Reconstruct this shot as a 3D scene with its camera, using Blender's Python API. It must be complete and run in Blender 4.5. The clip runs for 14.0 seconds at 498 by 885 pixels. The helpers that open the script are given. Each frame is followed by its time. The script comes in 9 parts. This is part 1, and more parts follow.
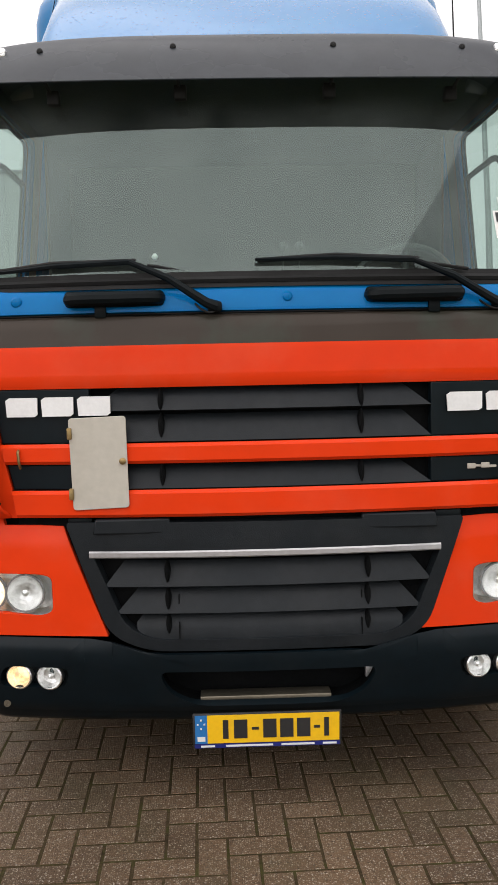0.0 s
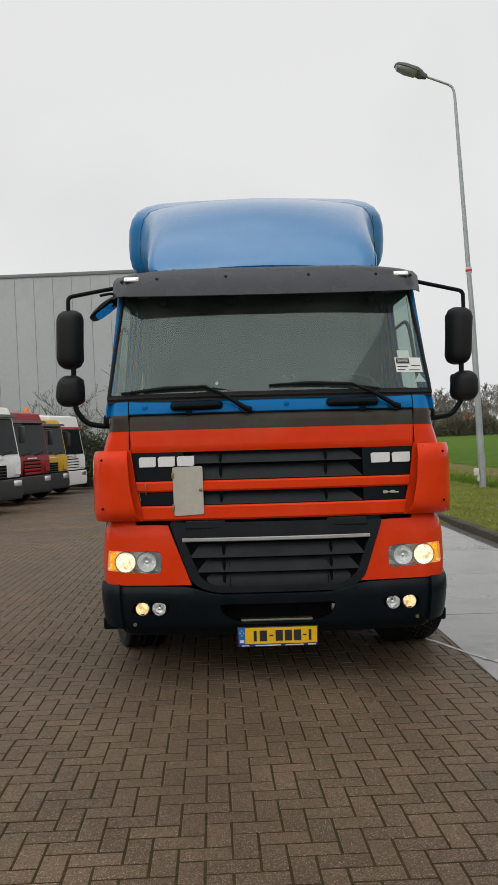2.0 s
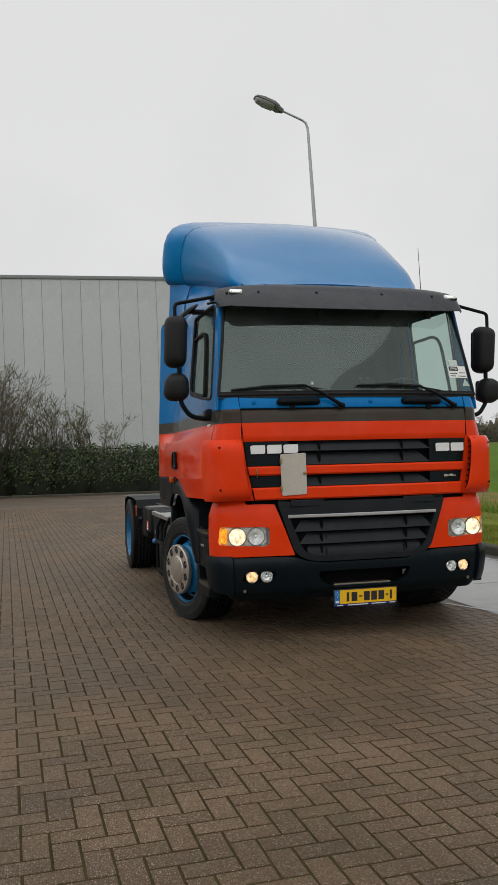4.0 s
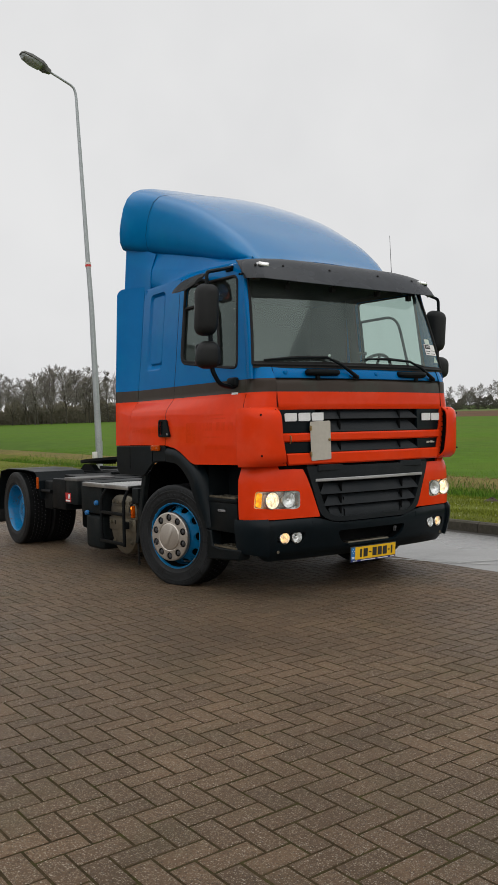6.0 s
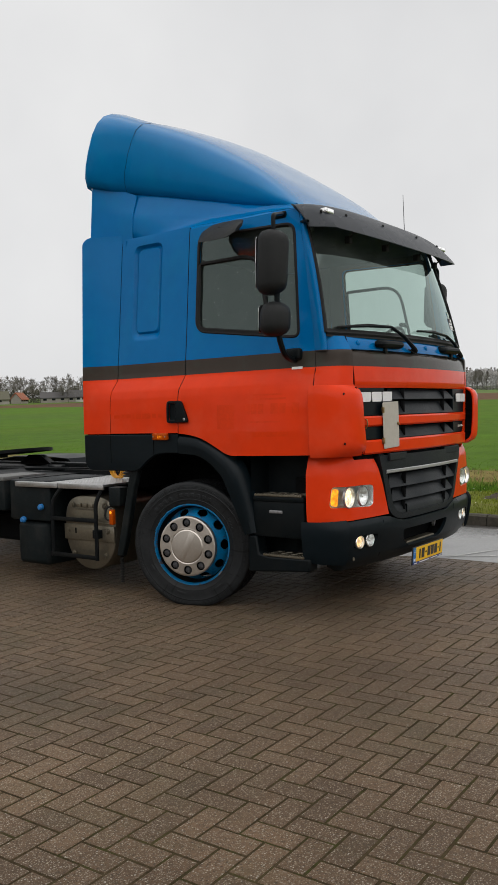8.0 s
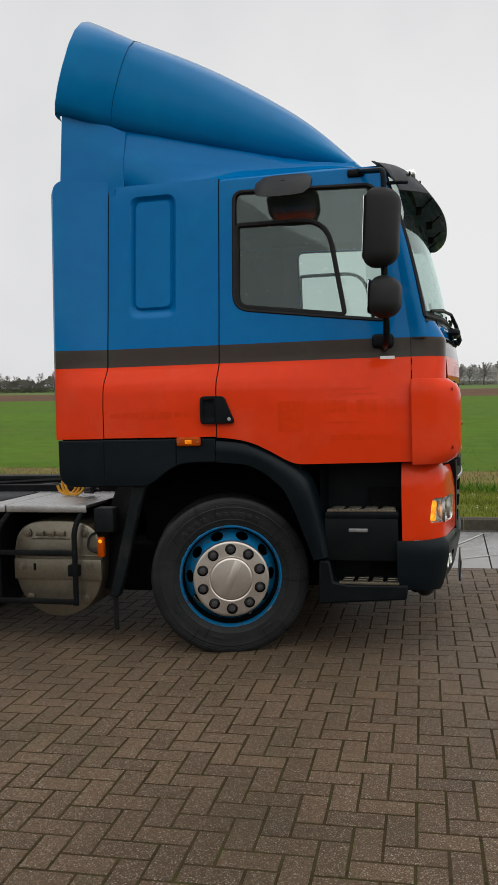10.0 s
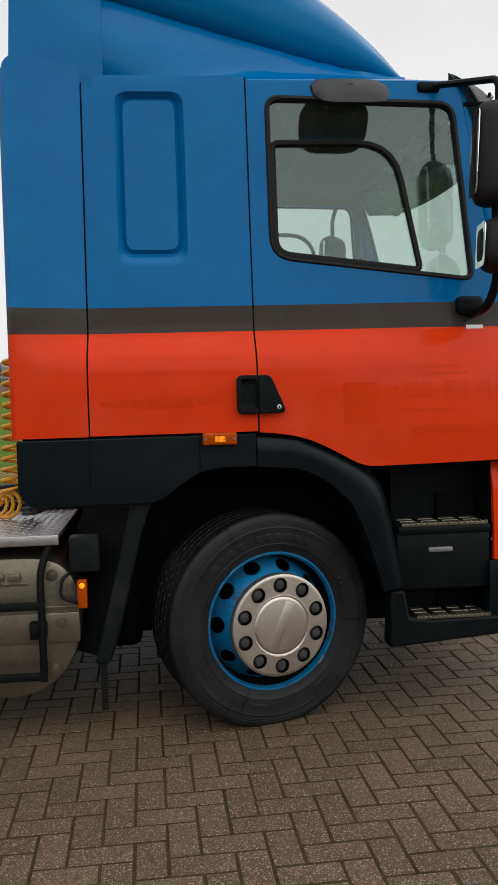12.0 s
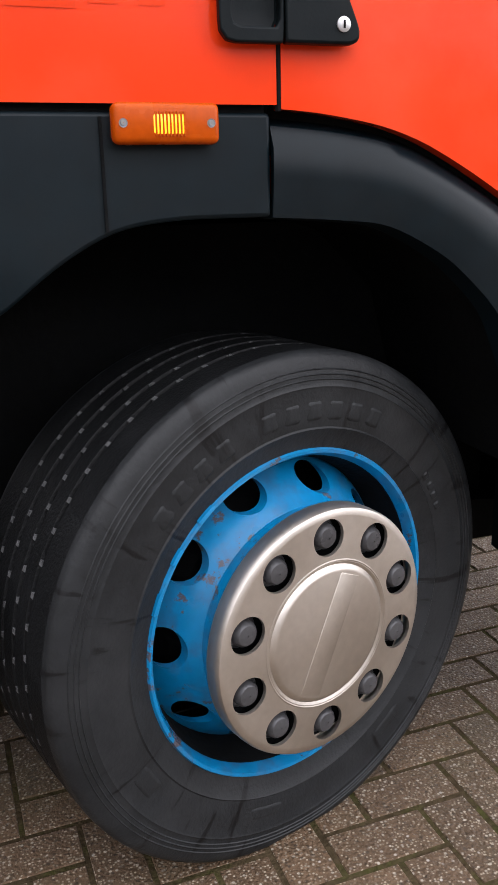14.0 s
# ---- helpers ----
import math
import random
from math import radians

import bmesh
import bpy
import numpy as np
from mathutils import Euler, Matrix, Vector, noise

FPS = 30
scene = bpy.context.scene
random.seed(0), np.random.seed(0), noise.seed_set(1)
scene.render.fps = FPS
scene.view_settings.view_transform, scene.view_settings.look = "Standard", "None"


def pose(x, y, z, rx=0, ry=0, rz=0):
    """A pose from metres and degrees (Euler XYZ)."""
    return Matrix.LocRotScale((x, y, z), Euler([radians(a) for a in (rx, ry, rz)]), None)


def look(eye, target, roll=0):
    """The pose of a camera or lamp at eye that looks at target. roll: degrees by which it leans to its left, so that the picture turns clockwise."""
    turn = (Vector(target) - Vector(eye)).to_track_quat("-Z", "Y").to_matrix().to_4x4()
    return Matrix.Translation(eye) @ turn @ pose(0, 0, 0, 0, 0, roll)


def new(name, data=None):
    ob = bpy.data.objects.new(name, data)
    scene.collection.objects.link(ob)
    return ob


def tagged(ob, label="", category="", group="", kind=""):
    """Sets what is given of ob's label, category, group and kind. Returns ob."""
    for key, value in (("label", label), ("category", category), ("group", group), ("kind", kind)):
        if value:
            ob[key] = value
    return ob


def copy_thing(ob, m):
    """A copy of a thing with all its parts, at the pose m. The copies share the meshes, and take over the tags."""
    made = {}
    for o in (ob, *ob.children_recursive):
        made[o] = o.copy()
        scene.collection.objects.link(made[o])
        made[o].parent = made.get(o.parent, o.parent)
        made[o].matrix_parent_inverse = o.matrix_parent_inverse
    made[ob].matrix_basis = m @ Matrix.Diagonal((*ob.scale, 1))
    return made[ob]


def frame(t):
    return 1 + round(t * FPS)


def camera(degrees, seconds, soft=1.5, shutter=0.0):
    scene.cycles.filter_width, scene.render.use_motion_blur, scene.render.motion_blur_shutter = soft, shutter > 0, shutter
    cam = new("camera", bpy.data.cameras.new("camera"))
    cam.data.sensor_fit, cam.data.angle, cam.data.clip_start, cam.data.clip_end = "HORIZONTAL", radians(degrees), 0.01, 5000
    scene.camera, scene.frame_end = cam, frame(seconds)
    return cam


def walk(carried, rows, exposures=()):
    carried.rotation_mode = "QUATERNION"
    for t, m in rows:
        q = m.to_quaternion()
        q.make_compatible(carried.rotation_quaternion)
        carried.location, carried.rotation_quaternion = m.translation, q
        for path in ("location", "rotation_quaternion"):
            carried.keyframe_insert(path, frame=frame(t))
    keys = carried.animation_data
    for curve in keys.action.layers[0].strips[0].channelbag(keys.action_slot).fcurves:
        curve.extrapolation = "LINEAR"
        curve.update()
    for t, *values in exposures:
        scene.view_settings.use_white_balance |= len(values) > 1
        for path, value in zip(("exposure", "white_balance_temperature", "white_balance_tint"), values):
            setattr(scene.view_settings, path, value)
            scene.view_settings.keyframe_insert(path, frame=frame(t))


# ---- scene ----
cam = camera(33.18, 14.0)
# the yard falls gently towards the gutter: YARD turns the yard's own frame (the lorry's too) into the world's
YARD = pose(0, 0, 0, -0.88, 1.10, 0)
# seconds, place in the yard's frame, yaw, pitch, roll
ROWS = [
    (0, -0.117, 0.172, 1.627, -1.53, -5.29, 1.17),
    (0.5, -0.105, -0.512, 1.581, -2.79, -4.16, 1.18),
    (1, -0.101, -1.204, 1.553, -2.55, -2.32, 1.35),
    (1.5, -0.111, -1.881, 1.565, -1.00, -0.73, 1.58),
    (2, -0.242, -2.478, 1.547, -0.87, 0.63, 1.57),
    (2.5, -0.595, -2.898, 1.496, -4.25, 0.70, 1.52),
    (3, -1.136, -3.140, 1.452, -7.17, 1.11, 1.41),
    (5.5, -4.545, -2.681, 1.368, -29.76, -0.09, 1.48),
    (6, -5.022, -2.232, 1.391, -35.13, -0.79, 1.34),
    (6.5, -5.412, -1.684, 1.403, -40.43, -1.13, 1.38),
    (7, -5.645, -1.031, 1.403, -44.56, -1.38, 1.44),
    (7.5, -5.802, -0.313, 1.405, -49.36, -1.73, 1.55),
    (8, -5.872, 0.386, 1.413, -53.53, -2.06, 1.68),
    (10.5, -5.921, 3.701, 1.481, -81.34, -2.85, 1.56),
    (11, -5.717, 4.190, 1.493, -85.52, -3.09, 1.63),
    (11.5, -5.315, 4.582, 1.494, -91.34, -3.40, 1.60),
    (12, -4.745, 4.808, 1.451, -95.36, -3.59, 1.60),
    (12.5, -4.139, 4.930, 1.412, -98.10, -6.00, 1.64),
    (13, -3.518, 4.945, 1.349, -101.05, -9.25, 1.56),
    (13.5, -2.897, 4.934, 1.284, -105.03, -13.51, 1.42),
    (14, -2.425, 4.894, 1.167, -109.15, -16.86, 1.23),
]
walk(cam, [(t, YARD @ pose(x, y, z, 90 + pitch, roll, yaw)) for t, x, y, z, yaw, pitch, roll in ROWS],
     [(0.0, 0.64, 6600, 14), (0.5, 0.26, 6600, 8), (1.0, 0.14, 6500, 10), (1.5, 0.06, 6500, 10), (2.0, 0.02, 6500, 10), (3.0, -0.07, 6500, 10), (5.5, -0.03, 6500, 10), (8.0, 0.04, 6500, 10), (10.5, 0.04, 6500, 10),
      (11.0, 0.04, 6500, 10), (11.5, 0.04, 6500, 10), (12.0, 0.15, 6500, 10), (12.5, 0.47, 6450, 13), (13.0, 0.95, 6500, 11), (13.5, 1.12, 6350, 15), (14.0, 1.40, 6250, 17)])

# ---- light ----
world = bpy.data.worlds.new("overcast_sky")
scene.world = world
world.use_nodes = True
wn, wl = world.node_tree.nodes, world.node_tree.links
wn.clear()
w_out = wn.new("ShaderNodeOutputWorld")
w_bg = wn.new("ShaderNodeBackground")
w_sky = wn.new("ShaderNodeTexSky")
w_sky.sky_type = "NISHITA"
w_sky.sun_disc = False
w_sky.sun_elevation, w_sky.sun_rotation = radians(38), radians(215)
w_hsv = wn.new("ShaderNodeHueSaturation")
w_hsv.inputs["Saturation"].default_value = 0.06
w_hsv.inputs["Value"].default_value = 0.10
w_tc = wn.new("ShaderNodeTexCoord")
w_no = wn.new("ShaderNodeTexNoise")
w_no.inputs["Scale"].default_value, w_no.inputs["Detail"].default_value, w_no.inputs["Roughness"].default_value = 1.6, 5, 0.55
w_ramp = wn.new("ShaderNodeValToRGB")
w_ramp.color_ramp.elements[0].position, w_ramp.color_ramp.elements[0].color = 0.30, (0.676, 0.681, 0.692, 1)
w_ramp.color_ramp.elements[1].position, w_ramp.color_ramp.elements[1].color = 0.62, (0.815, 0.817, 0.819, 1)
w_mix = wn.new("ShaderNodeMixRGB")
w_mix.inputs["Fac"].default_value = 0.92
wl.new(w_tc.outputs["Generated"], w_no.inputs["Vector"])
wl.new(w_no.outputs["Fac"], w_ramp.inputs["Fac"])
wl.new(w_sky.outputs["Color"], w_hsv.inputs["Color"])
wl.new(w_hsv.outputs["Color"], w_mix.inputs["Color1"])
wl.new(w_ramp.outputs["Color"], w_mix.inputs["Color2"])
wl.new(w_mix.outputs["Color"], w_bg.inputs["Color"])
w_bg.inputs["Strength"].default_value = 1.0
wl.new(w_bg.outputs["Background"], w_out.inputs["Surface"])

sun = new("sun", bpy.data.lights.new("sun", "SUN"))
sun.data.energy, sun.data.angle, sun.data.color = 1.5, radians(110), (1.0, 0.985, 0.96)
sun.matrix_world = look((-12, -8, 34), (0, 5, 1))


# ---- materials ----
def nodes_of(m):
    return m.node_tree.nodes, m.node_tree.links, m.node_tree.nodes["Principled BSDF"]


def mat(name, color, rough=0.5, metal=0.0, var=0.12, scale=3.0, fine=60.0, bump=0.0, bump_scale=80.0, spec=0.5, coat=0.0, dirt=None, dirt_amount=0.0, rand=0.0, island=False):
    """A surface with colour varied at two scales, a fine relief and, if wanted, dirt and a change from piece to piece."""
    m = bpy.data.materials.new(name)
    m.use_nodes = True
    n, l, b = nodes_of(m)
    tc = n.new("ShaderNodeTexCoord")
    n1 = n.new("ShaderNodeTexNoise")
    n1.inputs["Scale"].default_value, n1.inputs["Detail"].default_value = scale, 4
    n2 = n.new("ShaderNodeTexNoise")
    n2.inputs["Scale"].default_value, n2.inputs["Detail"].default_value = fine, 3
    add = n.new("ShaderNodeMath")
    add.operation = "ADD"
    l.new(tc.outputs["Object"], n1.inputs["Vector"])
    l.new(tc.outputs["Object"], n2.inputs["Vector"])
    l.new(n1.outputs["Fac"], add.inputs[0])
    l.new(n2.outputs["Fac"], add.inputs[1])
    rng = n.new("ShaderNodeMapRange")
    rng.inputs["From Min"].default_value, rng.inputs["From Max"].default_value = 0.7, 1.3
    rng.inputs["To Min"].default_value, rng.inputs["To Max"].default_value = 1 - var, 1 + var
    l.new(add.outputs[0], rng.inputs["Value"])
    value = rng.outputs["Result"]
    if rand:
        src = n.new("ShaderNodeNewGeometry").outputs["Random Per Island"] if island else n.new("ShaderNodeObjectInfo").outputs["Random"]
        r2 = n.new("ShaderNodeMapRange")
        r2.inputs["To Min"].default_value, r2.inputs["To Max"].default_value = 1 - rand, 1 + rand
        l.new(src, r2.inputs["Value"])
        mu = n.new("ShaderNodeMath")
        mu.operation = "MULTIPLY"
        l.new(value, mu.inputs[0])
        l.new(r2.outputs["Result"], mu.inputs[1])
        value = mu.outputs[0]
    mul = n.new("ShaderNodeVectorMath")
    mul.operation = "SCALE"
    mul.inputs[0].default_value = color
    l.new(value, mul.inputs["Scale"])
    out = mul.outputs["Vector"]
    if dirt:
        n3 = n.new("ShaderNodeTexNoise")
        n3.inputs["Scale"].default_value, n3.inputs["Detail"].default_value, n3.inputs["Roughness"].default_value = scale * 2.3, 8, 0.65
        r3 = n.new("ShaderNodeMapRange")
        r3.inputs["From Min"].default_value, r3.inputs["From Max"].default_value = 0.48, 0.72
        r3.inputs["To Max"].default_value = dirt_amount
        mx = n.new("ShaderNodeMixRGB")
        mx.inputs["Color2"].default_value = (*dirt, 1)
        l.new(tc.outputs["Object"], n3.inputs["Vector"])
        l.new(n3.outputs["Fac"], r3.inputs["Value"])
        l.new(r3.outputs["Result"], mx.inputs["Fac"])
        l.new(out, mx.inputs["Color1"])
        out = mx.outputs["Color"]
    l.new(out, b.inputs["Base Color"])
    b.inputs["Roughness"].default_value, b.inputs["Metallic"].default_value = rough, metal
    b.inputs["Specular IOR Level"].default_value, b.inputs["Coat Weight"].default_value = spec, coat
    if coat:
        b.inputs["Coat Roughness"].default_value = 0.06
    rr = n.new("ShaderNodeMapRange")
    rr.inputs["From Min"].default_value, rr.inputs["From Max"].default_value = 0.3, 0.7
    rr.inputs["To Min"].default_value, rr.inputs["To Max"].default_value = max(0.02, rough * 0.85), min(1, rough * 1.2)
    l.new(n1.outputs["Fac"], rr.inputs["Value"])
    l.new(rr.outputs["Result"], b.inputs["Roughness"])
    if bump:
        nb = n.new("ShaderNodeTexNoise")
        nb.inputs["Scale"].default_value, nb.inputs["Detail"].default_value = bump_scale, 4
        bp = n.new("ShaderNodeBump")
        bp.inputs["Strength"].default_value, bp.inputs["Distance"].default_value = bump, 0.01
        l.new(tc.outputs["Object"], nb.inputs["Vector"])
        l.new(nb.outputs["Fac"], bp.inputs["Height"])
        l.new(bp.outputs["Normal"], b.inputs["Normal"])
    return m


def glass(name, tint, haze=0.03, face=0.08):
    """A thin pane: tinted clear, with Fresnel gloss and a trace of dried dirt."""
    m = bpy.data.materials.new(name)
    m.use_nodes = True
    n, l, b = nodes_of(m)
    n.remove(b)
    out = n["Material Output"]
    tr, gl, df = n.new("ShaderNodeBsdfTransparent"), n.new("ShaderNodeBsdfGlossy"), n.new("ShaderNodeBsdfDiffuse")
    tr.inputs["Color"].default_value = (*tint, 1)
    gl.inputs["Roughness"].default_value = 0.01
    gl.inputs["Color"].default_value = (0.82, 1.0, 0.95, 1)
    df.inputs["Color"].default_value = (0.46, 0.52, 0.49, 1)
    lw = n.new("ShaderNodeLayerWeight")
    lw.inputs["Blend"].default_value = 0.5
    pw, ma = n.new("ShaderNodeMath"), n.new("ShaderNodeMath")
    pw.operation, ma.operation, ma.use_clamp = "POWER", "MULTIPLY_ADD", True
    pw.inputs[1].default_value, ma.inputs[1].default_value, ma.inputs[2].default_value = 4.5, 1 - face, face
    l.new(lw.outputs["Facing"], pw.inputs[0])
    l.new(pw.outputs[0], ma.inputs[0])
    mu = ma
    m1, m2 = n.new("ShaderNodeMixShader"), n.new("ShaderNodeMixShader")
    tc, no, mr = n.new("ShaderNodeTexCoord"), n.new("ShaderNodeTexNoise"), n.new("ShaderNodeMapRange")
    no.inputs["Scale"].default_value, no.inputs["Detail"].default_value = 5, 6
    mr.inputs["From Min"].default_value, mr.inputs["From Max"].default_value = 0.3, 0.75
    mr.inputs["To Min"].default_value, mr.inputs["To Max"].default_value = haze * 0.4, haze * 1.8
    l.new(tc.outputs["Object"], no.inputs["Vector"])
    l.new(no.outputs["Fac"], mr.inputs["Value"])
    l.new(mr.outputs["Result"], m1.inputs["Fac"])
    l.new(tr.outputs[0], m1.inputs[1])
    l.new(df.outputs[0], m1.inputs[2])
    l.new(mu.outputs[0], m2.inputs["Fac"])
    l.new(m1.outputs[0], m2.inputs[1])
    l.new(gl.outputs[0], m2.inputs[2])
    l.new(m2.outputs[0], out.inputs["Surface"])
    return m


def glow(name, color, strength, base=None):
    m = bpy.data.materials.new(name)
    m.use_nodes = True
    n, l, b = nodes_of(m)
    b.inputs["Base Color"].default_value = (*(base or color), 1)
    b.inputs["Emission Color"].default_value = (*color, 1)
    b.inputs["Emission Strength"].default_value = strength
    b.inputs["Roughness"].default_value = 0.15
    return m


def lit_glass(m, hot):
    """Breaks a lamp's glow up into brighter and dimmer patches, as behind a ribbed lens."""
    n, l, b = nodes_of(m)
    tc, no, mr = n.new("ShaderNodeTexCoord"), n.new("ShaderNodeTexNoise"), n.new("ShaderNodeMapRange")
    no.inputs["Scale"].default_value, no.inputs["Detail"].default_value = 38, 3
    mr.inputs["From Min"].default_value, mr.inputs["From Max"].default_value = 0.35, 0.65
    mr.inputs["To Min"].default_value, mr.inputs["To Max"].default_value = hot * 0.55, hot * 1.7
    l.new(tc.outputs["Object"], no.inputs["Vector"])
    l.new(no.outputs["Fac"], mr.inputs["Value"])
    l.new(mr.outputs["Result"], b.inputs["Emission Strength"])


def livery_paint(rough=0.14, spec=0.05, coat=0.6, coat_ior=1.20, blue=(0.0002, 0.132, 0.368)):
    """Cab paint in three bands by height: red below, a dark brown stripe, blue above, clear-coated, with road dust."""
    m = mat("livery_paint", (1, 1, 1), rough, 0, 0.05, 1.2, 9.0, 0.012, 260, spec, coat)
    n, l, b = nodes_of(m)
    tc = n.new("ShaderNodeTexCoord")
    sep = n.new("ShaderNodeSeparateXYZ")
    l.new(tc.outputs["Object"], sep.inputs[0])
    ramp = n.new("ShaderNodeValToRGB")
    ramp.color_ramp.interpolation = "CONSTANT"
    e = ramp.color_ramp.elements
    e[0].position, e[0].color = 0.0, (0.70, 0.043, 0.0068, 1)
    e[1].position, e[1].color = (1.703 - 1) / 1.0, (0.050, 0.040, 0.033, 1)
    k = e.new((1.812 - 1) / 1.0)
    k.color = (*blue, 1)
    sub = n.new("ShaderNodeMath")
    sub.operation = "SUBTRACT"
    sub.use_clamp = True
    sub.inputs[1].default_value = 1.0
    l.new(sep.outputs["Z"], sub.inputs[0])
    l.new(sub.outputs[0], ramp.inputs["Fac"])
    scale = b.inputs["Base Color"].links[0].from_node
    # sun-faded patches, a little paler than the rest
    fade, fn, fr = n.new("ShaderNodeMixRGB"), n.new("ShaderNodeTexNoise"), n.new("ShaderNodeMapRange")
    fade.blend_type = "SCREEN"
    fade.inputs["Color2"].default_value = (0.0, 0.042, 0.030, 1)
    fn.inputs["Scale"].default_value, fn.inputs["Detail"].default_value, fn.inputs["Roughness"].default_value = 2.6, 6, 0.6
    fr.inputs["From Min"].default_value, fr.inputs["From Max"].default_value, fr.inputs["To Max"].default_value = 0.5, 0.72, 0.5
    l.new(tc.outputs["Object"], fn.inputs["Vector"])
    l.new(fn.outputs["Fac"], fr.inputs["Value"])
    l.new(fr.outputs["Result"], fade.inputs["Fac"])
    l.new(ramp.outputs["Color"], fade.inputs["Color1"])
    l.new(fade.outputs["Color"], scale.inputs[0])
    b.inputs["Coat IOR"].default_value, b.inputs["Coat Roughness"].default_value = coat_ior, rough
    mx = n.new("ShaderNodeMixRGB")
    mx.inputs["Color2"].default_value = (0.22, 0.19, 0.16, 1)
    no = n.new("ShaderNodeTexNoise")
    no.inputs["Scale"].default_value, no.inputs["Detail"].default_value, no.inputs["Roughness"].default_value = 3.5, 9, 0.7
    st = n.new("ShaderNodeMapping")
    st.inputs["Scale"].default_value = (1.4, 1.4, 0.35)
    l.new(tc.outputs["Object"], st.inputs["Vector"])
    l.new(st.outputs["Vector"], no.inputs["Vector"])
    mr = n.new("ShaderNodeMapRange")
    mr.inputs["From Min"].default_value, mr.inputs["From Max"].default_value, mr.inputs["To Max"].default_value = 0.5, 0.8, 0.011
    l.new(no.outputs["Fac"], mr.inputs["Value"])
    l.new(mr.outputs["Result"], mx.inputs["Fac"])
    l.new(scale.outputs["Vector"], mx.inputs["Color1"])
    l.new(mx.outputs["Color"], b.inputs["Base Color"])
    return m


PAINT = livery_paint()
WET_PAINT = livery_paint(0.20, 0.05, 1.0, 1.6, (0.0002, 0.148, 0.368))


def wet_on_top(m):
    """A water film that lies on the faces that look up and thins out on the flanks."""
    n, l, b = nodes_of(m)
    ge, sp, mr = n.new("ShaderNodeNewGeometry"), n.new("ShaderNodeSeparateXYZ"), n.new("ShaderNodeMapRange")
    mr.inputs["From Min"].default_value, mr.inputs["From Max"].default_value = 0.15, 0.75
    mr.inputs["To Min"].default_value, mr.inputs["To Max"].default_value = 0.04, 1.0
    # beads of rain standing on the film
    vo, bd, mu = n.new("ShaderNodeTexVoronoi"), n.new("ShaderNodeMapRange"), n.new("ShaderNodeBump")
    vo.inputs["Scale"].default_value = 46
    bd.inputs["From Min"].default_value, bd.inputs["From Max"].default_value = 0.32, 0.05
    mu.inputs["Strength"].default_value, mu.inputs["Distance"].default_value = 0.35, 0.003
    l.new(ge.outputs["Normal"], sp.inputs[0])
    l.new(sp.outputs["Z"], mr.inputs["Value"])
    l.new(mr.outputs["Result"], b.inputs["Coat Weight"])
    l.new(ge.outputs["Position"], vo.inputs["Vector"])
    l.new(vo.outputs["Distance"], bd.inputs["Value"])
    l.new(bd.outputs["Result"], mu.inputs["Height"])
    l.new(mu.outputs["Normal"], b.inputs["Coat Normal"])


wet_on_top(WET_PAINT)
BLACK_PLASTIC = mat("black_plastic", (0.0040, 0.0064, 0.0076), 0.42, 0, 0.18, 2.0, 30, 0.03, 240, spec=0.10, dirt=(0.018, 0.018, 0.017), dirt_amount=0.3)
BUMPER_BLACK = mat("bumper_plastic", (0.0029, 0.0068, 0.0094), 0.36, 0, 0.2, 1.6, 24, 0.015, 300, spec=0.16, dirt=(0.014, 0.0155, 0.016), dirt_amount=0.3)
GRILLE_GREY = mat("grille_plastic", (0.0080, 0.0108, 0.0132), 0.46, 0, 0.2, 2.5, 40, 0.14, 300, spec=0.22, dirt=(0.026, 0.028, 0.029), dirt_amount=0.3)
VISOR_GREY = mat("visor_plastic", (0.036, 0.042, 0.051), 0.26, 0, 0.2, 4, 70, 0.06, 220, spec=0.6, dirt=(0.064, 0.073, 0.086), dirt_amount=0.6)
# smoked acrylic lets some daylight through
vn, vl, vb = nodes_of(VISOR_GREY)
v_tr, v_mx = vn.new("ShaderNodeBsdfTranslucent"), vn.new("ShaderNodeMixShader")
v_tr.inputs["Color"].default_value, v_mx.inputs["Fac"].default_value = (0.16, 0.19, 0.21, 1), 0.4
vl.new(vb.outputs[0], v_mx.inputs[1])
vl.new(v_tr.outputs[0], v_mx.inputs[2])
vl.new(v_mx.outputs[0], vn["Material Output"].inputs["Surface"])
MIRROR_SHELL = mat("mirror_shell", (0.010, 0.011, 0.011), 0.55, 0, 0.12, 5, 90, 0.2, 420, spec=0.25)
# near-black for dark parts, and for shade painted into gaps and wells
DARK = mat("dark_parts_and_shade", (0.0025, 0.003, 0.0034), 0.8, 0, 0.4, 4, 40, 0.3, 60, spec=0.12)
CHASSIS = mat("chassis_paint", (0.004, 0.0052, 0.006), 0.5, 0, 0.3, 3, 30, 0.2, 90, spec=0.12, dirt=(0.022, 0.021, 0.018), dirt_amount=0.4)
BOX_GREY = mat("box_grey_plastic", (0.0072, 0.0105, 0.0115), 0.5, 0, 0.2, 3, 40, 0.15, 120, spec=0.12, dirt=(0.04, 0.038, 0.034), dirt_amount=0.4)
RUBBER = mat("rubber", (0.009, 0.009, 0.009), 0.6, 0, 0.25, 6, 60, 0.1, 150, spec=0.25)
TYRE_RUBBER = mat("tyre_rubber", (0.011, 0.0115, 0.012), 0.55, 0, 0.35, 4, 45, 0.18, 140, spec=0.3, dirt=(0.026, 0.026, 0.026), dirt_amount=0.5)


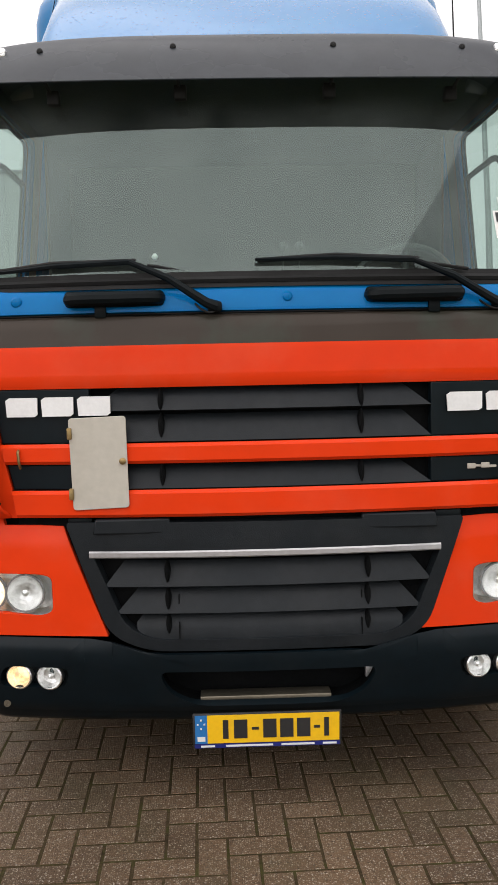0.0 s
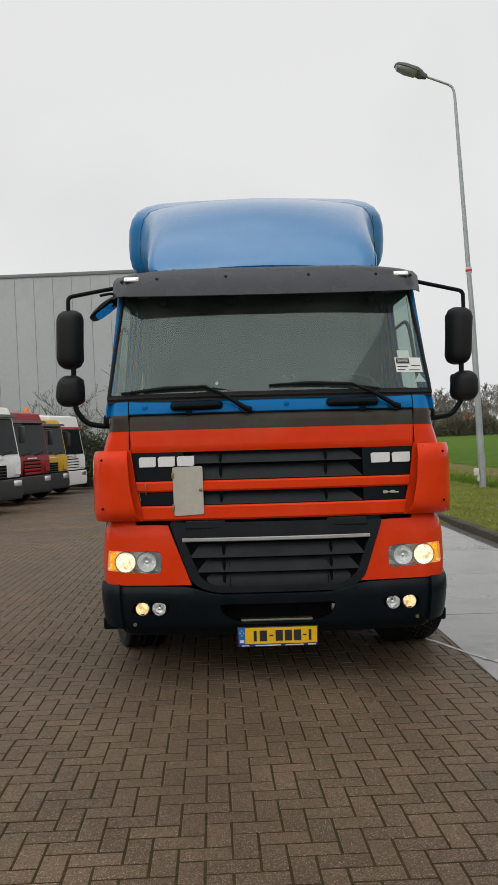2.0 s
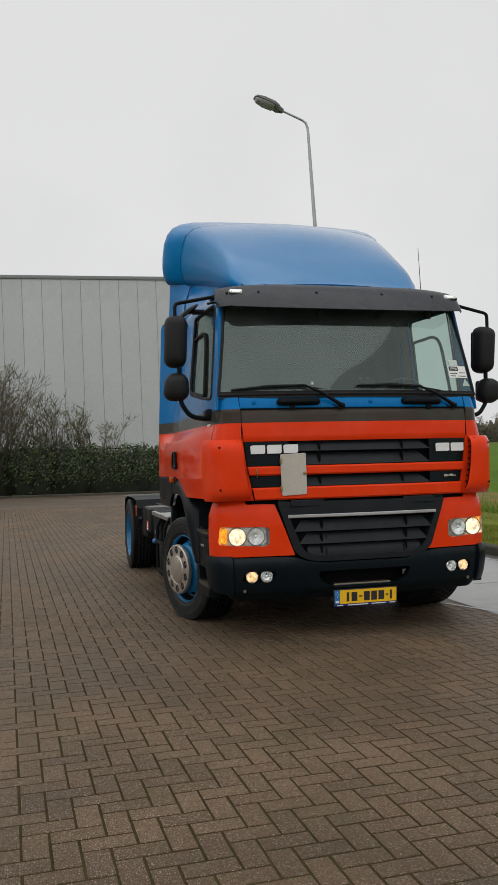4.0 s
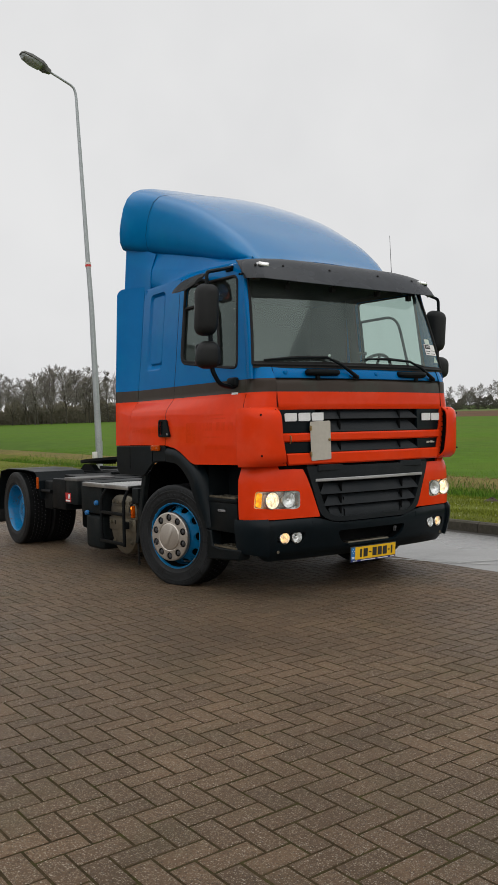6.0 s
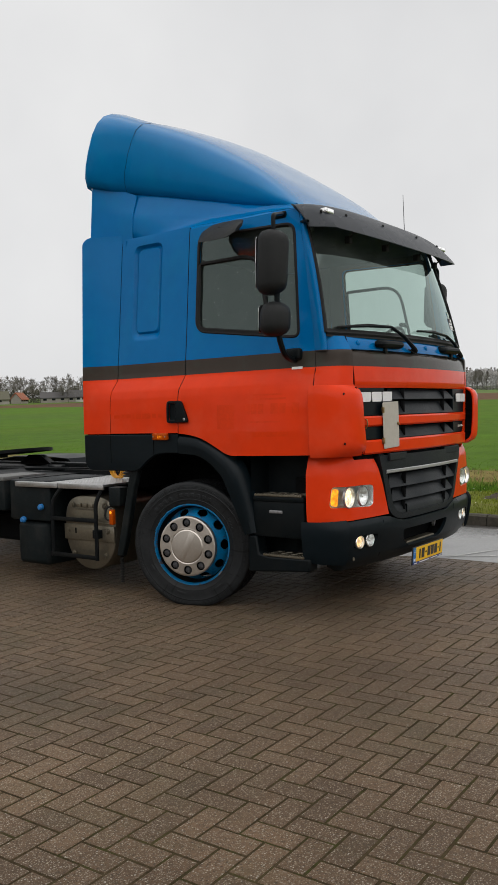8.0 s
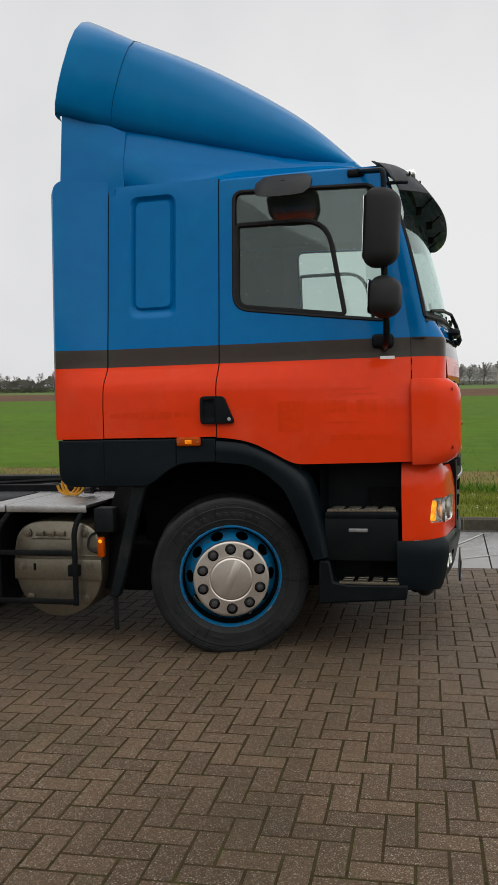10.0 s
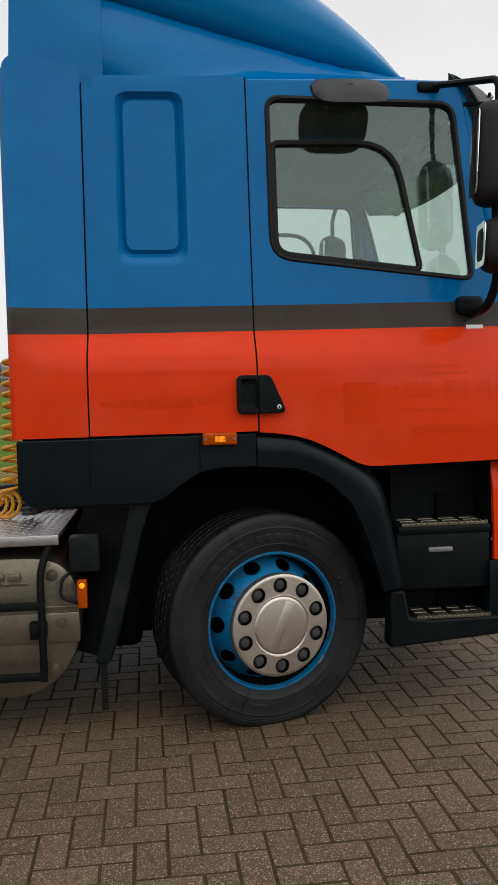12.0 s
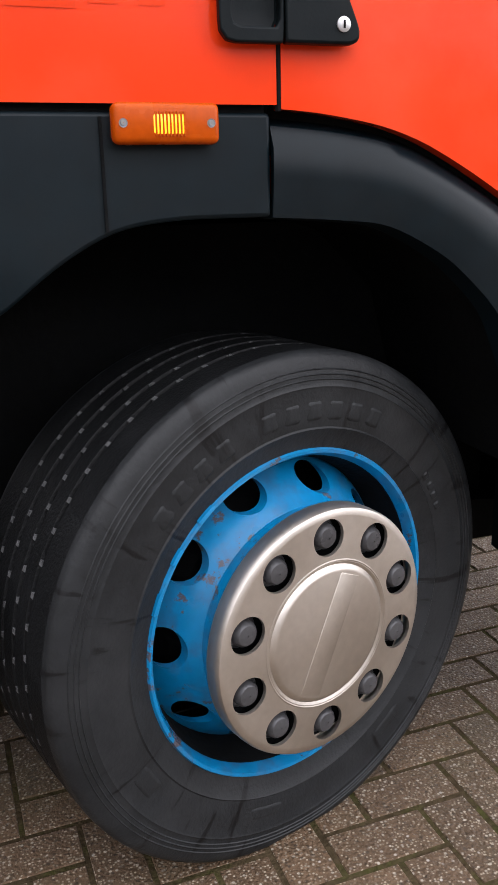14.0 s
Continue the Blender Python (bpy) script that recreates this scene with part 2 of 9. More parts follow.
def sidewall_rubber():
    """Dusty sidewall with dark wet runs that spread from the hub."""
    m = mat("sidewall_rubber", (0.0125, 0.0138, 0.0150), 0.46, 0, 0.25, 4, 45, 0.12, 140, spec=0.22, dirt=(0.026, 0.0275, 0.029), dirt_amount=0.5)
    n, l, b = nodes_of(m)
    tc, sep = n.new("ShaderNodeTexCoord"), n.new("ShaderNodeSeparateXYZ")
    l.new(tc.outputs["Object"], sep.inputs[0])
    sy, sz, at, cb = n.new("ShaderNodeMath"), n.new("ShaderNodeMath"), n.new("ShaderNodeMath"), n.new("ShaderNodeCombineXYZ")
    sy.operation, sz.operation, at.operation = "SUBTRACT", "SUBTRACT", "ARCTAN2"
    sy.inputs[1].default_value, sz.inputs[1].default_value = 4.392, 0.463
    l.new(sep.outputs["Y"], sy.inputs[0])
    l.new(sep.outputs["Z"], sz.inputs[0])
    l.new(sy.outputs[0], at.inputs[0])
    l.new(sz.outputs[0], at.inputs[1])
    le = n.new("ShaderNodeVectorMath")
    le.operation = "LENGTH"
    c2 = n.new("ShaderNodeCombineXYZ")
    l.new(sy.outputs[0], c2.inputs[0])
    l.new(sz.outputs[0], c2.inputs[1])
    l.new(c2.outputs[0], le.inputs[0])
    l.new(at.outputs[0], cb.inputs[0])
    l.new(le.outputs["Value"], cb.inputs[1])
    mp, no, mr, mx = n.new("ShaderNodeMapping"), n.new("ShaderNodeTexNoise"), n.new("ShaderNodeMapRange"), n.new("ShaderNodeMixRGB")
    mp.inputs["Scale"].default_value = (15.0, 6.0, 1.0)
    no.inputs["Scale"].default_value, no.inputs["Detail"].default_value, no.inputs["Distortion"].default_value = 1.0, 5, 0.6
    mr.inputs["From Min"].default_value, mr.inputs["From Max"].default_value, mr.inputs["To Max"].default_value = 0.600, 0.640, 0.85
    mx.inputs["Color2"].default_value = (0.0035, 0.0035, 0.004, 1)
    l.new(cb.outputs[0], mp.inputs["Vector"])
    l.new(mp.outputs["Vector"], no.inputs["Vector"])
    l.new(no.outputs["Fac"], mr.inputs["Value"])
    src = b.inputs["Base Color"].links[0].from_socket
    l.new(src, mx.inputs["Color1"])
    l.new(mr.outputs["Result"], mx.inputs["Fac"])
    l.new(mx.outputs["Color"], b.inputs["Base Color"])
    return m


SIDEWALL = sidewall_rubber()
TREAD_RUBBER = mat("tread_rubber", (0.006, 0.0065, 0.007), 0.5, 0, 0.35, 9, 120, 0.3, 200, spec=0.12)
# paler than the tread, so the wet bars' glint is in the colour
TIE_BAR_GLINT = mat("tie_bar_glint", (0.085, 0.087, 0.09), 0.4, 0, 0.35, 9, 120, 0.3, 200, spec=0.4)
RIM_BLUE = mat("rim_blue_paint", (0.0008, 0.160, 0.360), 0.3, 0, 0.12, 9, 40, 0.02, 120, spec=0.3, coat=0.1, dirt=(0.085, 0.045, 0.030), dirt_amount=0.38)


def chipped(m, rust):
    """Small rust spots where the paint has chipped, gathered in patches."""
    n, l, b = nodes_of(m)
    tc, n1, n2, mu, mr, mx = n.new("ShaderNodeTexCoord"), n.new("ShaderNodeTexNoise"), n.new("ShaderNodeTexNoise"), n.new("ShaderNodeMath"), n.new("ShaderNodeMapRange"), n.new("ShaderNodeMixRGB")
    n1.inputs["Scale"].default_value, n1.inputs["Detail"].default_value = 7, 4
    n2.inputs["Scale"].default_value, n2.inputs["Detail"].default_value, n2.inputs["Roughness"].default_value = 48, 6, 0.7
    mu.operation = "MULTIPLY"
    mr.inputs["From Min"].default_value, mr.inputs["From Max"].default_value, mr.inputs["To Max"].default_value = 0.335, 0.355, 0.85
    mx.inputs["Color2"].default_value = (*rust, 1)
    l.new(tc.outputs["Object"], n1.inputs["Vector"])
    l.new(tc.outputs["Object"], n2.inputs["Vector"])
    l.new(n1.outputs["Fac"], mu.inputs[0])
    l.new(n2.outputs["Fac"], mu.inputs[1])
    l.new(mu.outputs[0], mr.inputs["Value"])
    l.new(mr.outputs["Result"], mx.inputs["Fac"])
    l.new(b.inputs["Base Color"].links[0].from_socket, mx.inputs["Color1"])
    l.new(mx.outputs["Color"], b.inputs["Base Color"])


chipped(RIM_BLUE, (0.085, 0.050, 0.034))
STAINLESS = mat("stainless", (0.62, 0.575, 0.52), 0.40, 1.0, 0.06, 4, 60, 0.02, 300, dirt=(0.42, 0.375, 0.32), dirt_amount=0.3)
PANEL_GREY = mat("box_pale_grey", (0.16, 0.16, 0.155), 0.5, 0, 0.2, 4, 50, 0.08, 120, spec=0.2, dirt=(0.07, 0.066, 0.058), dirt_amount=0.6)
NUT_CAP = mat("nut_cap", (0.055, 0.055, 0.058), 0.32, 0.2, 0.2, 20, 120, 0.05, 200, spec=0.4)
STEEL_NUT = mat("nut_steel", (0.22, 0.22, 0.225), 0.45, 0.35, 0.2, 20, 120, 0.1, 200)
ALU = mat("aluminium", (0.46, 0.46, 0.455), 0.36, 0.9, 0.15, 5, 70, 0.15, 160, dirt=(0.3, 0.29, 0.27), dirt_amount=0.5)
TANK_METAL = mat("silencer_steel", (0.205, 0.185, 0.142), 0.36, 0.8, 0.16, 4, 50, 0.08, 120, dirt=(0.17, 0.145, 0.10), dirt_amount=0.5)
HATCH = mat("hatch_cream", (0.45, 0.42, 0.36), 0.5, 0, 0.06, 2, 40, 0.03, 150, dirt=(0.34, 0.30, 0.24), dirt_amount=0.35)
SILVER = mat("silver_trim", (0.50, 0.50, 0.51), 0.35, 0.6, 0.08, 8, 60)
LETTER = mat("white_letter", (0.72, 0.72, 0.71), 0.4, 0, 0.06, 9, 70)
BRASS = mat("brass", (0.30, 0.21, 0.09), 0.45, 0.8, 0.2, 30, 90)
PLATE_YELLOW = mat("plate_yellow", (0.86, 0.50, 0.010), 0.35, 0, 0.05, 8, 60, dirt=(0.5, 0.32, 0.05), dirt_amount=0.25)
PLATE_BLUE = mat("plate_blue", (0.02, 0.16, 0.42), 0.35, 0, 0.05, 8, 60)
PLATE_BLACK = mat("plate_black", (0.025, 0.025, 0.025), 0.4)
NAVY = mat("navy_strip", (0.012, 0.02, 0.16), 0.35)
AMBER = mat("amber_lens", (0.42, 0.060, 0.0003), 0.25, 0, 0.1, 20, 100, spec=0.15)
AMBER_LIT = glow("amber_lit", (1.0, 0.36, 0.01), 0.8, (0.6, 0.15, 0.005))
BEZEL = mat("lamp_bezel", (0.32, 0.32, 0.325), 0.3, 0.6, 0.1, 20, 100)
LAMP_LIT = glow("lamp_lit", (1.0, 0.76, 0.46), 0.95, (0.2, 0.17, 0.12))
FOG_LIT = glow("fog_lit", (1.0, 0.60, 0.26), 0.8, (0.2, 0.17, 0.12))
lit_glass(LAMP_LIT, 1.3)
lit_glass(FOG_LIT, 1.0)
lit_glass(AMBER_LIT, 0.95)
# rim blue darkened to stand for shade inside the wheel
SHADED_BLUE = mat("shaded_rim_blue", (0.002, 0.035, 0.085), 0.6, 0, 0.4, 14, 60, 0.2, 90, spec=0.15)
LAMP_WHITE = glow("lamp_white", (0.95, 0.98, 1.0), 0.5, (0.9, 0.9, 0.9))
REFLECTOR = mat("reflector_chrome", (0.90, 0.90, 0.89), 0.34, 1.0, 0.1, 20, 60, 0.5, 55)
LENS = glass("lamp_lens", (0.97, 0.98, 0.98), 0.02, 0.05)
WINDSCREEN = glass("windscreen_glass", (0.68, 0.80, 0.75), 0.056, 0.072)
WINDOW = glass("window_glass", (0.66, 0.75, 0.72), 0.02, 0.08)
LINING = mat("cab_lining", (0.060, 0.064, 0.062), 0.8, 0, 0.15, 6, 90, 0.1, 200)
DASH = mat("dashboard_plastic", (0.055, 0.06, 0.058), 0.65, 0, 0.15, 6, 90, 0.1, 200)
MIRROR_GLASS = mat("mirror_glass", (0.85, 0.87, 0.88), 0.03, 1.0, 0.02)
PAPER = mat("paper_white", (0.78, 0.78, 0.76), 0.6, 0, 0.04, 5, 60)
PAPER_GREEN = mat("paper_pale_green", (0.52, 0.62, 0.56), 0.6, 0, 0.04, 5, 60)
PRINT = mat("print_black", (0.03, 0.03, 0.03), 0.6)
COIL_YELLOW = mat("coil_yellow", (0.72, 0.34, 0.02), 0.4, 0, 0.1, 10, 60)
COIL_BLACK = mat("coil_black", (0.02, 0.02, 0.02), 0.45, 0, 0.1, 10, 60)
STICKER_RED = mat("sticker_red", (0.55, 0.03, 0.03), 0.4)
GHOST = mat("faded_lettering", (0.66, 0.043, 0.0065), 0.14, 0, 0.06, 5, 40, spec=0.07)


# ---- mesh helpers ----
def part(name, bm, material, parent=None, label="", smooth=35, bevel=0.0, seg=2):
    """Links a bmesh as one mesh object under a thing or a part."""
    bmesh.ops.remove_doubles(bm, verts=bm.verts, dist=0.00005)
    bmesh.ops.recalc_face_normals(bm, faces=bm.faces)
    me = bpy.data.meshes.new(name)
    for f in bm.faces:
        f.smooth = bool(smooth)
    bm.to_mesh(me)
    bm.free()
    if smooth:
        me.set_sharp_from_angle(angle=radians(smooth))
    for m in material if isinstance(material, (list, tuple)) else [material]:
        me.materials.append(m)
    ob = new(name, me)
    if parent:
        ob.parent = parent
    if label:
        ob["label"] = label
    if bevel:
        bv = ob.modifiers.new("edges", "BEVEL")
        bv.width, bv.segments, bv.limit_method, bv.angle_limit = bevel, seg, "ANGLE", radians(40)
    return ob


def box(bm, x0, x1, y0, y1, z0, z1, r=0.0, seg=2, m=None, mi=0):
    vs = [bm.verts.new((x, y, z)) for z in (z0, z1) for y in (y0, y1) for x in (x0, x1)]
    fs = [bm.faces.new([vs[i] for i in q]) for q in ((0, 2, 3, 1), (4, 5, 7, 6), (0, 1, 5, 4), (2, 6, 7, 3), (0, 4, 6, 2), (1, 3, 7, 5))]
    for f in fs:
        f.material_index = mi
    if r:
        es = list({e for f in fs for e in f.edges})
        out = bmesh.ops.bevel(bm, geom=es, offset=r, segments=seg, profile=0.5, affect="EDGES")
        vs = list({v for f in out["faces"] for v in f.verts} | {v for v in vs if v.is_valid})
        for f in out["faces"]:
            f.material_index = mi
    if m:
        bmesh.ops.transform(bm, matrix=m, verts=[v for v in vs if v.is_valid])
    return vs


def prism(bm, pts, a, b, axis="x"):
    """A polygon in the plane across axis, drawn out from a to b."""
    def at(p, c):
        return {"x": (c, p[0], p[1]), "y": (p[0], c, p[1]), "z": (p[0], p[1], c)}[axis]
    v0, v1 = [bm.verts.new(at(p, a)) for p in pts], [bm.verts.new(at(p, b)) for p in pts]
    n = len(pts)
    bm.faces.new(v0), bm.faces.new(v1[::-1])
    for i in range(n):
        bm.faces.new((v0[i], v0[(i + 1) % n], v1[(i + 1) % n], v1[i]))
    return v0 + v1


def tube(bm, pts, r, n=8, caps=True, flat=1.0):
    """A round bar along points; r may be a list."""
    pts = [Vector(p) for p in pts]
    rs = r if isinstance(r, (list, tuple)) else [r] * len(pts)
    rings, ref = [], None
    for i, p in enumerate(pts):
        d = (pts[min(i + 1, len(pts) - 1)] - pts[max(i - 1, 0)]).normalized()
        if ref is None:
            ref = d.orthogonal().normalized()
        a = (ref - d * ref.dot(d)).normalized()
        ref = a
        b = d.cross(a)
        rings.append([bm.verts.new(p + (a * math.cos(k * math.tau / n) + b * math.sin(k * math.tau / n) * flat) * rs[i]) for k in range(n)])
    for q, w in zip(rings, rings[1:]):
        for k in range(n):
            bm.faces.new((q[k], q[(k + 1) % n], w[(k + 1) % n], w[k]))
    if caps:
        bm.faces.new(rings[0][::-1]), bm.faces.new(rings[-1])


def bend(pts, r=0.05, n=5):
    """Rounds the corners of a path."""
    pts = [Vector(p) for p in pts]
    out = [pts[0]]
    for a, b, c in zip(pts, pts[1:], pts[2:]):
        ra = min(r, (a - b).length * 0.45, (c - b).length * 0.45)
        p, q = b + (a - b).normalized() * ra, b + (c - b).normalized() * ra
        for k in range(n + 1):
            t = k / n
            out.append(p * (1 - t) ** 2 + b * 2 * t * (1 - t) + q * t * t)
    out.append(pts[-1])
    return out


def round_poly(pts, r, n=5):
    """A polygon of (u, v) with rounded corners."""
    out = []
    for i, b in enumerate(pts):
        a, c = pts[i - 1], pts[(i + 1) % len(pts)]
        rr = r[i] if isinstance(r, (list, tuple)) else r
        va, vc = Vector((a[0] - b[0], a[1] - b[1])), Vector((c[0] - b[0], c[1] - b[1]))
        ra = min(rr, va.length * 0.49, vc.length * 0.49)
        p, q, b2 = Vector(b) + va.normalized() * ra, Vector(b) + vc.normalized() * ra, Vector(b)
        for k in range(n + 1):
            t = k / n
            w = p * (1 - t) ** 2 + b2 * 2 * t * (1 - t) + q * t * t
            out.append((w.x, w.y))
    return out


def ray_poly(c, ang, poly):
    dx, dy, best = math.cos(ang), math.sin(ang), None
    for (x0, y0), (x1, y1) in zip(poly, poly[1:] + poly[:1]):
        ex, ey = x1 - x0, y1 - y0
        den = dx * ey - dy * ex
        if abs(den) < 1e-12:
            continue
        t = ((x0 - c[0]) * ey - (y0 - c[1]) * ex) / den
        s = ((x0 - c[0]) * dy - (y0 - c[1]) * dx) / den
        if t > 0 and -1e-9 <= s <= 1 + 1e-9 and (best is None or t > best):
            best = t
    return (c[0] + dx * best, c[1] + dy * best)


def patch(bm, fn, outer, inner, steps=3, extra=24):
    """The surface fn(u, v) between two outlines, the inner one an opening."""
    c = (sum(p[0] for p in inner) / len(inner), sum(p[1] for p in inner) / len(inner))
    angs = sorted({round(math.atan2(p[1] - c[1], p[0] - c[0]), 5) for p in list(outer) + list(inner)} | {round(-math.pi + math.tau * k / extra, 5) for k in range(extra)})
    loops = []
    for s in range(steps + 1):
        row = []
        for a in angs:
            o, i = ray_poly(c, a, outer), ray_poly(c, a, inner)
            t = s / steps
            row.append(bm.verts.new(fn(o[0] + (i[0] - o[0]) * t, o[1] + (i[1] - o[1]) * t)))
        loops.append(row)
    n = len(angs)
    for p, q in zip(loops, loops[1:]):
        for k in range(n):
            bm.faces.new((p[k], p[(k + 1) % n], q[(k + 1) % n], q[k]))


def holed(bm, fn, outer, hole, corners, steps=3):
    """The surface fn between an outline and a round hole, with even spokes that meet the outline's corners."""
    c = (sum(p[0] for p in hole) / len(hole), sum(p[1] for p in hole) / len(hole))
    rim = [ray_poly(c, math.atan2(p[1] - c[1], p[0] - c[0]), outer) for p in hole]
    for q in corners:
        k = min(range(len(rim)), key=lambda i: abs(math.remainder(math.atan2(rim[i][1] - c[1], rim[i][0] - c[0]) - math.atan2(q[1] - c[1], q[0] - c[0]), math.tau)))
        rim[k] = q
    sheet(bm, [[fn(o[0] + (i[0] - o[0]) * s / steps, o[1] + (i[1] - o[1]) * s / steps) for o, i in zip(rim, hole)] for s in range(steps + 1)], True)


def sheet(bm, rows, close=False, mi=0):
    vs = [[bm.verts.new(p) for p in r] for r in rows]
    for a, b in zip(vs, vs[1:]):
        m = len(a)
        for k in range(m if close else m - 1):
            f = bm.faces.new((a[k], a[(k + 1) % m], b[(k + 1) % m], b[k]))
            f.material_index = mi
    return vs


def fill(bm, fn, poly, steps=3):
    """The surface fn over a star-shaped outline."""
    c = (sum(p[0] for p in poly) / len(poly), sum(p[1] for p in poly) / len(poly))
    rows = [[fn(c[0] + (p[0] - c[0]) * s / steps, c[1] + (p[1] - c[1]) * s / steps) for p in poly] for s in range(1, steps + 1)]
    vs = sheet(bm, rows, True)
    bm.faces.new(vs[0])


def outward(bm, heart=(0, 4.45, 1.5)):
    """Turns the faces of a sheet away from the heart of the thing."""
    bmesh.ops.recalc_face_normals(bm, faces=bm.faces)
    bm.normal_update()
    c = Vector(heart)
    if sum(f.calc_area() * f.normal.dot((f.calc_center_median() - c).normalized()) for f in bm.faces) < 0:
        bmesh.ops.reverse_faces(bm, faces=bm.faces)
        bm.normal_update()


def solid(bm, t):
    """Gives a sheet thickness t on its inner side."""
    bmesh.ops.remove_doubles(bm, verts=bm.verts, dist=0.00005)
    outward(bm)
    faces, edges = list(bm.faces), [e for e in bm.edges if len(e.link_faces) == 1]
    twin = {v: bm.verts.new(v.co - v.normal * t) for v in list(bm.verts)}
    for e in edges:
        a, b = e.verts
        bm.faces.new((a, b, twin[b], twin[a]))
    for f in faces:
        bm.faces.new([twin[v] for v in reversed(f.verts)])


def lathe(bm, prof, n=48, m=None, mi=0):
    """Turns a profile of (radius, along) about the local x axis."""
    rows = []
    for r, u in prof:
        rows.append([(m or Matrix()) @ Vector((u, r * math.cos(k * math.tau / n), r * math.sin(k * math.tau / n))) for k in range(n)])
    return sheet(bm, rows, True, mi)


def disc(bm, r, u, n=24, m=None, mi=0):
    f = bm.faces.new([bm.verts.new((m or Matrix()) @ Vector((u, r * math.cos(k * math.tau / n), r * math.sin(k * math.tau / n)))) for k in range(n)])
    f.material_index = mi


def circle(u, v, r, n=20, sq=1.0):
    return [(u + r * math.cos(k * math.tau / n), v + r * sq * math.sin(k * math.tau / n)) for k in range(n)]


def lerp(x, xs, ys):
    return float(np.interp(x, xs, ys))


def thing(name, label, category, group="", m=None):
    e = new(name)
    e.empty_display_size = 0.3
    if m:
        e.matrix_basis = m
    return tagged(e, label, category, group)


B = bmesh.new

# ---- the lorry, in the yard's own frame: it faces -y, its door side is -x ----
lorry = thing("tractor_truck", "blue and orange-red tractor unit parked on brick paving with headlights on", "truck", "", YARD)

SZ = [0.95, 1.0, 1.28, 1.45, 1.55, 1.60, 1.645, 1.692, 1.73, 1.82, 2.0, 2.70, 2.79, 2.835, 2.86]
SXV = [1.245, 1.25, 1.262, 1.260, 1.252, 1.238, 1.203, 1.165, 1.158, 1.152, 1.132, 1.066, 1.056, 1.040, 1.015]


def half_width(y, z):
    w = lerp(z, SZ, SXV)
    k = min(1, max(0, (4.25 - y) / 0.85))
    k = k * k * (3 - 2 * k)
    w += (lerp(z, [0.95, 1.28, 1.45, 1.55, 1.645, 1.692, 1.73], [1.232, 1.240, 1.226, 1.208, 1.182, 1.165, 1.158]) - w) * k if z < 1.73 else 0
    if y < 3.75:
        w -= 0.22 * (3.75 - y) ** 2
    return w


def side(s, y, z, off=0.0):
    return (s * (half_width(y, z) + off), y, z)


def door_front(z):
    return lerp(z, [1.1, 1.8, 2.8], [3.337, 3.337, 3.485])


def door_bottom(y):
    return sum(bottom_line(y + d) for d in (-0.045, -0.03, -0.015, 0, 0.015, 0.03, 0.045)) / 7


def bottom_line(y):
    return lerp(y, [3.3, 3.96, 4.0, 4.07, 4.16, 4.247, 4.34, 4.428, 4.46, 5.5], [1.118, 1.112, 1.114, 1.155, 1.205, 1.244, 1.263, 1.273, 1.274, 1.270])


WIN = round_poly([(4.352, 2.715), (4.352, 2.02), (3.70, 1.938), (3.462, 1.912), (3.52, 2.692)], [0.06, 0.09, 0.5, 0.05, 0.07])
QUARTER = round_poly([(4.335, 2.515), (3.80, 2.515), (3.70, 1.955), (4.335, 2.035)], [0.03, 0.16, 0.03, 0.07])

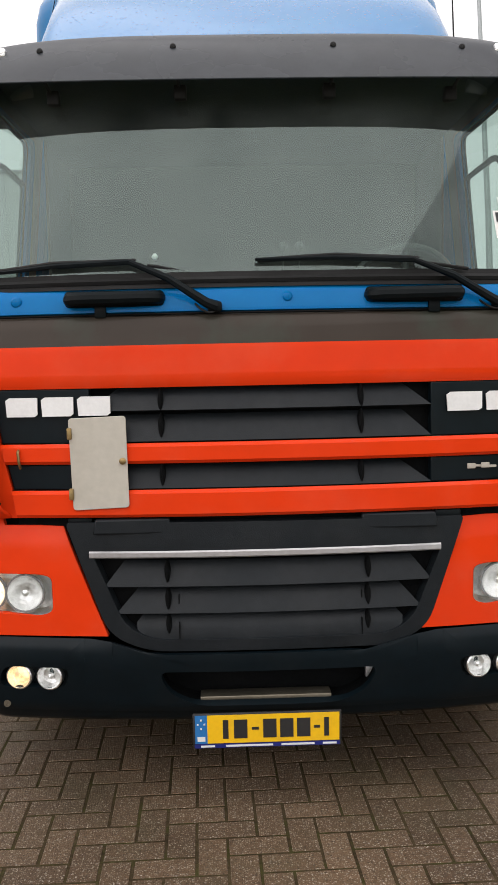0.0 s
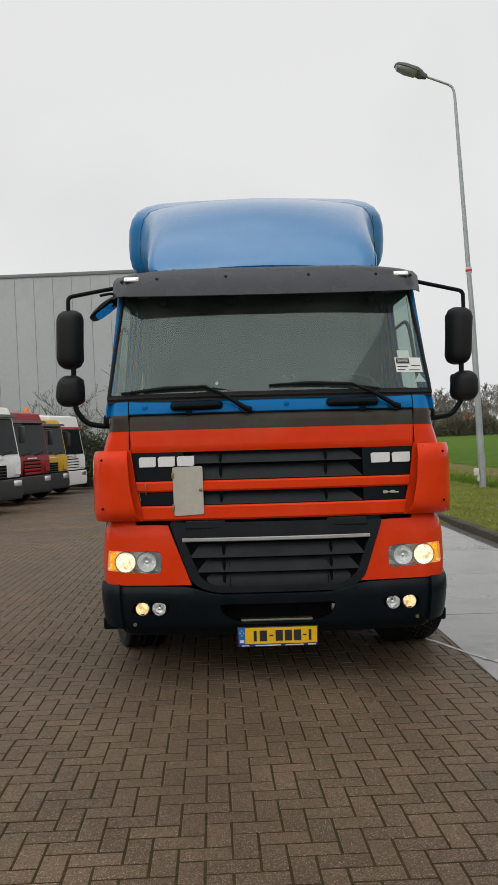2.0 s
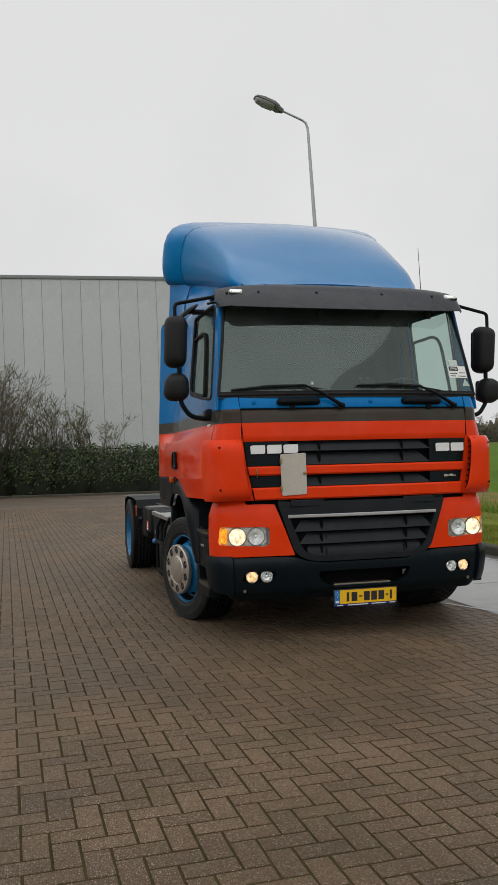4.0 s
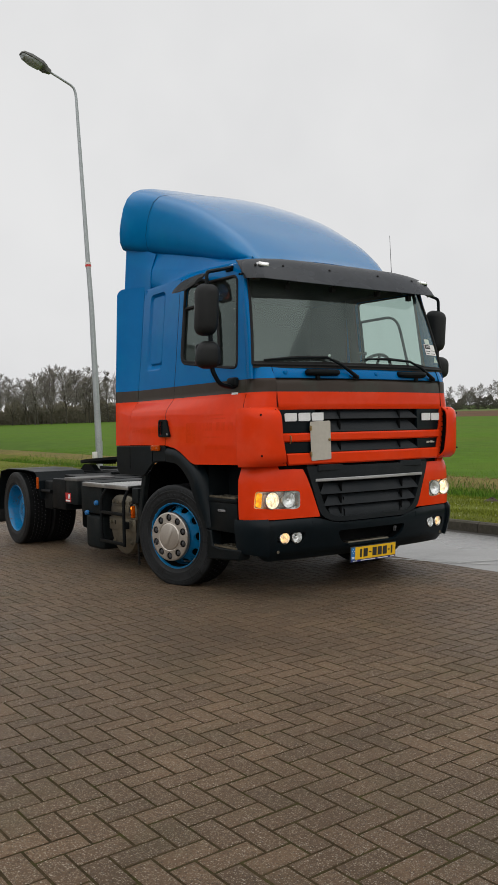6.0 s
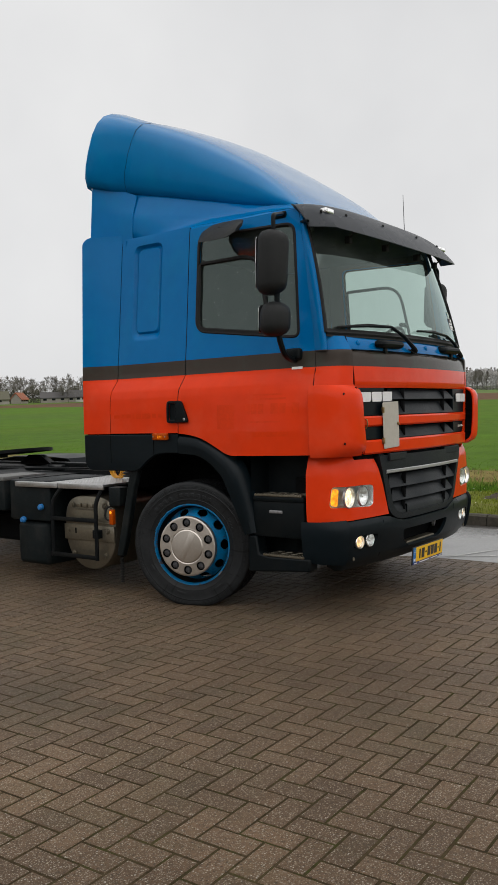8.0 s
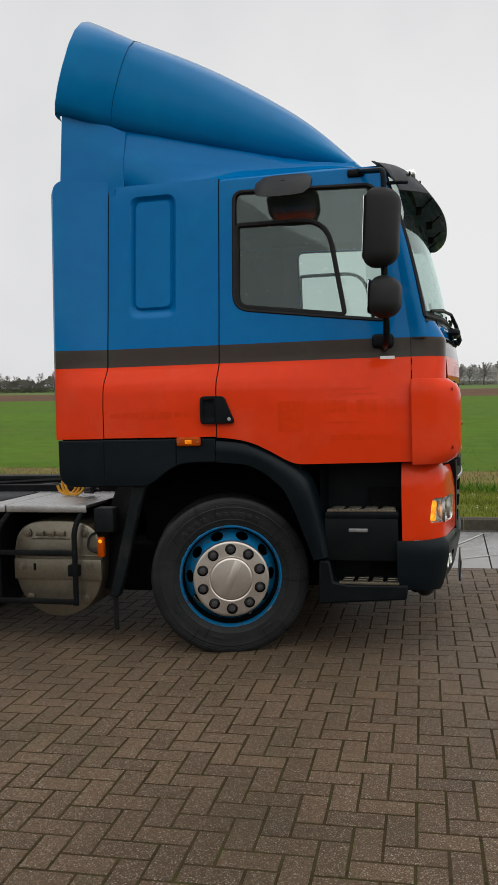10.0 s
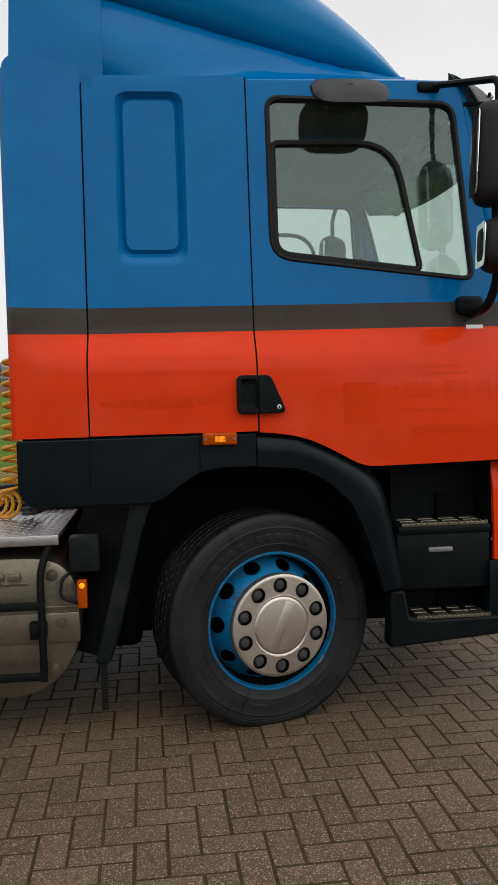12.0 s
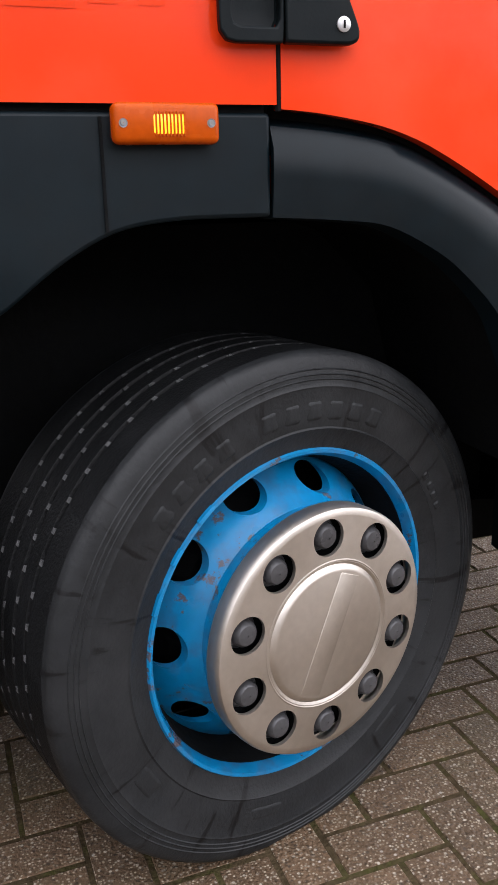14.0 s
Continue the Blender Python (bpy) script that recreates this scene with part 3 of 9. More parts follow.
for s in (-1, 1):
    # door
    bm = B()
    ys = [3.337 + (4.440 - 3.337) * k / 56 for k in range(57)]
    sheet(bm, [[side(s, y, door_bottom(y) + (1.86 - door_bottom(y)) * k / 44) for k in range(45)] for y in ys])
    patch(bm, lambda y, z: side(s, y, z), [(4.440, 1.86), (4.440, 2.79), (3.487, 2.79), (3.41, 2.3), (3.345, 1.86)], WIN, 5)
    solid(bm, 0.03)
    door = part("door", bm, PAINT, lorry)
    bm = B()
    tube(bm, [side(s, y, z, -0.004) for y, z in WIN + WIN[:1]], 0.013, 6, False)
    tube(bm, [side(s, y, z, -0.004) for y, z in QUARTER + QUARTER[:1]], 0.014, 6, False)
    part("window_seal", bm, RUBBER, door)
    bm = B()
    fill(bm, lambda y, z: side(s, y, z, -0.014), WIN, 4)
    g = part("window_pane", bm, WINDOW, door)
    g.visible_shadow = False
    bm = B()
    patch(bm, lambda y, z: side(s, y, z, -0.05), [(4.5, 1.4), (4.5, 2.79), (3.5, 2.79), (3.36, 1.4)], WIN, 3)
    part("inner_trim", bm, LINING, door)
    # handle in its recess, across the seam behind the door
    bm = B()
    frame_o = round_poly([(4.4435, 1.352), (4.4435, 1.512), (4.534, 1.512), (4.534, 1.352)], [0.004, 0.004, 0.022, 0.022])
    frame_i = round_poly([(4.449, 1.372), (4.449, 1.494), (4.517, 1.494), (4.517, 1.372)], [0.004, 0.004, 0.014, 0.014])
    holed(bm, lambda y, z: side(s, y, z, 0.011), frame_o, [ray_poly((4.485, 1.432), k * math.tau / 40, frame_i) for k in range(40)], [], 2)
    solid(bm, -0.014)
    cup = part("handle_cup", bm, BLACK_PLASTIC, door, "black plastic handle recess", bevel=0.003)
    bm = B()
    loop = [ray_poly((4.485, 1.432), k * math.tau / 40, frame_i) for k in range(40)]
    rows = [[side(s, 4.485 + (y - 4.485) * q, 1.432 + (z - 1.432) * q, d) for y, z in loop] for q, d in ((1.0, 0.010), (0.96, 0.004), (0.86, 0.0022), (0.6, 0.0018), (0.001, 0.0016))]
    sheet(bm, rows, True)
    part("handle_hollow", bm, BLACK_PLASTIC, cup)
    bm = B()
    grip = [(4.4415, 1.353), (4.4415, 1.511), (4.392, 1.511), (4.325, 1.353)]
    fill(bm, lambda y, z: side(s, y, z, 0.008), round_poly(grip, [0.003, 0.003, 0.022, 0.028]), 2)
    solid(bm, -0.02)
    hd = part("door_handle", bm, BLACK_PLASTIC, door, "black plastic pull handle", bevel=0.004)
    bm = B()
    lathe(bm, [(0.010, 0), (0.010, 0.003), (0.008, 0.004), (0.001, 0.004)], 16, Matrix.Translation(side(s, 4.359, 1.378, 0.0275)) @ Matrix.Rotation(0 if s > 0 else math.pi, 4, "Z"))
    lock = part("key_lock", bm, SILVER, hd, "bright key lock")
    lp = Vector(side(s, 4.359, 1.378, 0.0317))
    bm = B()
    box(bm, lp.x - 0.001, lp.x + 0.001, lp.y - 0.0013, lp.y + 0.0013, lp.z - 0.005, lp.z + 0.005)
    part("key_slot", bm, DARK, hd)

    # sleeper side panel with its pressed recess
    bm = B()
    rec_o = round_poly([(5.008, 2.738), (4.712, 2.738), (4.712, 1.995), (5.008, 1.995)], 0.06)
    rec_m = round_poly([(4.985, 2.715), (4.738, 2.715), (4.738, 2.045), (4.985, 2.045)], 0.045)
    rec_i = round_poly([(4.972, 2.703), (4.752, 2.703), (4.752, 2.06), (4.972, 2.06)], 0.04)
    box_o = [(4.447, 1.9), (4.447, 2.81), (5.142, 2.81), (5.142, 1.9)]
    spokes = [(k + 0.5) * math.tau / 144 for k in range(144)]
    mid = (4.86, 2.37)
    rim_o = [ray_poly(mid, a, box_o) for a in spokes]
    for q in box_o:
        k = min(range(144), key=lambda i: (rim_o[i][0] - q[0]) ** 2 + (rim_o[i][1] - q[1]) ** 2)
        rim_o[k] = q
    r0, r1, r2 = ([ray_poly(mid, a, p) for a in spokes] for p in (rec_o, rec_m, rec_i))
    rows = [[side(s, p[0] + (q[0] - p[0]) * f, p[1] + (q[1] - p[1]) * f) for p, q in zip(rim_o, r0)] for f in (0, 0.33, 0.66, 0.9, 1.0)]
    rows.append([side(s, p[0] + (q[0] - p[0]) * 0.35, p[1] + (q[1] - p[1]) * 0.30, -0.010) for p, q in zip(r0, r1)])
    rows.append([side(s, p[0] + (q[0] - p[0]) * 0.75, p[1] + (q[1] - p[1]) * 0.70, -0.026) for p, q in zip(r0, r1)])
    rows += [[side(s, y, z, -0.032) for y, z in r1], [side(s, y, z, -0.015) for y, z in r2]]
    rows += [[side(s, mid[0] + (y - mid[0]) * f, mid[1] + (z - mid[1]) * f, -0.015) for y, z in r2] for f in (0.95, 0.6, 0.3, 0.002)]
    sheet(bm, rows, True)
    ys = [4.447 + (5.142 - 4.447) * k / 12 for k in range(13)]
    sheet(bm, [[side(s, y, 1.278 + (1.9 - 1.278) * k / 44) for k in range(45)] for y in ys])
    part("sleeper_panel", bm, PAINT, lorry)
    bm = B()
    sheet(bm, [[side(s, y, z, -0.042) for z in (1.95, 2.2, 2.5, 2.78)] for y in (4.68, 5.04)])
    part("recess_backing", bm, PAINT, lorry)
    # near-black block painted as the shade above the skirt
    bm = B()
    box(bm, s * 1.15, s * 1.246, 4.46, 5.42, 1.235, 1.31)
    part("skirt_gap_shade", bm, DARK, lorry, "", 0)
    for y in (4.692, 5.146):
        bm = B()
        box(bm, s * 1.2, s * 1.2635, y, y + 0.004, 1.05 if y > 5 else 1.115, 1.262)
        part("skirt_seam", bm, DARK, lorry, "", 0)

    # rear side extender, flaring outwards
    bm = B()

    def ext(y, z):
        k = max(0, (y - 5.15)) / 0.295
        w = half_width(5.2, min(z, 2.79)) * (1 - k) + lerp(z, [1.0, 1.3, 1.8, 2.83], [1.262, 1.266, 1.258, 1.214]) * k
        return (s * w, y, z)
    rows = []
    for j in range(73):
        row = []
        for k in range(14):
            y = 5.149 + 0.293 * (1 - (1 - k / 13) ** 1.7)
            z = 1.275 + (2.845 - 0.07 * (1 - math.sqrt(1 - min(1, max(0, (y - 5.372) / 0.0705)) ** 2)) - 1.275) * j / 72
            row.append(ext(y, z))
        z = row[-1][2]
        rows.append(row + [(ext(5.44, z)[0] - s * 0.02, 5.462, z - 0.02 * j / 72), (ext(5.44, z)[0] - s * 0.06, 5.466, z - 0.03 * j / 72)])
    sheet(bm, rows)
    solid(bm, 0.02)
    part("side_extender", bm, PAINT, lorry, bevel=0.004)
    # the door stripe's small sticker
    bm = B()
    sheet(bm, [[side(s, y, z, 0.003) for z in (1.694, 1.711)] for y in (3.425, 3.505)])
    part("small_sticker", bm, PAPER, lorry, "small white sticker")

    # black lower skirt behind the door, running into the wheel arch
    bm = B()

    def soften(pts, n=5):
        """A rounder line through the given points."""
        out = []
        for k in range(len(pts) - 1):
            p0, p1, p2, p3 = (Vector(pts[min(max(k + d, 0), len(pts) - 1)]) for d in (-1, 0, 1, 2))
            for i in range(n):
                t = i / n
                out.append(tuple(0.5 * ((2 * p1) + (p2 - p0) * t + (2 * p0 - 5 * p1 + 4 * p2 - p3) * t * t + (3 * p1 - p0 - 3 * p2 + p3) * t ** 3)))
        return out + [tuple(pts[-1])]

    def skirt(y, z):
        return (s * (lerp(y, [4.4, 5.15, 5.44], [1.258, 1.262, 1.264]) - 0.04 * max(0, 1.06 - z) * 2), y, z)
    arch = [(4.059, 0.977), (4.172, 1.064), (4.262, 1.108), (4.347, 1.120), (4.437, 1.127), (4.523, 1.128), (4.605, 1.126), (4.685, 1.112), (4.764, 1.070), (4.844, 1.010), (4.90, 0.988)]
    arch = soften(arch)
    ys = [4.455 + (5.443 - 4.455) * k / 60 for k in range(61)]

    def low(y):
        return lerp(y, [p[0] for p in arch] + [5.36, 5.40, 5.425, 5.443], [p[1] for p in arch] + [0.985, 0.993, 1.015, 1.07])
    sheet(bm, [[skirt(y, low(y) + (1.268 - low(y)) * k / 8) for k in range(9)] for y in ys])
    solid(bm, 0.03)
    part("lower_skirt", bm, BUMPER_BLACK, lorry, "black plastic lower skirt", bevel=0.006)
    # front half of the arch: a band that sweeps down to the steps
    bm = B()
    outp = [(4.452, 1.266), (4.34, 1.255), (4.247, 1.236), (4.16, 1.198), (4.07, 1.149), (3.99, 1.096), (3.935, 1.04), (3.90, 0.96), (3.868, 0.83), (3.84, 0.70), (3.812, 0.575)]
    inp = [(4.452, 1.127), (4.347, 1.120), (4.262, 1.108), (4.172, 1.064), (4.115, 1.02), (4.06, 0.965), (4.03, 0.91), (3.995, 0.83), (3.962, 0.735), (3.93, 0.64), (3.903, 0.552)]
    rows = []
    for (a, b), (c, d) in zip(soften(outp), soften(inp)):
        w = lerp(b, [0.5, 0.8, 1.0, 1.15, 1.3], [1.20, 1.235, 1.256, 1.262, 1.262])
        rows.append([(s * (w - 0.10), a - 0.02, b + 0.004), (s * (w - 0.050), a - 0.008, b + 0.001), (s * (w - 0.016), a + (c - a) * 0.10, b + (d - b) * 0.10), (s * w, a + (c - a) * 0.32, b + (d - b) * 0.32), (s * w, a + (c - a) * 0.6, b + (d - b) * 0.6), (s * (w - 0.006), c, d), (s * (w - 0.055), c + 0.006, d - 0.003)])
    sheet(bm, rows)
    solid(bm, 0.012)
    part("wheel_arch", bm, BUMPER_BLACK, lorry, "black plastic wheel arch")
    # near-black strip behind the arch's upper edge, painted as the gap's shade
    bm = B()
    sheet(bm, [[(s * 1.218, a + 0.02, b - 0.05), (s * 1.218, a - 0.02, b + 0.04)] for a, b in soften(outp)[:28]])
    part("arch_gap_shade", bm, DARK, lorry, "", 0)
    # wheel well liner, near-black to paint in the shade inside
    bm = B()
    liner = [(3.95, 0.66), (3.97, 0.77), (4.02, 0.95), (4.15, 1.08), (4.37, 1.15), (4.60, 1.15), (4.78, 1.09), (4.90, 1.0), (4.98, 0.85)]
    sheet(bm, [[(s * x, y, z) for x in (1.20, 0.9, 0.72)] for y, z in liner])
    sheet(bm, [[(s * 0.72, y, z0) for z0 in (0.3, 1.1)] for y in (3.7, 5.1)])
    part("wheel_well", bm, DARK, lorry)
    # side marker lamp
    bm = B()
    box(bm, s * 1.258, s * 1.290, 4.538, 4.682, 1.226, 1.278, 0.009, 3)
    mk = part("side_marker_lamp", bm, AMBER, lorry, "amber side marker lamp")
    bm = B()
    box(bm, s * 1.286, s * 1.2915, 4.585, 4.630, 1.238, 1.264, 0.004)
    part("lit_segment", bm, AMBER_LIT, mk, "lit amber bulb")
    for k in range(9):
        bm = B()
        box(bm, s * 1.288, s * 1.2930, 4.5865 + 0.0048 * k, 4.5887 + 0.0048 * k, 1.236, 1.266)
        part("lens_rib", bm, AMBER, mk)
    for y in (4.551, 4.669):
        bm = B()
        lathe(bm, [(0.0058, 0), (0.0058, 0.0022), (0.0040, 0.0016), (0.0036, 0.0030), (0.0004, 0.0030)], 12, Matrix.Translation((s * 1.289, y, 1.252)) @ Matrix.Rotation(0 if s > 0 else math.pi, 4, "Z"))
        part("lamp_screw", bm, STEEL_NUT, mk)

# rain drops on the near door's pane
dr, dv, df_ = random.Random(14), [], []
while len(df_) < 380 * 6:
    y, z = dr.uniform(3.5, 4.33), dr.uniform(1.95, 2.68)
    inside = sum(1 for (y0, z0), (y1, z1) in zip(WIN, WIN[1:] + WIN[:1]) if (z0 > z) != (z1 > z) and y < (y1 - y0) * (z - z0) / (z1 - z0) + y0) % 2
    if not inside or dr.random() > 0.25 + 0.75 * max(0, noise.noise(Vector((y * 4, z * 4, 3)))) * 2:
        continue
    q, rr_ = Vector(side(-1, y, z, -0.0135)), dr.uniform(0.0006, 0.0017)
    b0 = len(dv)
    dv += [q + Vector((0, rr_ * math.cos(t), rr_ * 1.2 * math.sin(t))) for t in (k * math.tau / 6 for k in range(6))] + [q + Vector((-rr_ * 0.7, 0, 0))]
    df_ += [(b0 + k, b0 + (k + 1) % 6, b0 + 6) for k in range(6)]
me = bpy.data.meshes.new("water_drops")
me.from_pydata(dv, [], df_)
me.materials.append(REFLECTOR)
drops = new("water_drops", me)
drops.parent = lorry
drops["kind"] = "stuff"

# seams between door, sleeper panel and extender
for s in (-1, 1):
    for line in ([side(s, 4.4435, 1.27 + 1.53 * k / 40, -0.004) for k in range(41)], [side(s, 5.1455, 1.27 + 1.55 * k / 40, -0.007) for k in range(41)],
                 [side(s, door_front(1.12 + 1.66 * k / 40) - 0.003, 1.12 + 1.66 * k / 40, -0.006) for k in range(41)]):
        bm = B()
        tube(bm, line, 0.0047, 6)
        part("panel_gap", bm, DARK, lorry)

# near-black strips that paint the shade behind the rear seams
for s in (-1, 1):
    bm = B()
    sheet(bm, [[side(s, y, 1.29 + 1.50 * k / 40, -0.022) for k in range(41)] for y in (5.115, 5.18)])
    part("seam_shade", bm, DARK, lorry)

# ghost of an old lettering, left as faded bars on the door side
for y0, y1, z0, z1 in ((4.60, 4.635, 1.395, 1.425), (4.66, 4.70, 1.395, 1.425), (4.715, 4.80, 1.388, 1.428), (4.815, 4.90, 1.388, 1.428), (4.92, 5.02, 1.395, 1.425), (5.03, 5.10, 1.395, 1.42),
                       (3.93, 4.08, 1.30, 1.47), (3.80, 3.84, 1.40, 1.47), (3.745, 3.79, 1.40, 1.47), (3.69, 3.735, 1.40, 1.47), (3.58, 3.635, 1.40, 1.47), (3.52, 3.565, 1.40, 1.47), (3.42, 3.475, 1.40, 1.47), (3.52, 3.84, 1.495, 1.508), (3.55, 3.78, 1.525, 1.537), (3.56, 3.80, 1.34, 1.352), (3.50, 3.78, 1.245, 1.275)):
    bm = B()
    sheet(bm, [[side(-1, y, z, 0.0012) for z in (z0, (z0 + z1) / 2, z1)] for y in (y0, (y0 + y1) / 2, y1)])
    part("faded_letter_bar", bm, GHOST, lorry)

# roof, rear wall, floor and lining of the cab
bm = B()
rows = []
for k in range(13):
    y = 3.47 + (5.16 - 3.47) * k / 12
    h = 2.835 - 0.035 * max(0, (3.8 - y)) / 0.33
    rows.append([(x, y, z) for x, z in ((-1.048, 2.775), (-1.035, 2.80), (-1.0, h - 0.012), (-0.93, h), (0, h + 0.02), (0.93, h), (1.0, h - 0.012), (1.035, 2.80), (1.048, 2.775))])
sheet(bm, rows)
part("cab_roof", bm, PAINT, lorry)
bm = B()
box(bm, -1.06, 1.06, 5.10, 5.13, 1.15, 2.80)
part("cab_rear_wall", bm, PAINT, lorry)
bm = B()
box(bm, -1.0, 1.0, 5.05, 5.07, 1.4, 2.76)
box(bm, -1.0, 1.0, 3.50, 5.07, 2.755, 2.775)
box(bm, -1.1, 1.1, 3.30, 5.07, 1.36, 1.39)
box(bm, -1.0, -0.985, 4.47, 5.07, 1.39, 2.75)
box(bm, 0.985, 1.0, 4.47, 5.07, 1.39, 2.75)
part("cab_interior_lining", bm, LINING, lorry, "grey cloth cab lining", 0)
bm = B()
prism(bm, [(3.24, 1.45), (3.24, 1.84), (3.28, 1.895), (3.42, 1.905), (3.55, 1.86), (3.62, 1.76), (3.64, 1.45)], -0.98, 0.98)
prism(bm, [(3.34, 1.90), (3.42, 1.955), (3.56, 1.945), (3.60, 1.86)], 0.30, 0.98)
part("dashboard", bm, DASH, lorry, "dark grey dashboard", bevel=0.012)
bm = B()
wm = Matrix.Translation((0.62, 3.70, 1.90)) @ Matrix.Rotation(radians(-58), 4, "X")
ring = [(wm @ Vector((0.225 * math.cos(a), 0.225 * math.sin(a), 0))) for a in (k * math.tau / 40 for k in range(41))]
tube(bm, ring, 0.015, 8, False)
for a in (0.1, math.pi - 0.1, math.pi * 1.5):
    tube(bm, [wm @ Vector((0, 0, -0.03)), wm @ Vector((0.215 * math.cos(a), 0.215 * math.sin(a), 0))], 0.014, 6)
tube(bm, [wm @ Vector((0, 0, 0.0)), wm @ Vector((0, 0, -0.3))], 0.05, 12)
part("steering_wheel", bm, DASH, lorry, "black steering wheel")
# two knobbed stems at the dash top, standing in for reflected street lamps
bm = B()
for x in (0.10, 0.16):
    tube(bm, [(x, 3.30, 1.91), (x, 3.30, 2.05)], 0.003, 5)
    lathe(bm, [(0.001, -0.02), (0.016, -0.01), (0.018, 0.008), (0.001, 0.02)], 10, Matrix.Translation((x, 3.30, 2.06)))
part("reflected_lamp_stems", bm, DASH, lorry)

# A-pillars and windscreen
def screen(u, v):
    """u from -1 to 1 across, v from 0 at the bottom to 1 at the top."""
    w = 1.108 + (0.992 - 1.108) * v
    yc = 3.125 + (3.345 - 3.125) * v - 0.02 * math.sin(math.pi * v)
    return (u * w, yc + 0.135 * abs(u) ** 2.6, 1.925 + (2.775 - 1.925) * v)


bm = B()
sheet(bm, [[screen(-1 + 2 * i / 36, j / 14) for i in range(37)] for j in range(15)])
g = part("windscreen", bm, WINDSCREEN, lorry, "lightly dusty laminated windscreen")
g.visible_shadow = False
bm = B()
loop = [screen(-1, j / 12) for j in range(13)] + [screen(-1 + 2 * i / 30, 1) for i in range(1, 31)] + [screen(1, 1 - j / 12) for j in range(1, 13)] + [screen(1 - 2 * i / 30, 0) for i in range(1, 31)]
tube(bm, [(x, y - 0.004, z) for x, y, z in loop], 0.0125, 6, False)
seal = part("windscreen_seal", bm, RUBBER, lorry, "black rubber windscreen seal")
bm = B()
sheet(bm, [[(x, y - 0.006, z) for x, y, z in (screen(u, v) for v in (-0.03, 0.0, 0.02, 0.034))] for u in [-1 + 2 * i / 36 for i in range(37)]])
part("screen_border", bm, RUBBER, seal)
for s in (-1, 1):
    bm = B()
    rows = []
    for j in range(15):
        v = -0.14 + 1.14 * j / 14
        z = 1.925 + 0.85 * v
        a, d = Vector(screen(s, max(v, -0.1))), Vector(side(s, door_front(z), z))
        a.z = z
        c = (a + d) / 2 + Vector((s * 0.028, -0.03, 0))
        rows.append([a * (1 - t) ** 2 + c * 2 * t * (1 - t) + d * t * t for t in (k / 6 for k in range(7))])
    sheet(bm, rows)
    solid(bm, 0.03)
    part("windscreen_pillar", bm, PAINT, lorry)
    # corner panel between the door and the front lid
    bm = B()
    rows = []
    for j in range(64):
        z = 1.10 + (1.905 - 1.10) * j / 63
        d = Vector(side(s, 3.334, min(z, 1.95)))
        if z < 1.7:
            d.x = s * lerp(z, [1.1, 1.45, 1.55, 1.645, 1.692, 1.705], [1.165, 1.165, 1.167, 1.142, 1.125, 1.120])
        a = Vector((s * (lerp(z, [1.09, 1.2, 1.37, 1.55, 1.81, 1.93], [0.872, 0.890, 0.926, 0.948, 0.964, 0.969])), 3.143 + 0.55 * max(0, z - 1.80), z))
        c = Vector((s * (abs(d.x) - 0.012), a.y + 0.012, z))
        rows.append([a * (1 - t) ** 2 + c * 2 * t * (1 - t) + d * t * t for t in (k / 10 for k in range(11))])
    sheet(bm, rows)
    solid(bm, 0.02)
    cp = part("corner_panel", bm, PAINT, lorry)
    # air deflector standing off the corner
    bm = B()
    rows = []
    for j in range(15):
        f = j / 14
        z = 1.098 + (1.578 - 1.098) * f
        e = 0.016 * (1 - (2 * f - 1) ** 8)
        off = 0.072 * (1 - (2 * f - 1) ** 8)
        a = Vector((s * lerp(z, [1.098, 1.15, 1.33, 1.54, 1.58], [0.895, 0.922, 0.955, 0.968, 0.972]), 3.141 - off, z))
        c = Vector((s * 1.195, 3.120 - e - off, z))
        d = Vector((s * (1.222 + e), 3.335, z))
        rows.append([a * (1 - t) ** 2 + c * 2 * t * (1 - t) + d * t * t for t in (k / 14 for k in range(15))])
    sheet(bm, rows)
    solid(bm, 0.016)
    df = part("air_deflector", bm, PAINT, lorry, "orange-red corner air deflector", bevel=0.005, seg=3)
    # slot on its inner side, shade painted near-black, with short vanes across it
    bm = B()
    sheet(bm, [[(s * (lerp(z, [1.098, 1.33, 1.58], [0.935, 0.992, 1.005])), y, z) for y in (3.095, 3.16)] for z in (1.12, 1.25, 1.40, 1.56)])
    part("deflector_slot_shade", bm, DARK, df, "", 0)
    for k in range(9):
        z, bm = 1.15 + 0.048 * k, B()
        xa = lerp(z, [1.098, 1.15, 1.33, 1.54, 1.58], [0.895, 0.922, 0.955, 0.968, 0.972])
        box(bm, s * (xa + 0.012), s * (xa + 0.05), 3.088, 3.15, z - 0.005, z + 0.005)
        part("deflector_vane", bm, DARK, df)
    for z in (1.19, 1.515):
        bm = B()
        lathe(bm, [(0.009, 0.0), (0.009, 0.004), (0.0005, 0.003)], 10, Matrix.Translation((s * 1.142, 3.116, z)) @ Matrix.Rotation(radians(-90), 4, "Z"))
        part("deflector_screw", bm, DARK, df)


# front surface: y over x
def front_y(x, z=1.3):
    return lerp(z, [0.3, 0.6, 1.0, 1.55, 1.7, 1.81, 1.93], [3.10, 3.085, 3.062, 3.064, 3.070, 3.085, 3.125]) + 0.085 * x * x


def front_half(z):
    return lerp(z, [1.09, 1.2, 1.37, 1.55, 1.81, 1.93], [0.868, 0.886, 0.922, 0.944, 0.960, 0.965])


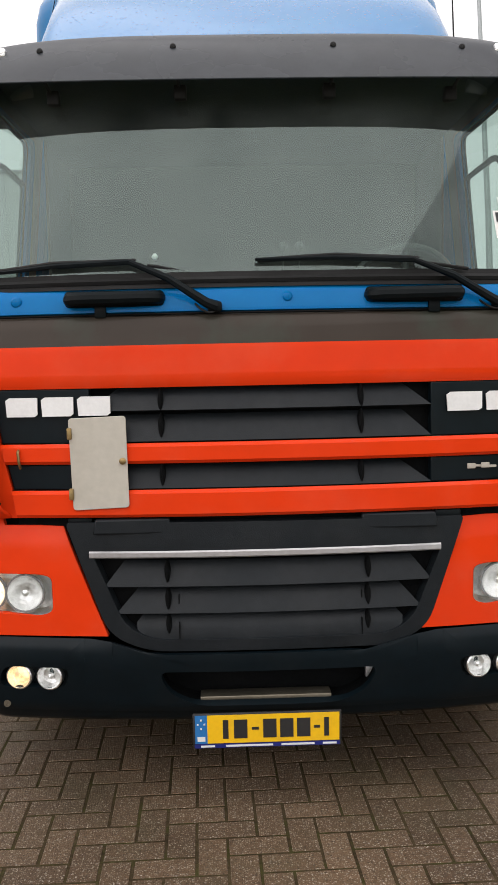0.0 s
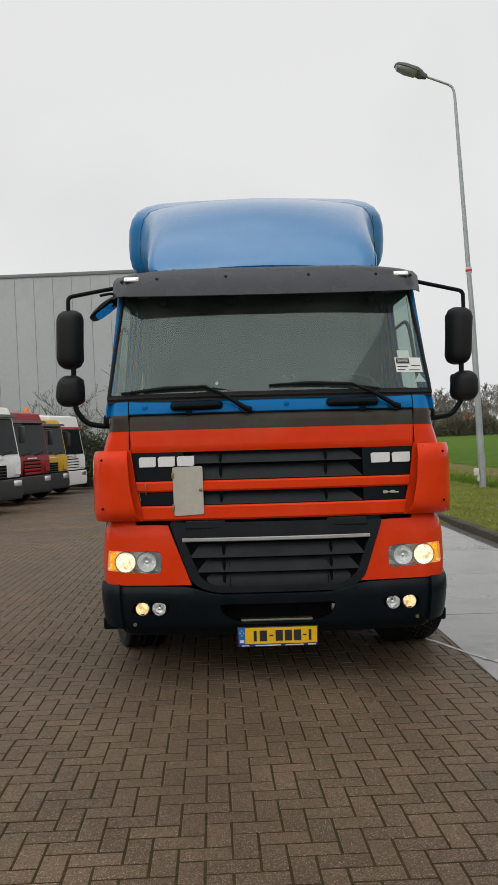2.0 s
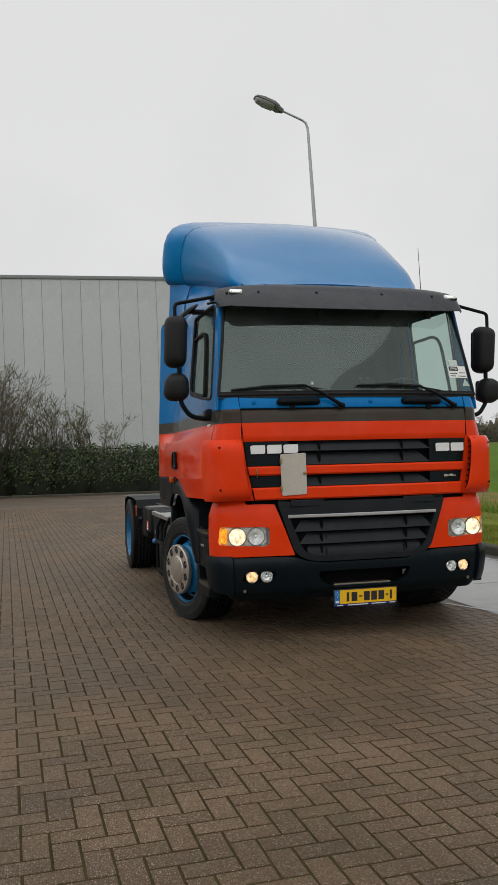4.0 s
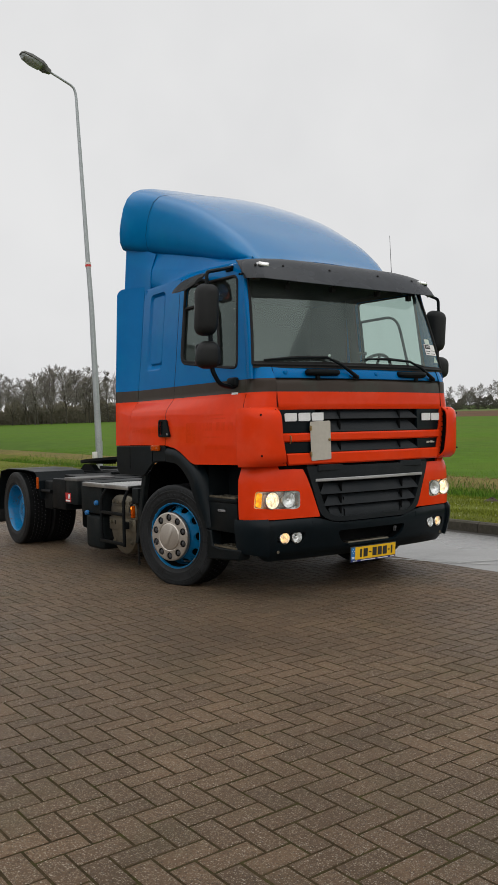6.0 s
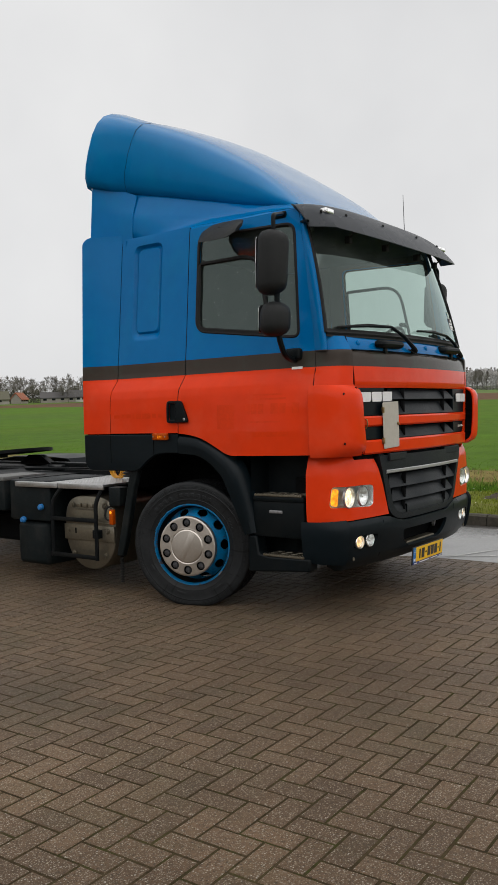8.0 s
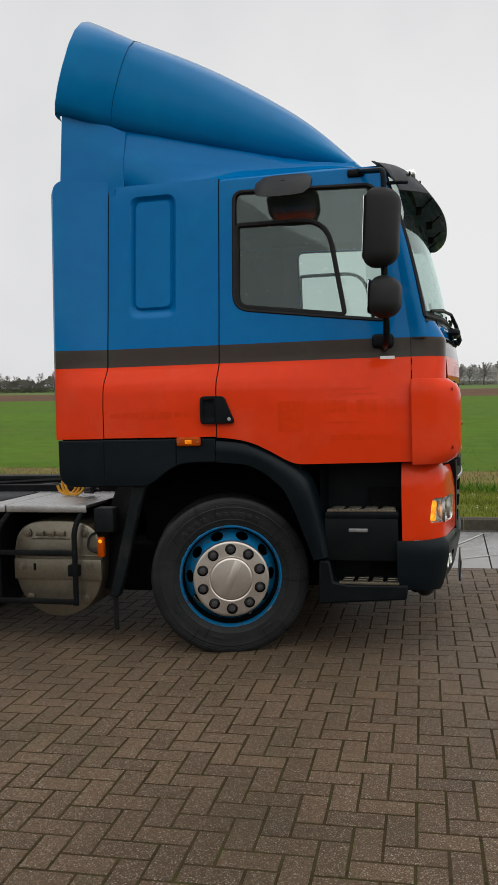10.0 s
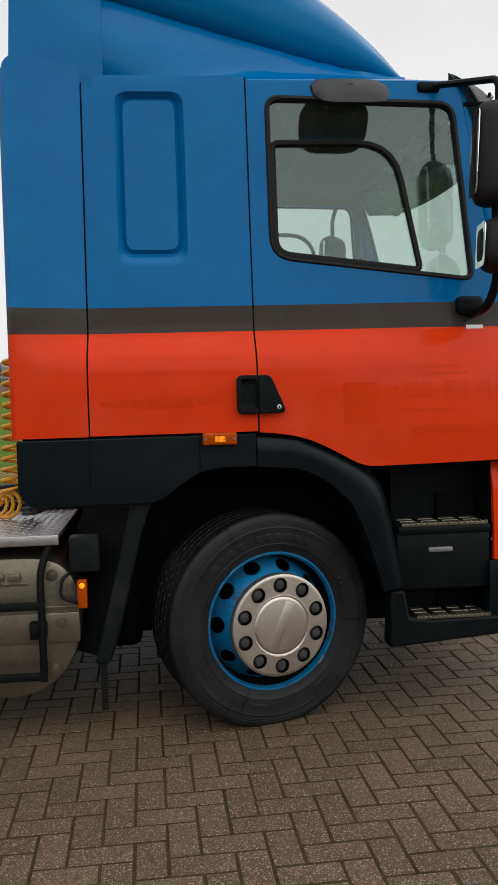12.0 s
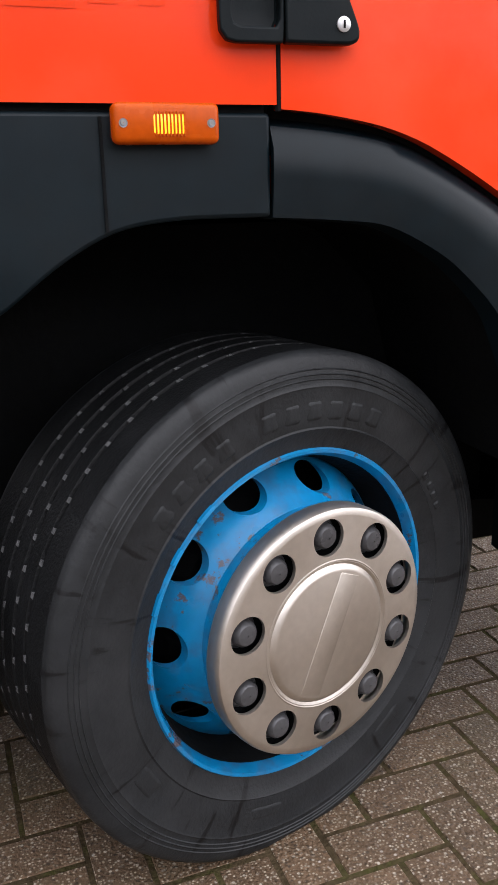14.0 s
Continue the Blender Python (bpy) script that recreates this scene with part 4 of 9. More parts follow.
def band(z0, z1, proud, name, material, parent, rows=6, rnd=0.012, label="", inset=0.0):
    """A strip of the front from z0 to z1 across the whole lid, with rolled edges."""
    bm = B()
    prof = []
    for k in range(rows + 1):
        f = k / rows
        edge = min(f, 1 - f) * (z1 - z0)
        prof.append((z0 + (z1 - z0) * f, -proud + max(0, rnd - edge) ** 2 / max(rnd, 1e-6)))
    sheet(bm, [[(front_half(z) * (1 - inset) * i / 20, front_y(front_half(z) * i / 20, z) + o, z) for i in range(-20, 21)] for z, o in prof])
    solid(bm, 0.03)
    return part(name, bm, material, parent, label)


# cowl under the windscreen, the lid with its bars and grille
bm = B()
sheet(bm, [[(0.963 * i / 24, front_y(0.963 * i / 24, z) + o, z) for i in range(-24, 25)] for z, o in ((1.812, 0.03), (1.818, 0.004), (1.83, 0.0), (1.87, 0.0), (1.895, 0.004), (1.915, 0.02), (1.925, 0.05))])
cowl = part("cowl_panel", bm, PAINT, lorry)
lid = band(1.557, 1.806, 0.004, "front_lid", PAINT, lorry, 10)
band(1.292, 1.364, 0.010, "lid_bar", PAINT, lid)
band(1.103, 1.200, 0.012, "lid_bar", PAINT, lid, 8)
# near-black sheets painted as the shade behind the slats
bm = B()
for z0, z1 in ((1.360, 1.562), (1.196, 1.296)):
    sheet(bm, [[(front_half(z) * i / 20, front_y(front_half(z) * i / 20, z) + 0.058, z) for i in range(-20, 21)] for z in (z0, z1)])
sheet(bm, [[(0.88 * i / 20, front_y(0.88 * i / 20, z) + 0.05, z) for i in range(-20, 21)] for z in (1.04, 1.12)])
part("grille_shade", bm, DARK, lid)
for s in (-1, 1):
    for z0, z1, xa, xb in ((1.366, 1.555, 0.60, 0.60), (1.202, 1.290, 0.60, 0.56)):
        bm = B()
        cols = []
        for k in range(7):
            f = k / 6
            cols.append([(s * (xa + (front_half(z) - 0.003 - xa) * f), front_y(0.6 + 0.34 * f, z) + 0.008, z) for z in [z0 + (z1 - z0) * j / 4 for j in range(5)]])
        sheet(bm, cols)
        solid(bm, 0.03)
        part("badge_panel", bm, BUMPER_BLACK, lid, "dark plastic badge panel", bevel=0.003)


def slat(parent, z0, z1, xa, xb, y_back=0.046, y_front=0.0, name="grille_slat", cx=0.0):
    """A leaning blade with spear ends: its upper edge reaches xa and lies deep, its lower edge reaches xb and stands proud."""
    bm = B()
    rows = []
    for f in (0, 0.25, 0.5, 0.75, 1.0):
        z = z1 + (z0 - z1) * f
        w = xa + (xb - xa) * f
        rows.append([(cx + w * i / 24, front_y(w * i / 24, z) + y_back + (y_front - y_back) * f ** 0.8, z) for i in range(-24, 25)])
    rows.append([(x, y + 0.012, z - 0.004) for x, y, z in rows[-1]])
    rows.append([(x, y + 0.045, z + 0.004) for x, y, z in rows[-2]])
    sheet(bm, rows)
    return part(name, bm, GRILLE_GREY, parent)


def fin(parent, x, z0, z1):
    bm = B()
    rows = []
    for k in range(9):
        f = k / 8
        z, w = z0 + (z1 - z0) * f, 0.0125 * math.sin(math.pi * min(1, 0.08 + f * 0.92)) ** 0.7
        yy = front_y(x, z)
        rows.append([(x - w, yy + 0.03, z), (x - w * 0.7, yy + 0.004, z), (x, yy - 0.004, z), (x + w * 0.7, yy + 0.004, z), (x + w, yy + 0.03, z)])
    sheet(bm, rows)
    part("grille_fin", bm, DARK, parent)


slat(lid, 1.478, 1.556, 0.50, 0.60)
slat(lid, 1.370, 1.462, 0.50, 0.60)
slat(lid, 1.205, 1.285, 0.49, 0.60)
for s in (-1, 1):
    fin(lid, s * 0.35, 1.475, 1.555)
    fin(lid, s * 0.35, 1.385, 1.470)
    fin(lid, s * 0.35, 1.215, 1.292)


# badges as plain white shapes
def badge(x0, x1, z0, z1, cuts, name="badge_shape"):
    """A flat raised letter-like block between x0 and x1; cuts are outlines of (fraction across, fraction up)."""
    bm = B()
    pts = [(x0 + (x1 - x0) * a, z0 + (z1 - z0) * b) for a, b in cuts]
    v = [bm.verts.new((x, front_y(x, z) - 0.006, z)) for x, z in pts]
    bm.faces.new(v)
    bmesh.ops.triangulate(bm, faces=bm.faces)
    solid(bm, 0.006)
    part(name, bm, LETTER, lid, "raised white badge shape", 0)


for x0, x1, z0 in ((-0.896, -0.782, 1.461), (-0.768, -0.654, 1.462), (-0.640, -0.524, 1.463), (0.655, 0.785, 1.452), (0.800, 0.925, 1.452)):
    badge(x0, x1, z0, z0 + 0.067, [(0.03, 0), (0.90, 0), (1, 0.12), (1, 1), (0.12, 1), (0, 0.86)])
bm = B()
for x0, x1, z0, z1 in ((0.735, 0.765, 1.243, 1.262), (0.762, 0.785, 1.249, 1.257), (0.785, 0.815, 1.245, 1.264), (0.812, 0.84, 1.246, 1.255)):
    box(bm, x0, x1, front_y(0.78) + 0.001, front_y(0.78) + 0.008, z0, z1, 0.002)
part("worn_emblem", bm, HATCH, lid, "worn grey emblem remains")

# cream hatch on hinges over the grille
bm = B()
v = [bm.verts.new((x, front_y(x) - 0.022, z)) for x, z in round_poly([(-0.672, 1.455), (-0.470, 1.462), (-0.466, 1.142), (-0.664, 1.132)], 0.014)]
bm.faces.new(v)
solid(bm, 0.004)
hatch = part("hatch_plate", bm, HATCH, lid, "cream metal flap with rusty hinges", bevel=0.002)
for z in (1.402, 1.190):
    bm = B()
    box(bm, -0.676, -0.660, front_y(-0.66) - 0.030, front_y(-0.66) - 0.012, z - 0.020, z + 0.020, 0.003)
    part("hinge", bm, BRASS, hatch, "rusty hinge")
bm = B()
lathe(bm, [(0.012, 0), (0.012, 0.006), (0.006, 0.010), (0.0005, 0.010)], 12, Matrix.Translation((-0.484, front_y(-0.484) - 0.024, 1.305)) @ Matrix.Rotation(radians(-90), 4, "Z"))
part("hatch_lock", bm, BRASS, hatch)
bm = B()
tube(bm, bend([(-0.855, front_y(0.85) - 0.004, 1.345), (-0.855, front_y(0.85) - 0.022, 1.34), (-0.852, front_y(0.85) - 0.022, 1.30), (-0.852, front_y(0.85) - 0.006, 1.28)], 0.01), 0.005, 6)
part("lid_hook", bm, BRASS, lid, "small brass hook")

# lower grille in its frame
LG = round_poly([(-0.70, 1.086), (0.72, 1.078), (0.590, 0.672), (0.46, 0.612), (-0.42, 0.612), (-0.560, 0.672)], [0.02, 0.02, 0.10, 0.10, 0.10, 0.10])
LGI = round_poly([(-0.605, 0.966), (0.632, 0.960), (0.535, 0.706), (0.445, 0.655), (-0.405, 0.655), (-0.500, 0.706)], [0.01, 0.01, 0.08, 0.08, 0.08, 0.08])
bm = B()
patch(bm, lambda x, z: (x, front_y(x, z) - 0.004, z), LG, LGI, 4)
solid(bm, 0.05)
lower = part("lower_grille", bm, GRILLE_GREY, lorry, "dark grey plastic lower grille", bevel=0.006)
# same painted shade behind the lower slats
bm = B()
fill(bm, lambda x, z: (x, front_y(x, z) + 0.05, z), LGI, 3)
part("grille_shade", bm, DARK, lower)
bm = B()
sheet(bm, [[(0.625 * i / 20 + 0.008, front_y(0.625 * i / 20, z) - 0.012 + o, z) for i in range(-20, 21)] for z, o in ((0.957, 0.006), (0.962, 0), (0.978, 0), (0.983, 0.006))])
solid(bm, 0.01)
part("silver_strip", bm, SILVER, lower, "matt silver trim strip")
slat(lower, 0.851, 0.938, 0.515, 0.586, cx=0.016)
slat(lower, 0.752, 0.838, 0.470, 0.548, cx=0.018)
for s in (-1, 1):
    for z0, z1 in ((0.868, 0.945), (0.768, 0.842), (0.678, 0.742)):
        fin(lower, 0.014 + s * 0.358, z0, z1)
bm = B()
sheet(bm, [[(0.020 + w * i / 20, front_y(w * i / 20, z) + o, z) for i in range(-20, 21)] for z, o, w in ((0.742, 0.040, 0.455), (0.715, 0.020, 0.480), (0.690, 0.008, 0.478), (0.655, 0.004, 0.44))])
solid(bm, 0.01)
part("grille_slat", bm, GRILLE_GREY, lower)
for x in (-0.306, 0.350):
    for z0, z1, o in ((0.655, 0.715, 0.002), (0.756, 0.815, 0.010)):
        bm = B()
        box(bm, x - 0.0018, x + 0.0018, front_y(x, 0.7) + o, front_y(x, 0.7) + o + 0.03, z0, z1)
        part("grille_seam", bm, DARK, lower, "", 0)
# pivot blocks at the grille's upper corners
for x0, x1 in ((-0.690, -0.605), (0.615, 0.708)):
    bm = B()
    box(bm, x0, x1, front_y(x0) + 0.006, front_y(x0) + 0.05, 1.070, 1.100, 0.006)
    part("grille_pivot", bm, BLACK_PLASTIC, lower)
for x0, x1 in ((-0.60, -0.32), (0.34, 0.62)):
    xm = (x0 + x1) / 2
    bm = B()
    prism(bm, [(x0, 1.045), (x1, 1.045), (x1 - 0.01, 1.098), (x0 + 0.01, 1.098)], front_y(xm) - 0.012, front_y(xm) + 0.02, "y")
    part("grille_tab", bm, GRILLE_GREY, lower, bevel=0.006)


# ---- lamps and bumper ----
def wrap(s, u, z, xm, y0, yend=3.42, off=0.0):
    """Plan curve of the lower front: u runs along x to 0.95, then round the corner to the flank at u = 1.45."""
    if u <= 0.95:
        return (s * u, y0 + 0.085 * u * u - off, z)
    q = (u - 0.95) / 0.5
    p0, p1, p2 = Vector((0.95, y0 + 0.077)), Vector((xm - 0.005, y0 + 0.105)), Vector((xm, yend))
    p = p0 * (1 - q) ** 2 + p1 * 2 * q * (1 - q) + p2 * q * q
    d = ((p1 - p0) * (1 - q) + (p2 - p1) * q).normalized()
    return (s * (p.x + d.y * off), p.y - d.x * off, z)


def house(s, u, z, off=0.0):
    k = max(0, z - 1.0) / 0.09
    xm = lerp(z, [0.66, 0.80, 0.98, 1.04, 1.10, 1.15], [1.182, 1.186, 1.180, 1.172, 1.140, 1.130])
    return wrap(s, u, z, xm, lerp(z, [0.66, 0.9, 1.02, 1.06, 1.15], [3.078, 3.070, 3.076, 3.092, 3.125]), 3.40, off)


LAMP = round_poly([(0.760, 0.885), (0.80, 0.896), (1.215, 0.902), (1.238, 0.765), (0.80, 0.746), (0.760, 0.760)], [0.03, 0.03, 0.03, 0.03, 0.03, 0.03])
for s in (-1, 1):
    bm = B()
    patch(bm, lambda u, z: house(s, u, z), [(0.712, 1.068), (0.80, 1.072), (0.93, 1.072), (0.945, 1.12), (1.05, 1.125), (1.45, 1.125), (1.45, 0.668), (0.562, 0.668)], LAMP, 6, 40)
    solid(bm, 0.025)
    hs = part("headlamp_housing", bm, PAINT, lorry, bevel=0.006)
    bm = B()
    o = [house(s, u, z, 0.0) for u, z in LAMP]
    i = [house(s, 1.0 + (u - 1.0) * 0.94, 0.825 + (z - 0.825) * 0.86, -0.05) for u, z in LAMP]
    sheet(bm, [o, i], True)
    bm.faces.new([bm.verts.new(p) for p in i])
    head = part("headlamp", bm, REFLECTOR, lorry, "clear-lens headlamp, dipped beam lit")
    for u, r, lit in ((1.02, 0.066, True), (0.862, 0.063, False)):
        bm = B()
        c = Vector(house(s, u, 0.824, -0.012))
        m = Matrix.Translation(c) @ Matrix.Rotation(radians(-90), 4, "Z")
        lathe(bm, [(r, 0.006), (r * 0.97, 0.0), (r * 0.8, -0.02), (r * 0.45, -0.036), (0.001, -0.04)], 28, m)
        bowl = part("reflector_bowl", bm, REFLECTOR, head)
        bm = B()
        lathe(bm, [(r * 1.02, 0.001), (r * 1.04, 0.009), (r * 1.10, 0.009), (r * 1.13, -0.006)], 32, m)
        part("bezel", bm, BEZEL, bowl, "dark bezel ring")
        bm = B()
        lathe(bm, [(0.001, 0.004), (0.030 if lit else 0.012, 0.0), (0.057 if lit else 0.014, -0.010), (0.057 if lit else 0.010, -0.014)], 20, m)
        part("bulb", bm, LAMP_LIT if lit else REFLECTOR, bowl, "glowing bulb" if lit else "")
    bm = B()
    fill(bm, lambda u, z: house(s, u, z, -0.016), round_poly([(1.135, 0.885), (1.205, 0.888), (1.222, 0.778), (1.145, 0.768)], 0.02), 2)
    solid(bm, 0.01)
    part("indicator", bm, AMBER_LIT, head, "lit amber indicator")
    bm = B()
    fill(bm, lambda u, z: house(s, u, z, -0.002), LAMP, 4)
    g = part("lamp_cover", bm, LENS, head)
    g.visible_shadow = False
    # near-black sheet between lid and housing, painted as the step's shade
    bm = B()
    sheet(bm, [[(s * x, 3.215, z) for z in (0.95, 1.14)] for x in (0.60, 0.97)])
    part("gap_shade", bm, DARK, lorry)


def bump(s, u, z, off=0.0):
    xm = lerp(z, [0.36, 0.45, 0.58, 0.64, 0.67], [1.142, 1.170, 1.184, 1.183, 1.176])
    y0 = lerp(z, [0.355, 0.40, 0.50, 0.58, 0.63, 0.655, 0.67], [3.135, 3.105, 3.080, 3.066, 3.066, 3.075, 3.095])
    return wrap(s, u, z, xm, y0, 3.43, off)


def bump_top(u):
    return lerp(abs(u), [0, 0.36, 0.46, 0.54, 0.62, 0.9, 1.45], [0.604, 0.604, 0.618, 0.648, 0.659, 0.663, 0.665])


def bump_low(u):
    return lerp(abs(u), [0, 0.40, 0.5, 0.95, 1.1, 1.45], [0.372, 0.372, 0.375, 0.372, 0.385, 0.40])


bm = B()
INTAKE = round_poly([(-0.385, 0.537), (0.405, 0.537), (0.372, 0.452), (0.27, 0.398), (-0.25, 0.398), (-0.352, 0.452)], [0.035, 0.035, 0.08, 0.08, 0.08, 0.08])


def centre(u, z):
    return bump(1 if u >= 0 else -1, abs(u), z)


patch(bm, centre, [(-0.55, 0.6494), (-0.46, 0.618), (-0.36, 0.604), (0.36, 0.604), (0.46, 0.618), (0.55, 0.6494), (0.55, 0.374), (-0.55, 0.374)], INTAKE, 4, 40)
FOG = {}
for s in (-1, 1):
    FOG[s] = round_poly([(0.705, 0.552), (0.955, 0.556), (0.985, 0.475), (0.725, 0.470)], 0.038)
    patch(bm, lambda u, z: bump(s, u, z), [(0.65, 0.6596), (1.06, 0.6636), (1.06, 0.377), (0.65, 0.3735)], FOG[s], 5, 40)
    for us in ([0.55 + 0.10 * k / 4 for k in range(5)], [1.06 + 0.39 * k / 12 for k in range(13)]):
        sheet(bm, [[bump(s, u, bump_low(u) + (bump_top(u) - bump_low(u)) * k / 10) for k in range(11)] for u in us])
solid(bm, 0.025)
bumper = part("bumper", bm, BUMPER_BLACK, lorry, "dark weathered plastic bumper", bevel=0.004)
# near-black well, its colour standing for the shade inside the intake
bm = B()
fill(bm, lambda u, z: (u, 3.24, z), [(x * 1.05, z) for x, z in INTAKE], 2)
o = [centre(u, z) for u, z in INTAKE]
sheet(bm, [o, [(x * 1.05, 3.24, z) for x, y, z in o]], True)
tk = part("intake_well", bm, DARK, bumper)
bm = B()
box(bm, -0.24, 0.24, 3.13, 3.20, 0.405, 0.425, 0.004)
part("tow_plate", bm, TANK_METAL, bumper, "rusty metal step plate")
# bright block added for daylight that shows through the intake
bm = B()
box(bm, 0.375, 0.435, 3.185, 3.21, 0.458, 0.505, 0.004)
part("intake_daylight", bm, SILVER, bumper)
bm = B()
tube(bm, [(-1.0, 3.34, 0.365), (-0.3, 3.30, 0.36), (0.3, 3.30, 0.36), (1.0, 3.34, 0.365)], 0.03, 8)
part("bumper_underrun", bm, DARK, bumper)
bm = B()
sheet(bm, [[bump(1 if u >= 0 else -1, abs(u), z + 0.06 * max(0, (abs(u) - 1.0) / 0.25) ** 2, off) for u in [1.25 * k / 60 for k in range(-60, 61)]] for z, off in ((0.395, -0.014), (0.36, -0.016), (0.335, -0.024), (0.318, -0.042), (0.312, -0.075))])
solid(bm, 0.01)
part("bumper_valance", bm, BUMPER_BLACK, bumper, "scuffed dark lower lip", bevel=0.003)
for s in (-1, 1):
    bm = B()
    o = [bump(s, u, z) for u, z in FOG[s]]
    i = [bump(s, 0.845 + (u - 0.845) * 0.9, 0.513 + (z - 0.513) * 0.85, -0.035) for u, z in FOG[s]]
    sheet(bm, [o, i], True)
    bm.faces.new([bm.verts.new(p) for p in i])
    part("fog_lamp_well", bm, BLACK_PLASTIC, bumper)
    for u, lit in ((0.900, True), (0.786, False)):
        c = Vector(bump(s, u, 0.512, -0.012))
        m = Matrix.Translation(c) @ Matrix.Rotation(radians(-90 + s * 8), 4, "Z")
        bm = B()
        lathe(bm, [(0.047, -0.03), (0.048, 0.004), (0.043, 0.008), (0.041, 0.0), (0.03, -0.018), (0.001, -0.025)], 28, m)
        fl = part("fog_lamp", bm, REFLECTOR, bumper, "round chrome fog lamp")
        bm = B()
        lathe(bm, [(0.001, 0.002), (0.020 if lit else 0.010, -0.002), (0.034 if lit else 0.012, -0.013)], 20, m)
        part("bulb", bm, FOG_LIT if lit else REFLECTOR, fl, "glowing bulb" if lit else "")
        bm = B()
        lathe(bm, [(0.042, 0.003), (0.022, 0.010), (0.001, 0.012)], 24, m)
        g = part("lamp_cover", bm, LENS, fl)
        g.visible_shadow = False
    bm = B()
    lathe(bm, [(0.013, 0), (0.013, 0.004), (0.006, 0.004), (0.005, 0.001), (0.0005, 0.001)], 14, Matrix.Translation(bump(s, 0.955, 0.402, 0.001)) @ Matrix.Rotation(radians(-90), 4, "Z"))
    part("bumper_plug", bm, TANK_METAL, bumper)
    # seam lines on the bumper
    bm = B()
    tube(bm, [bump(s, 1.30, 0.40 + 0.28 * k / 10, 0.0) for k in range(11)], 0.003, 5)
    part("bumper_seam", bm, DARK, bumper)

# number plate, its signs as plain bars
plate_m = Matrix.Translation((0, 3.075, 0.318)) @ Matrix.Rotation(radians(5), 4, "X")


def on_plate(bm, x0, x1, z0, z1, y, depth=0.002, r=0.0):
    box(bm, x0, x1, y - depth, y, z0, z1, r, 2, plate_m)


bm = B()
on_plate(bm, -0.268, 0.268, -0.066, 0.068, 0.008, 0.010, 0.004)
plate = part("number_plate", bm, PLATE_BLACK, lorry, "yellow number plate in a dark holder")
bm = B()
on_plate(bm, -0.216, 0.260, -0.046, 0.062, -0.002)
part("yellow_field", bm, PLATE_YELLOW, plate)
bm = B()
on_plate(bm, -0.260, -0.216, -0.046, 0.062, -0.002)
part("blue_field", bm, PLATE_BLUE, plate)
bm = B()
on_plate(bm, -0.262, 0.262, -0.064, -0.048, -0.002)
part("dealer_strip", bm, NAVY, plate)
for x0, x1 in ((-0.160, -0.140), (-0.120, -0.072), (-0.056, -0.030), (-0.015, 0.033), (0.046, 0.094), (0.107, 0.155), (0.168, 0.190), (0.205, 0.222)):
    bm = B()
    on_plate(bm, x0, x1, -0.028 if x1 - x0 > 0.03 or x1 - x0 < 0.021 else 0.004, 0.044 if x1 - x0 > 0.03 or x1 - x0 < 0.021 else 0.014, -0.004)
    part("plate_bar", bm, PLATE_BLACK, plate)
for x0, x1 in ((-0.24, -0.19), (-0.15, 0.02), (0.05, 0.17), (0.20, 0.25)):
    bm = B()
    on_plate(bm, x0, x1, -0.060, -0.053, -0.0035)
    part("strip_bar", bm, LETTER, plate)
for x, z in ((-0.238, 0.045), (-0.238, 0.012), (-0.250, 0.029), (-0.226, 0.029), (-0.238, -0.028)):
    bm = B()
    on_plate(bm, x - (0.003 if z > -0.02 else 0.014), x + (0.003 if z > -0.02 else 0.014), z - 0.003 - (0.006 if z < -0.02 else 0), z + 0.003 + (0.006 if z < -0.02 else 0), -0.0035)
    part("blue_field_mark", bm, LETTER, plate)

# grab handles on the cowl, wipers, washer jet
for x in (-0.50, 0.545):
    bm = B()
    yy = front_y(x, 1.86) - 0.03
    tube(bm, bend([(x - 0.155, yy + 0.035, 1.862), (x - 0.150, yy - 0.006, 1.862), (x - 0.12, yy - 0.012, 1.864), (x + 0.12, yy - 0.012, 1.866), (x + 0.150, yy - 0.006, 1.866), (x + 0.155, yy + 0.035, 1.866)], 0.03), 0.024, 10)
    box(bm, x - 0.172, x + 0.172, yy + 0.004, yy + 0.030, 1.836, 1.892, 0.014, 3)
    gh = part("grab_handle", bm, BLACK_PLASTIC, lorry, "black plastic grab handle")
    for k in (-0.11, 0.0 if x < 0 else 0.04, 0.115):
        bm = B()
        lathe(bm, [(0.010, 0.0), (0.010, 0.008), (0.0005, 0.006)], 10, Matrix.Translation((x + k, yy + 0.003, 1.864)) @ Matrix.Rotation(radians(-90), 4, "Z"))
        part("handle_bolt", bm, DARK, gh)
    bm = B()
    box(bm, x - 0.07 if x < 0 else x + 0.05, x - 0.03 if x < 0 else x + 0.09, yy + 0.01, yy + 0.04, 1.800, 1.85, 0.004)
    part("handle_stay", bm, BLACK_PLASTIC, gh)
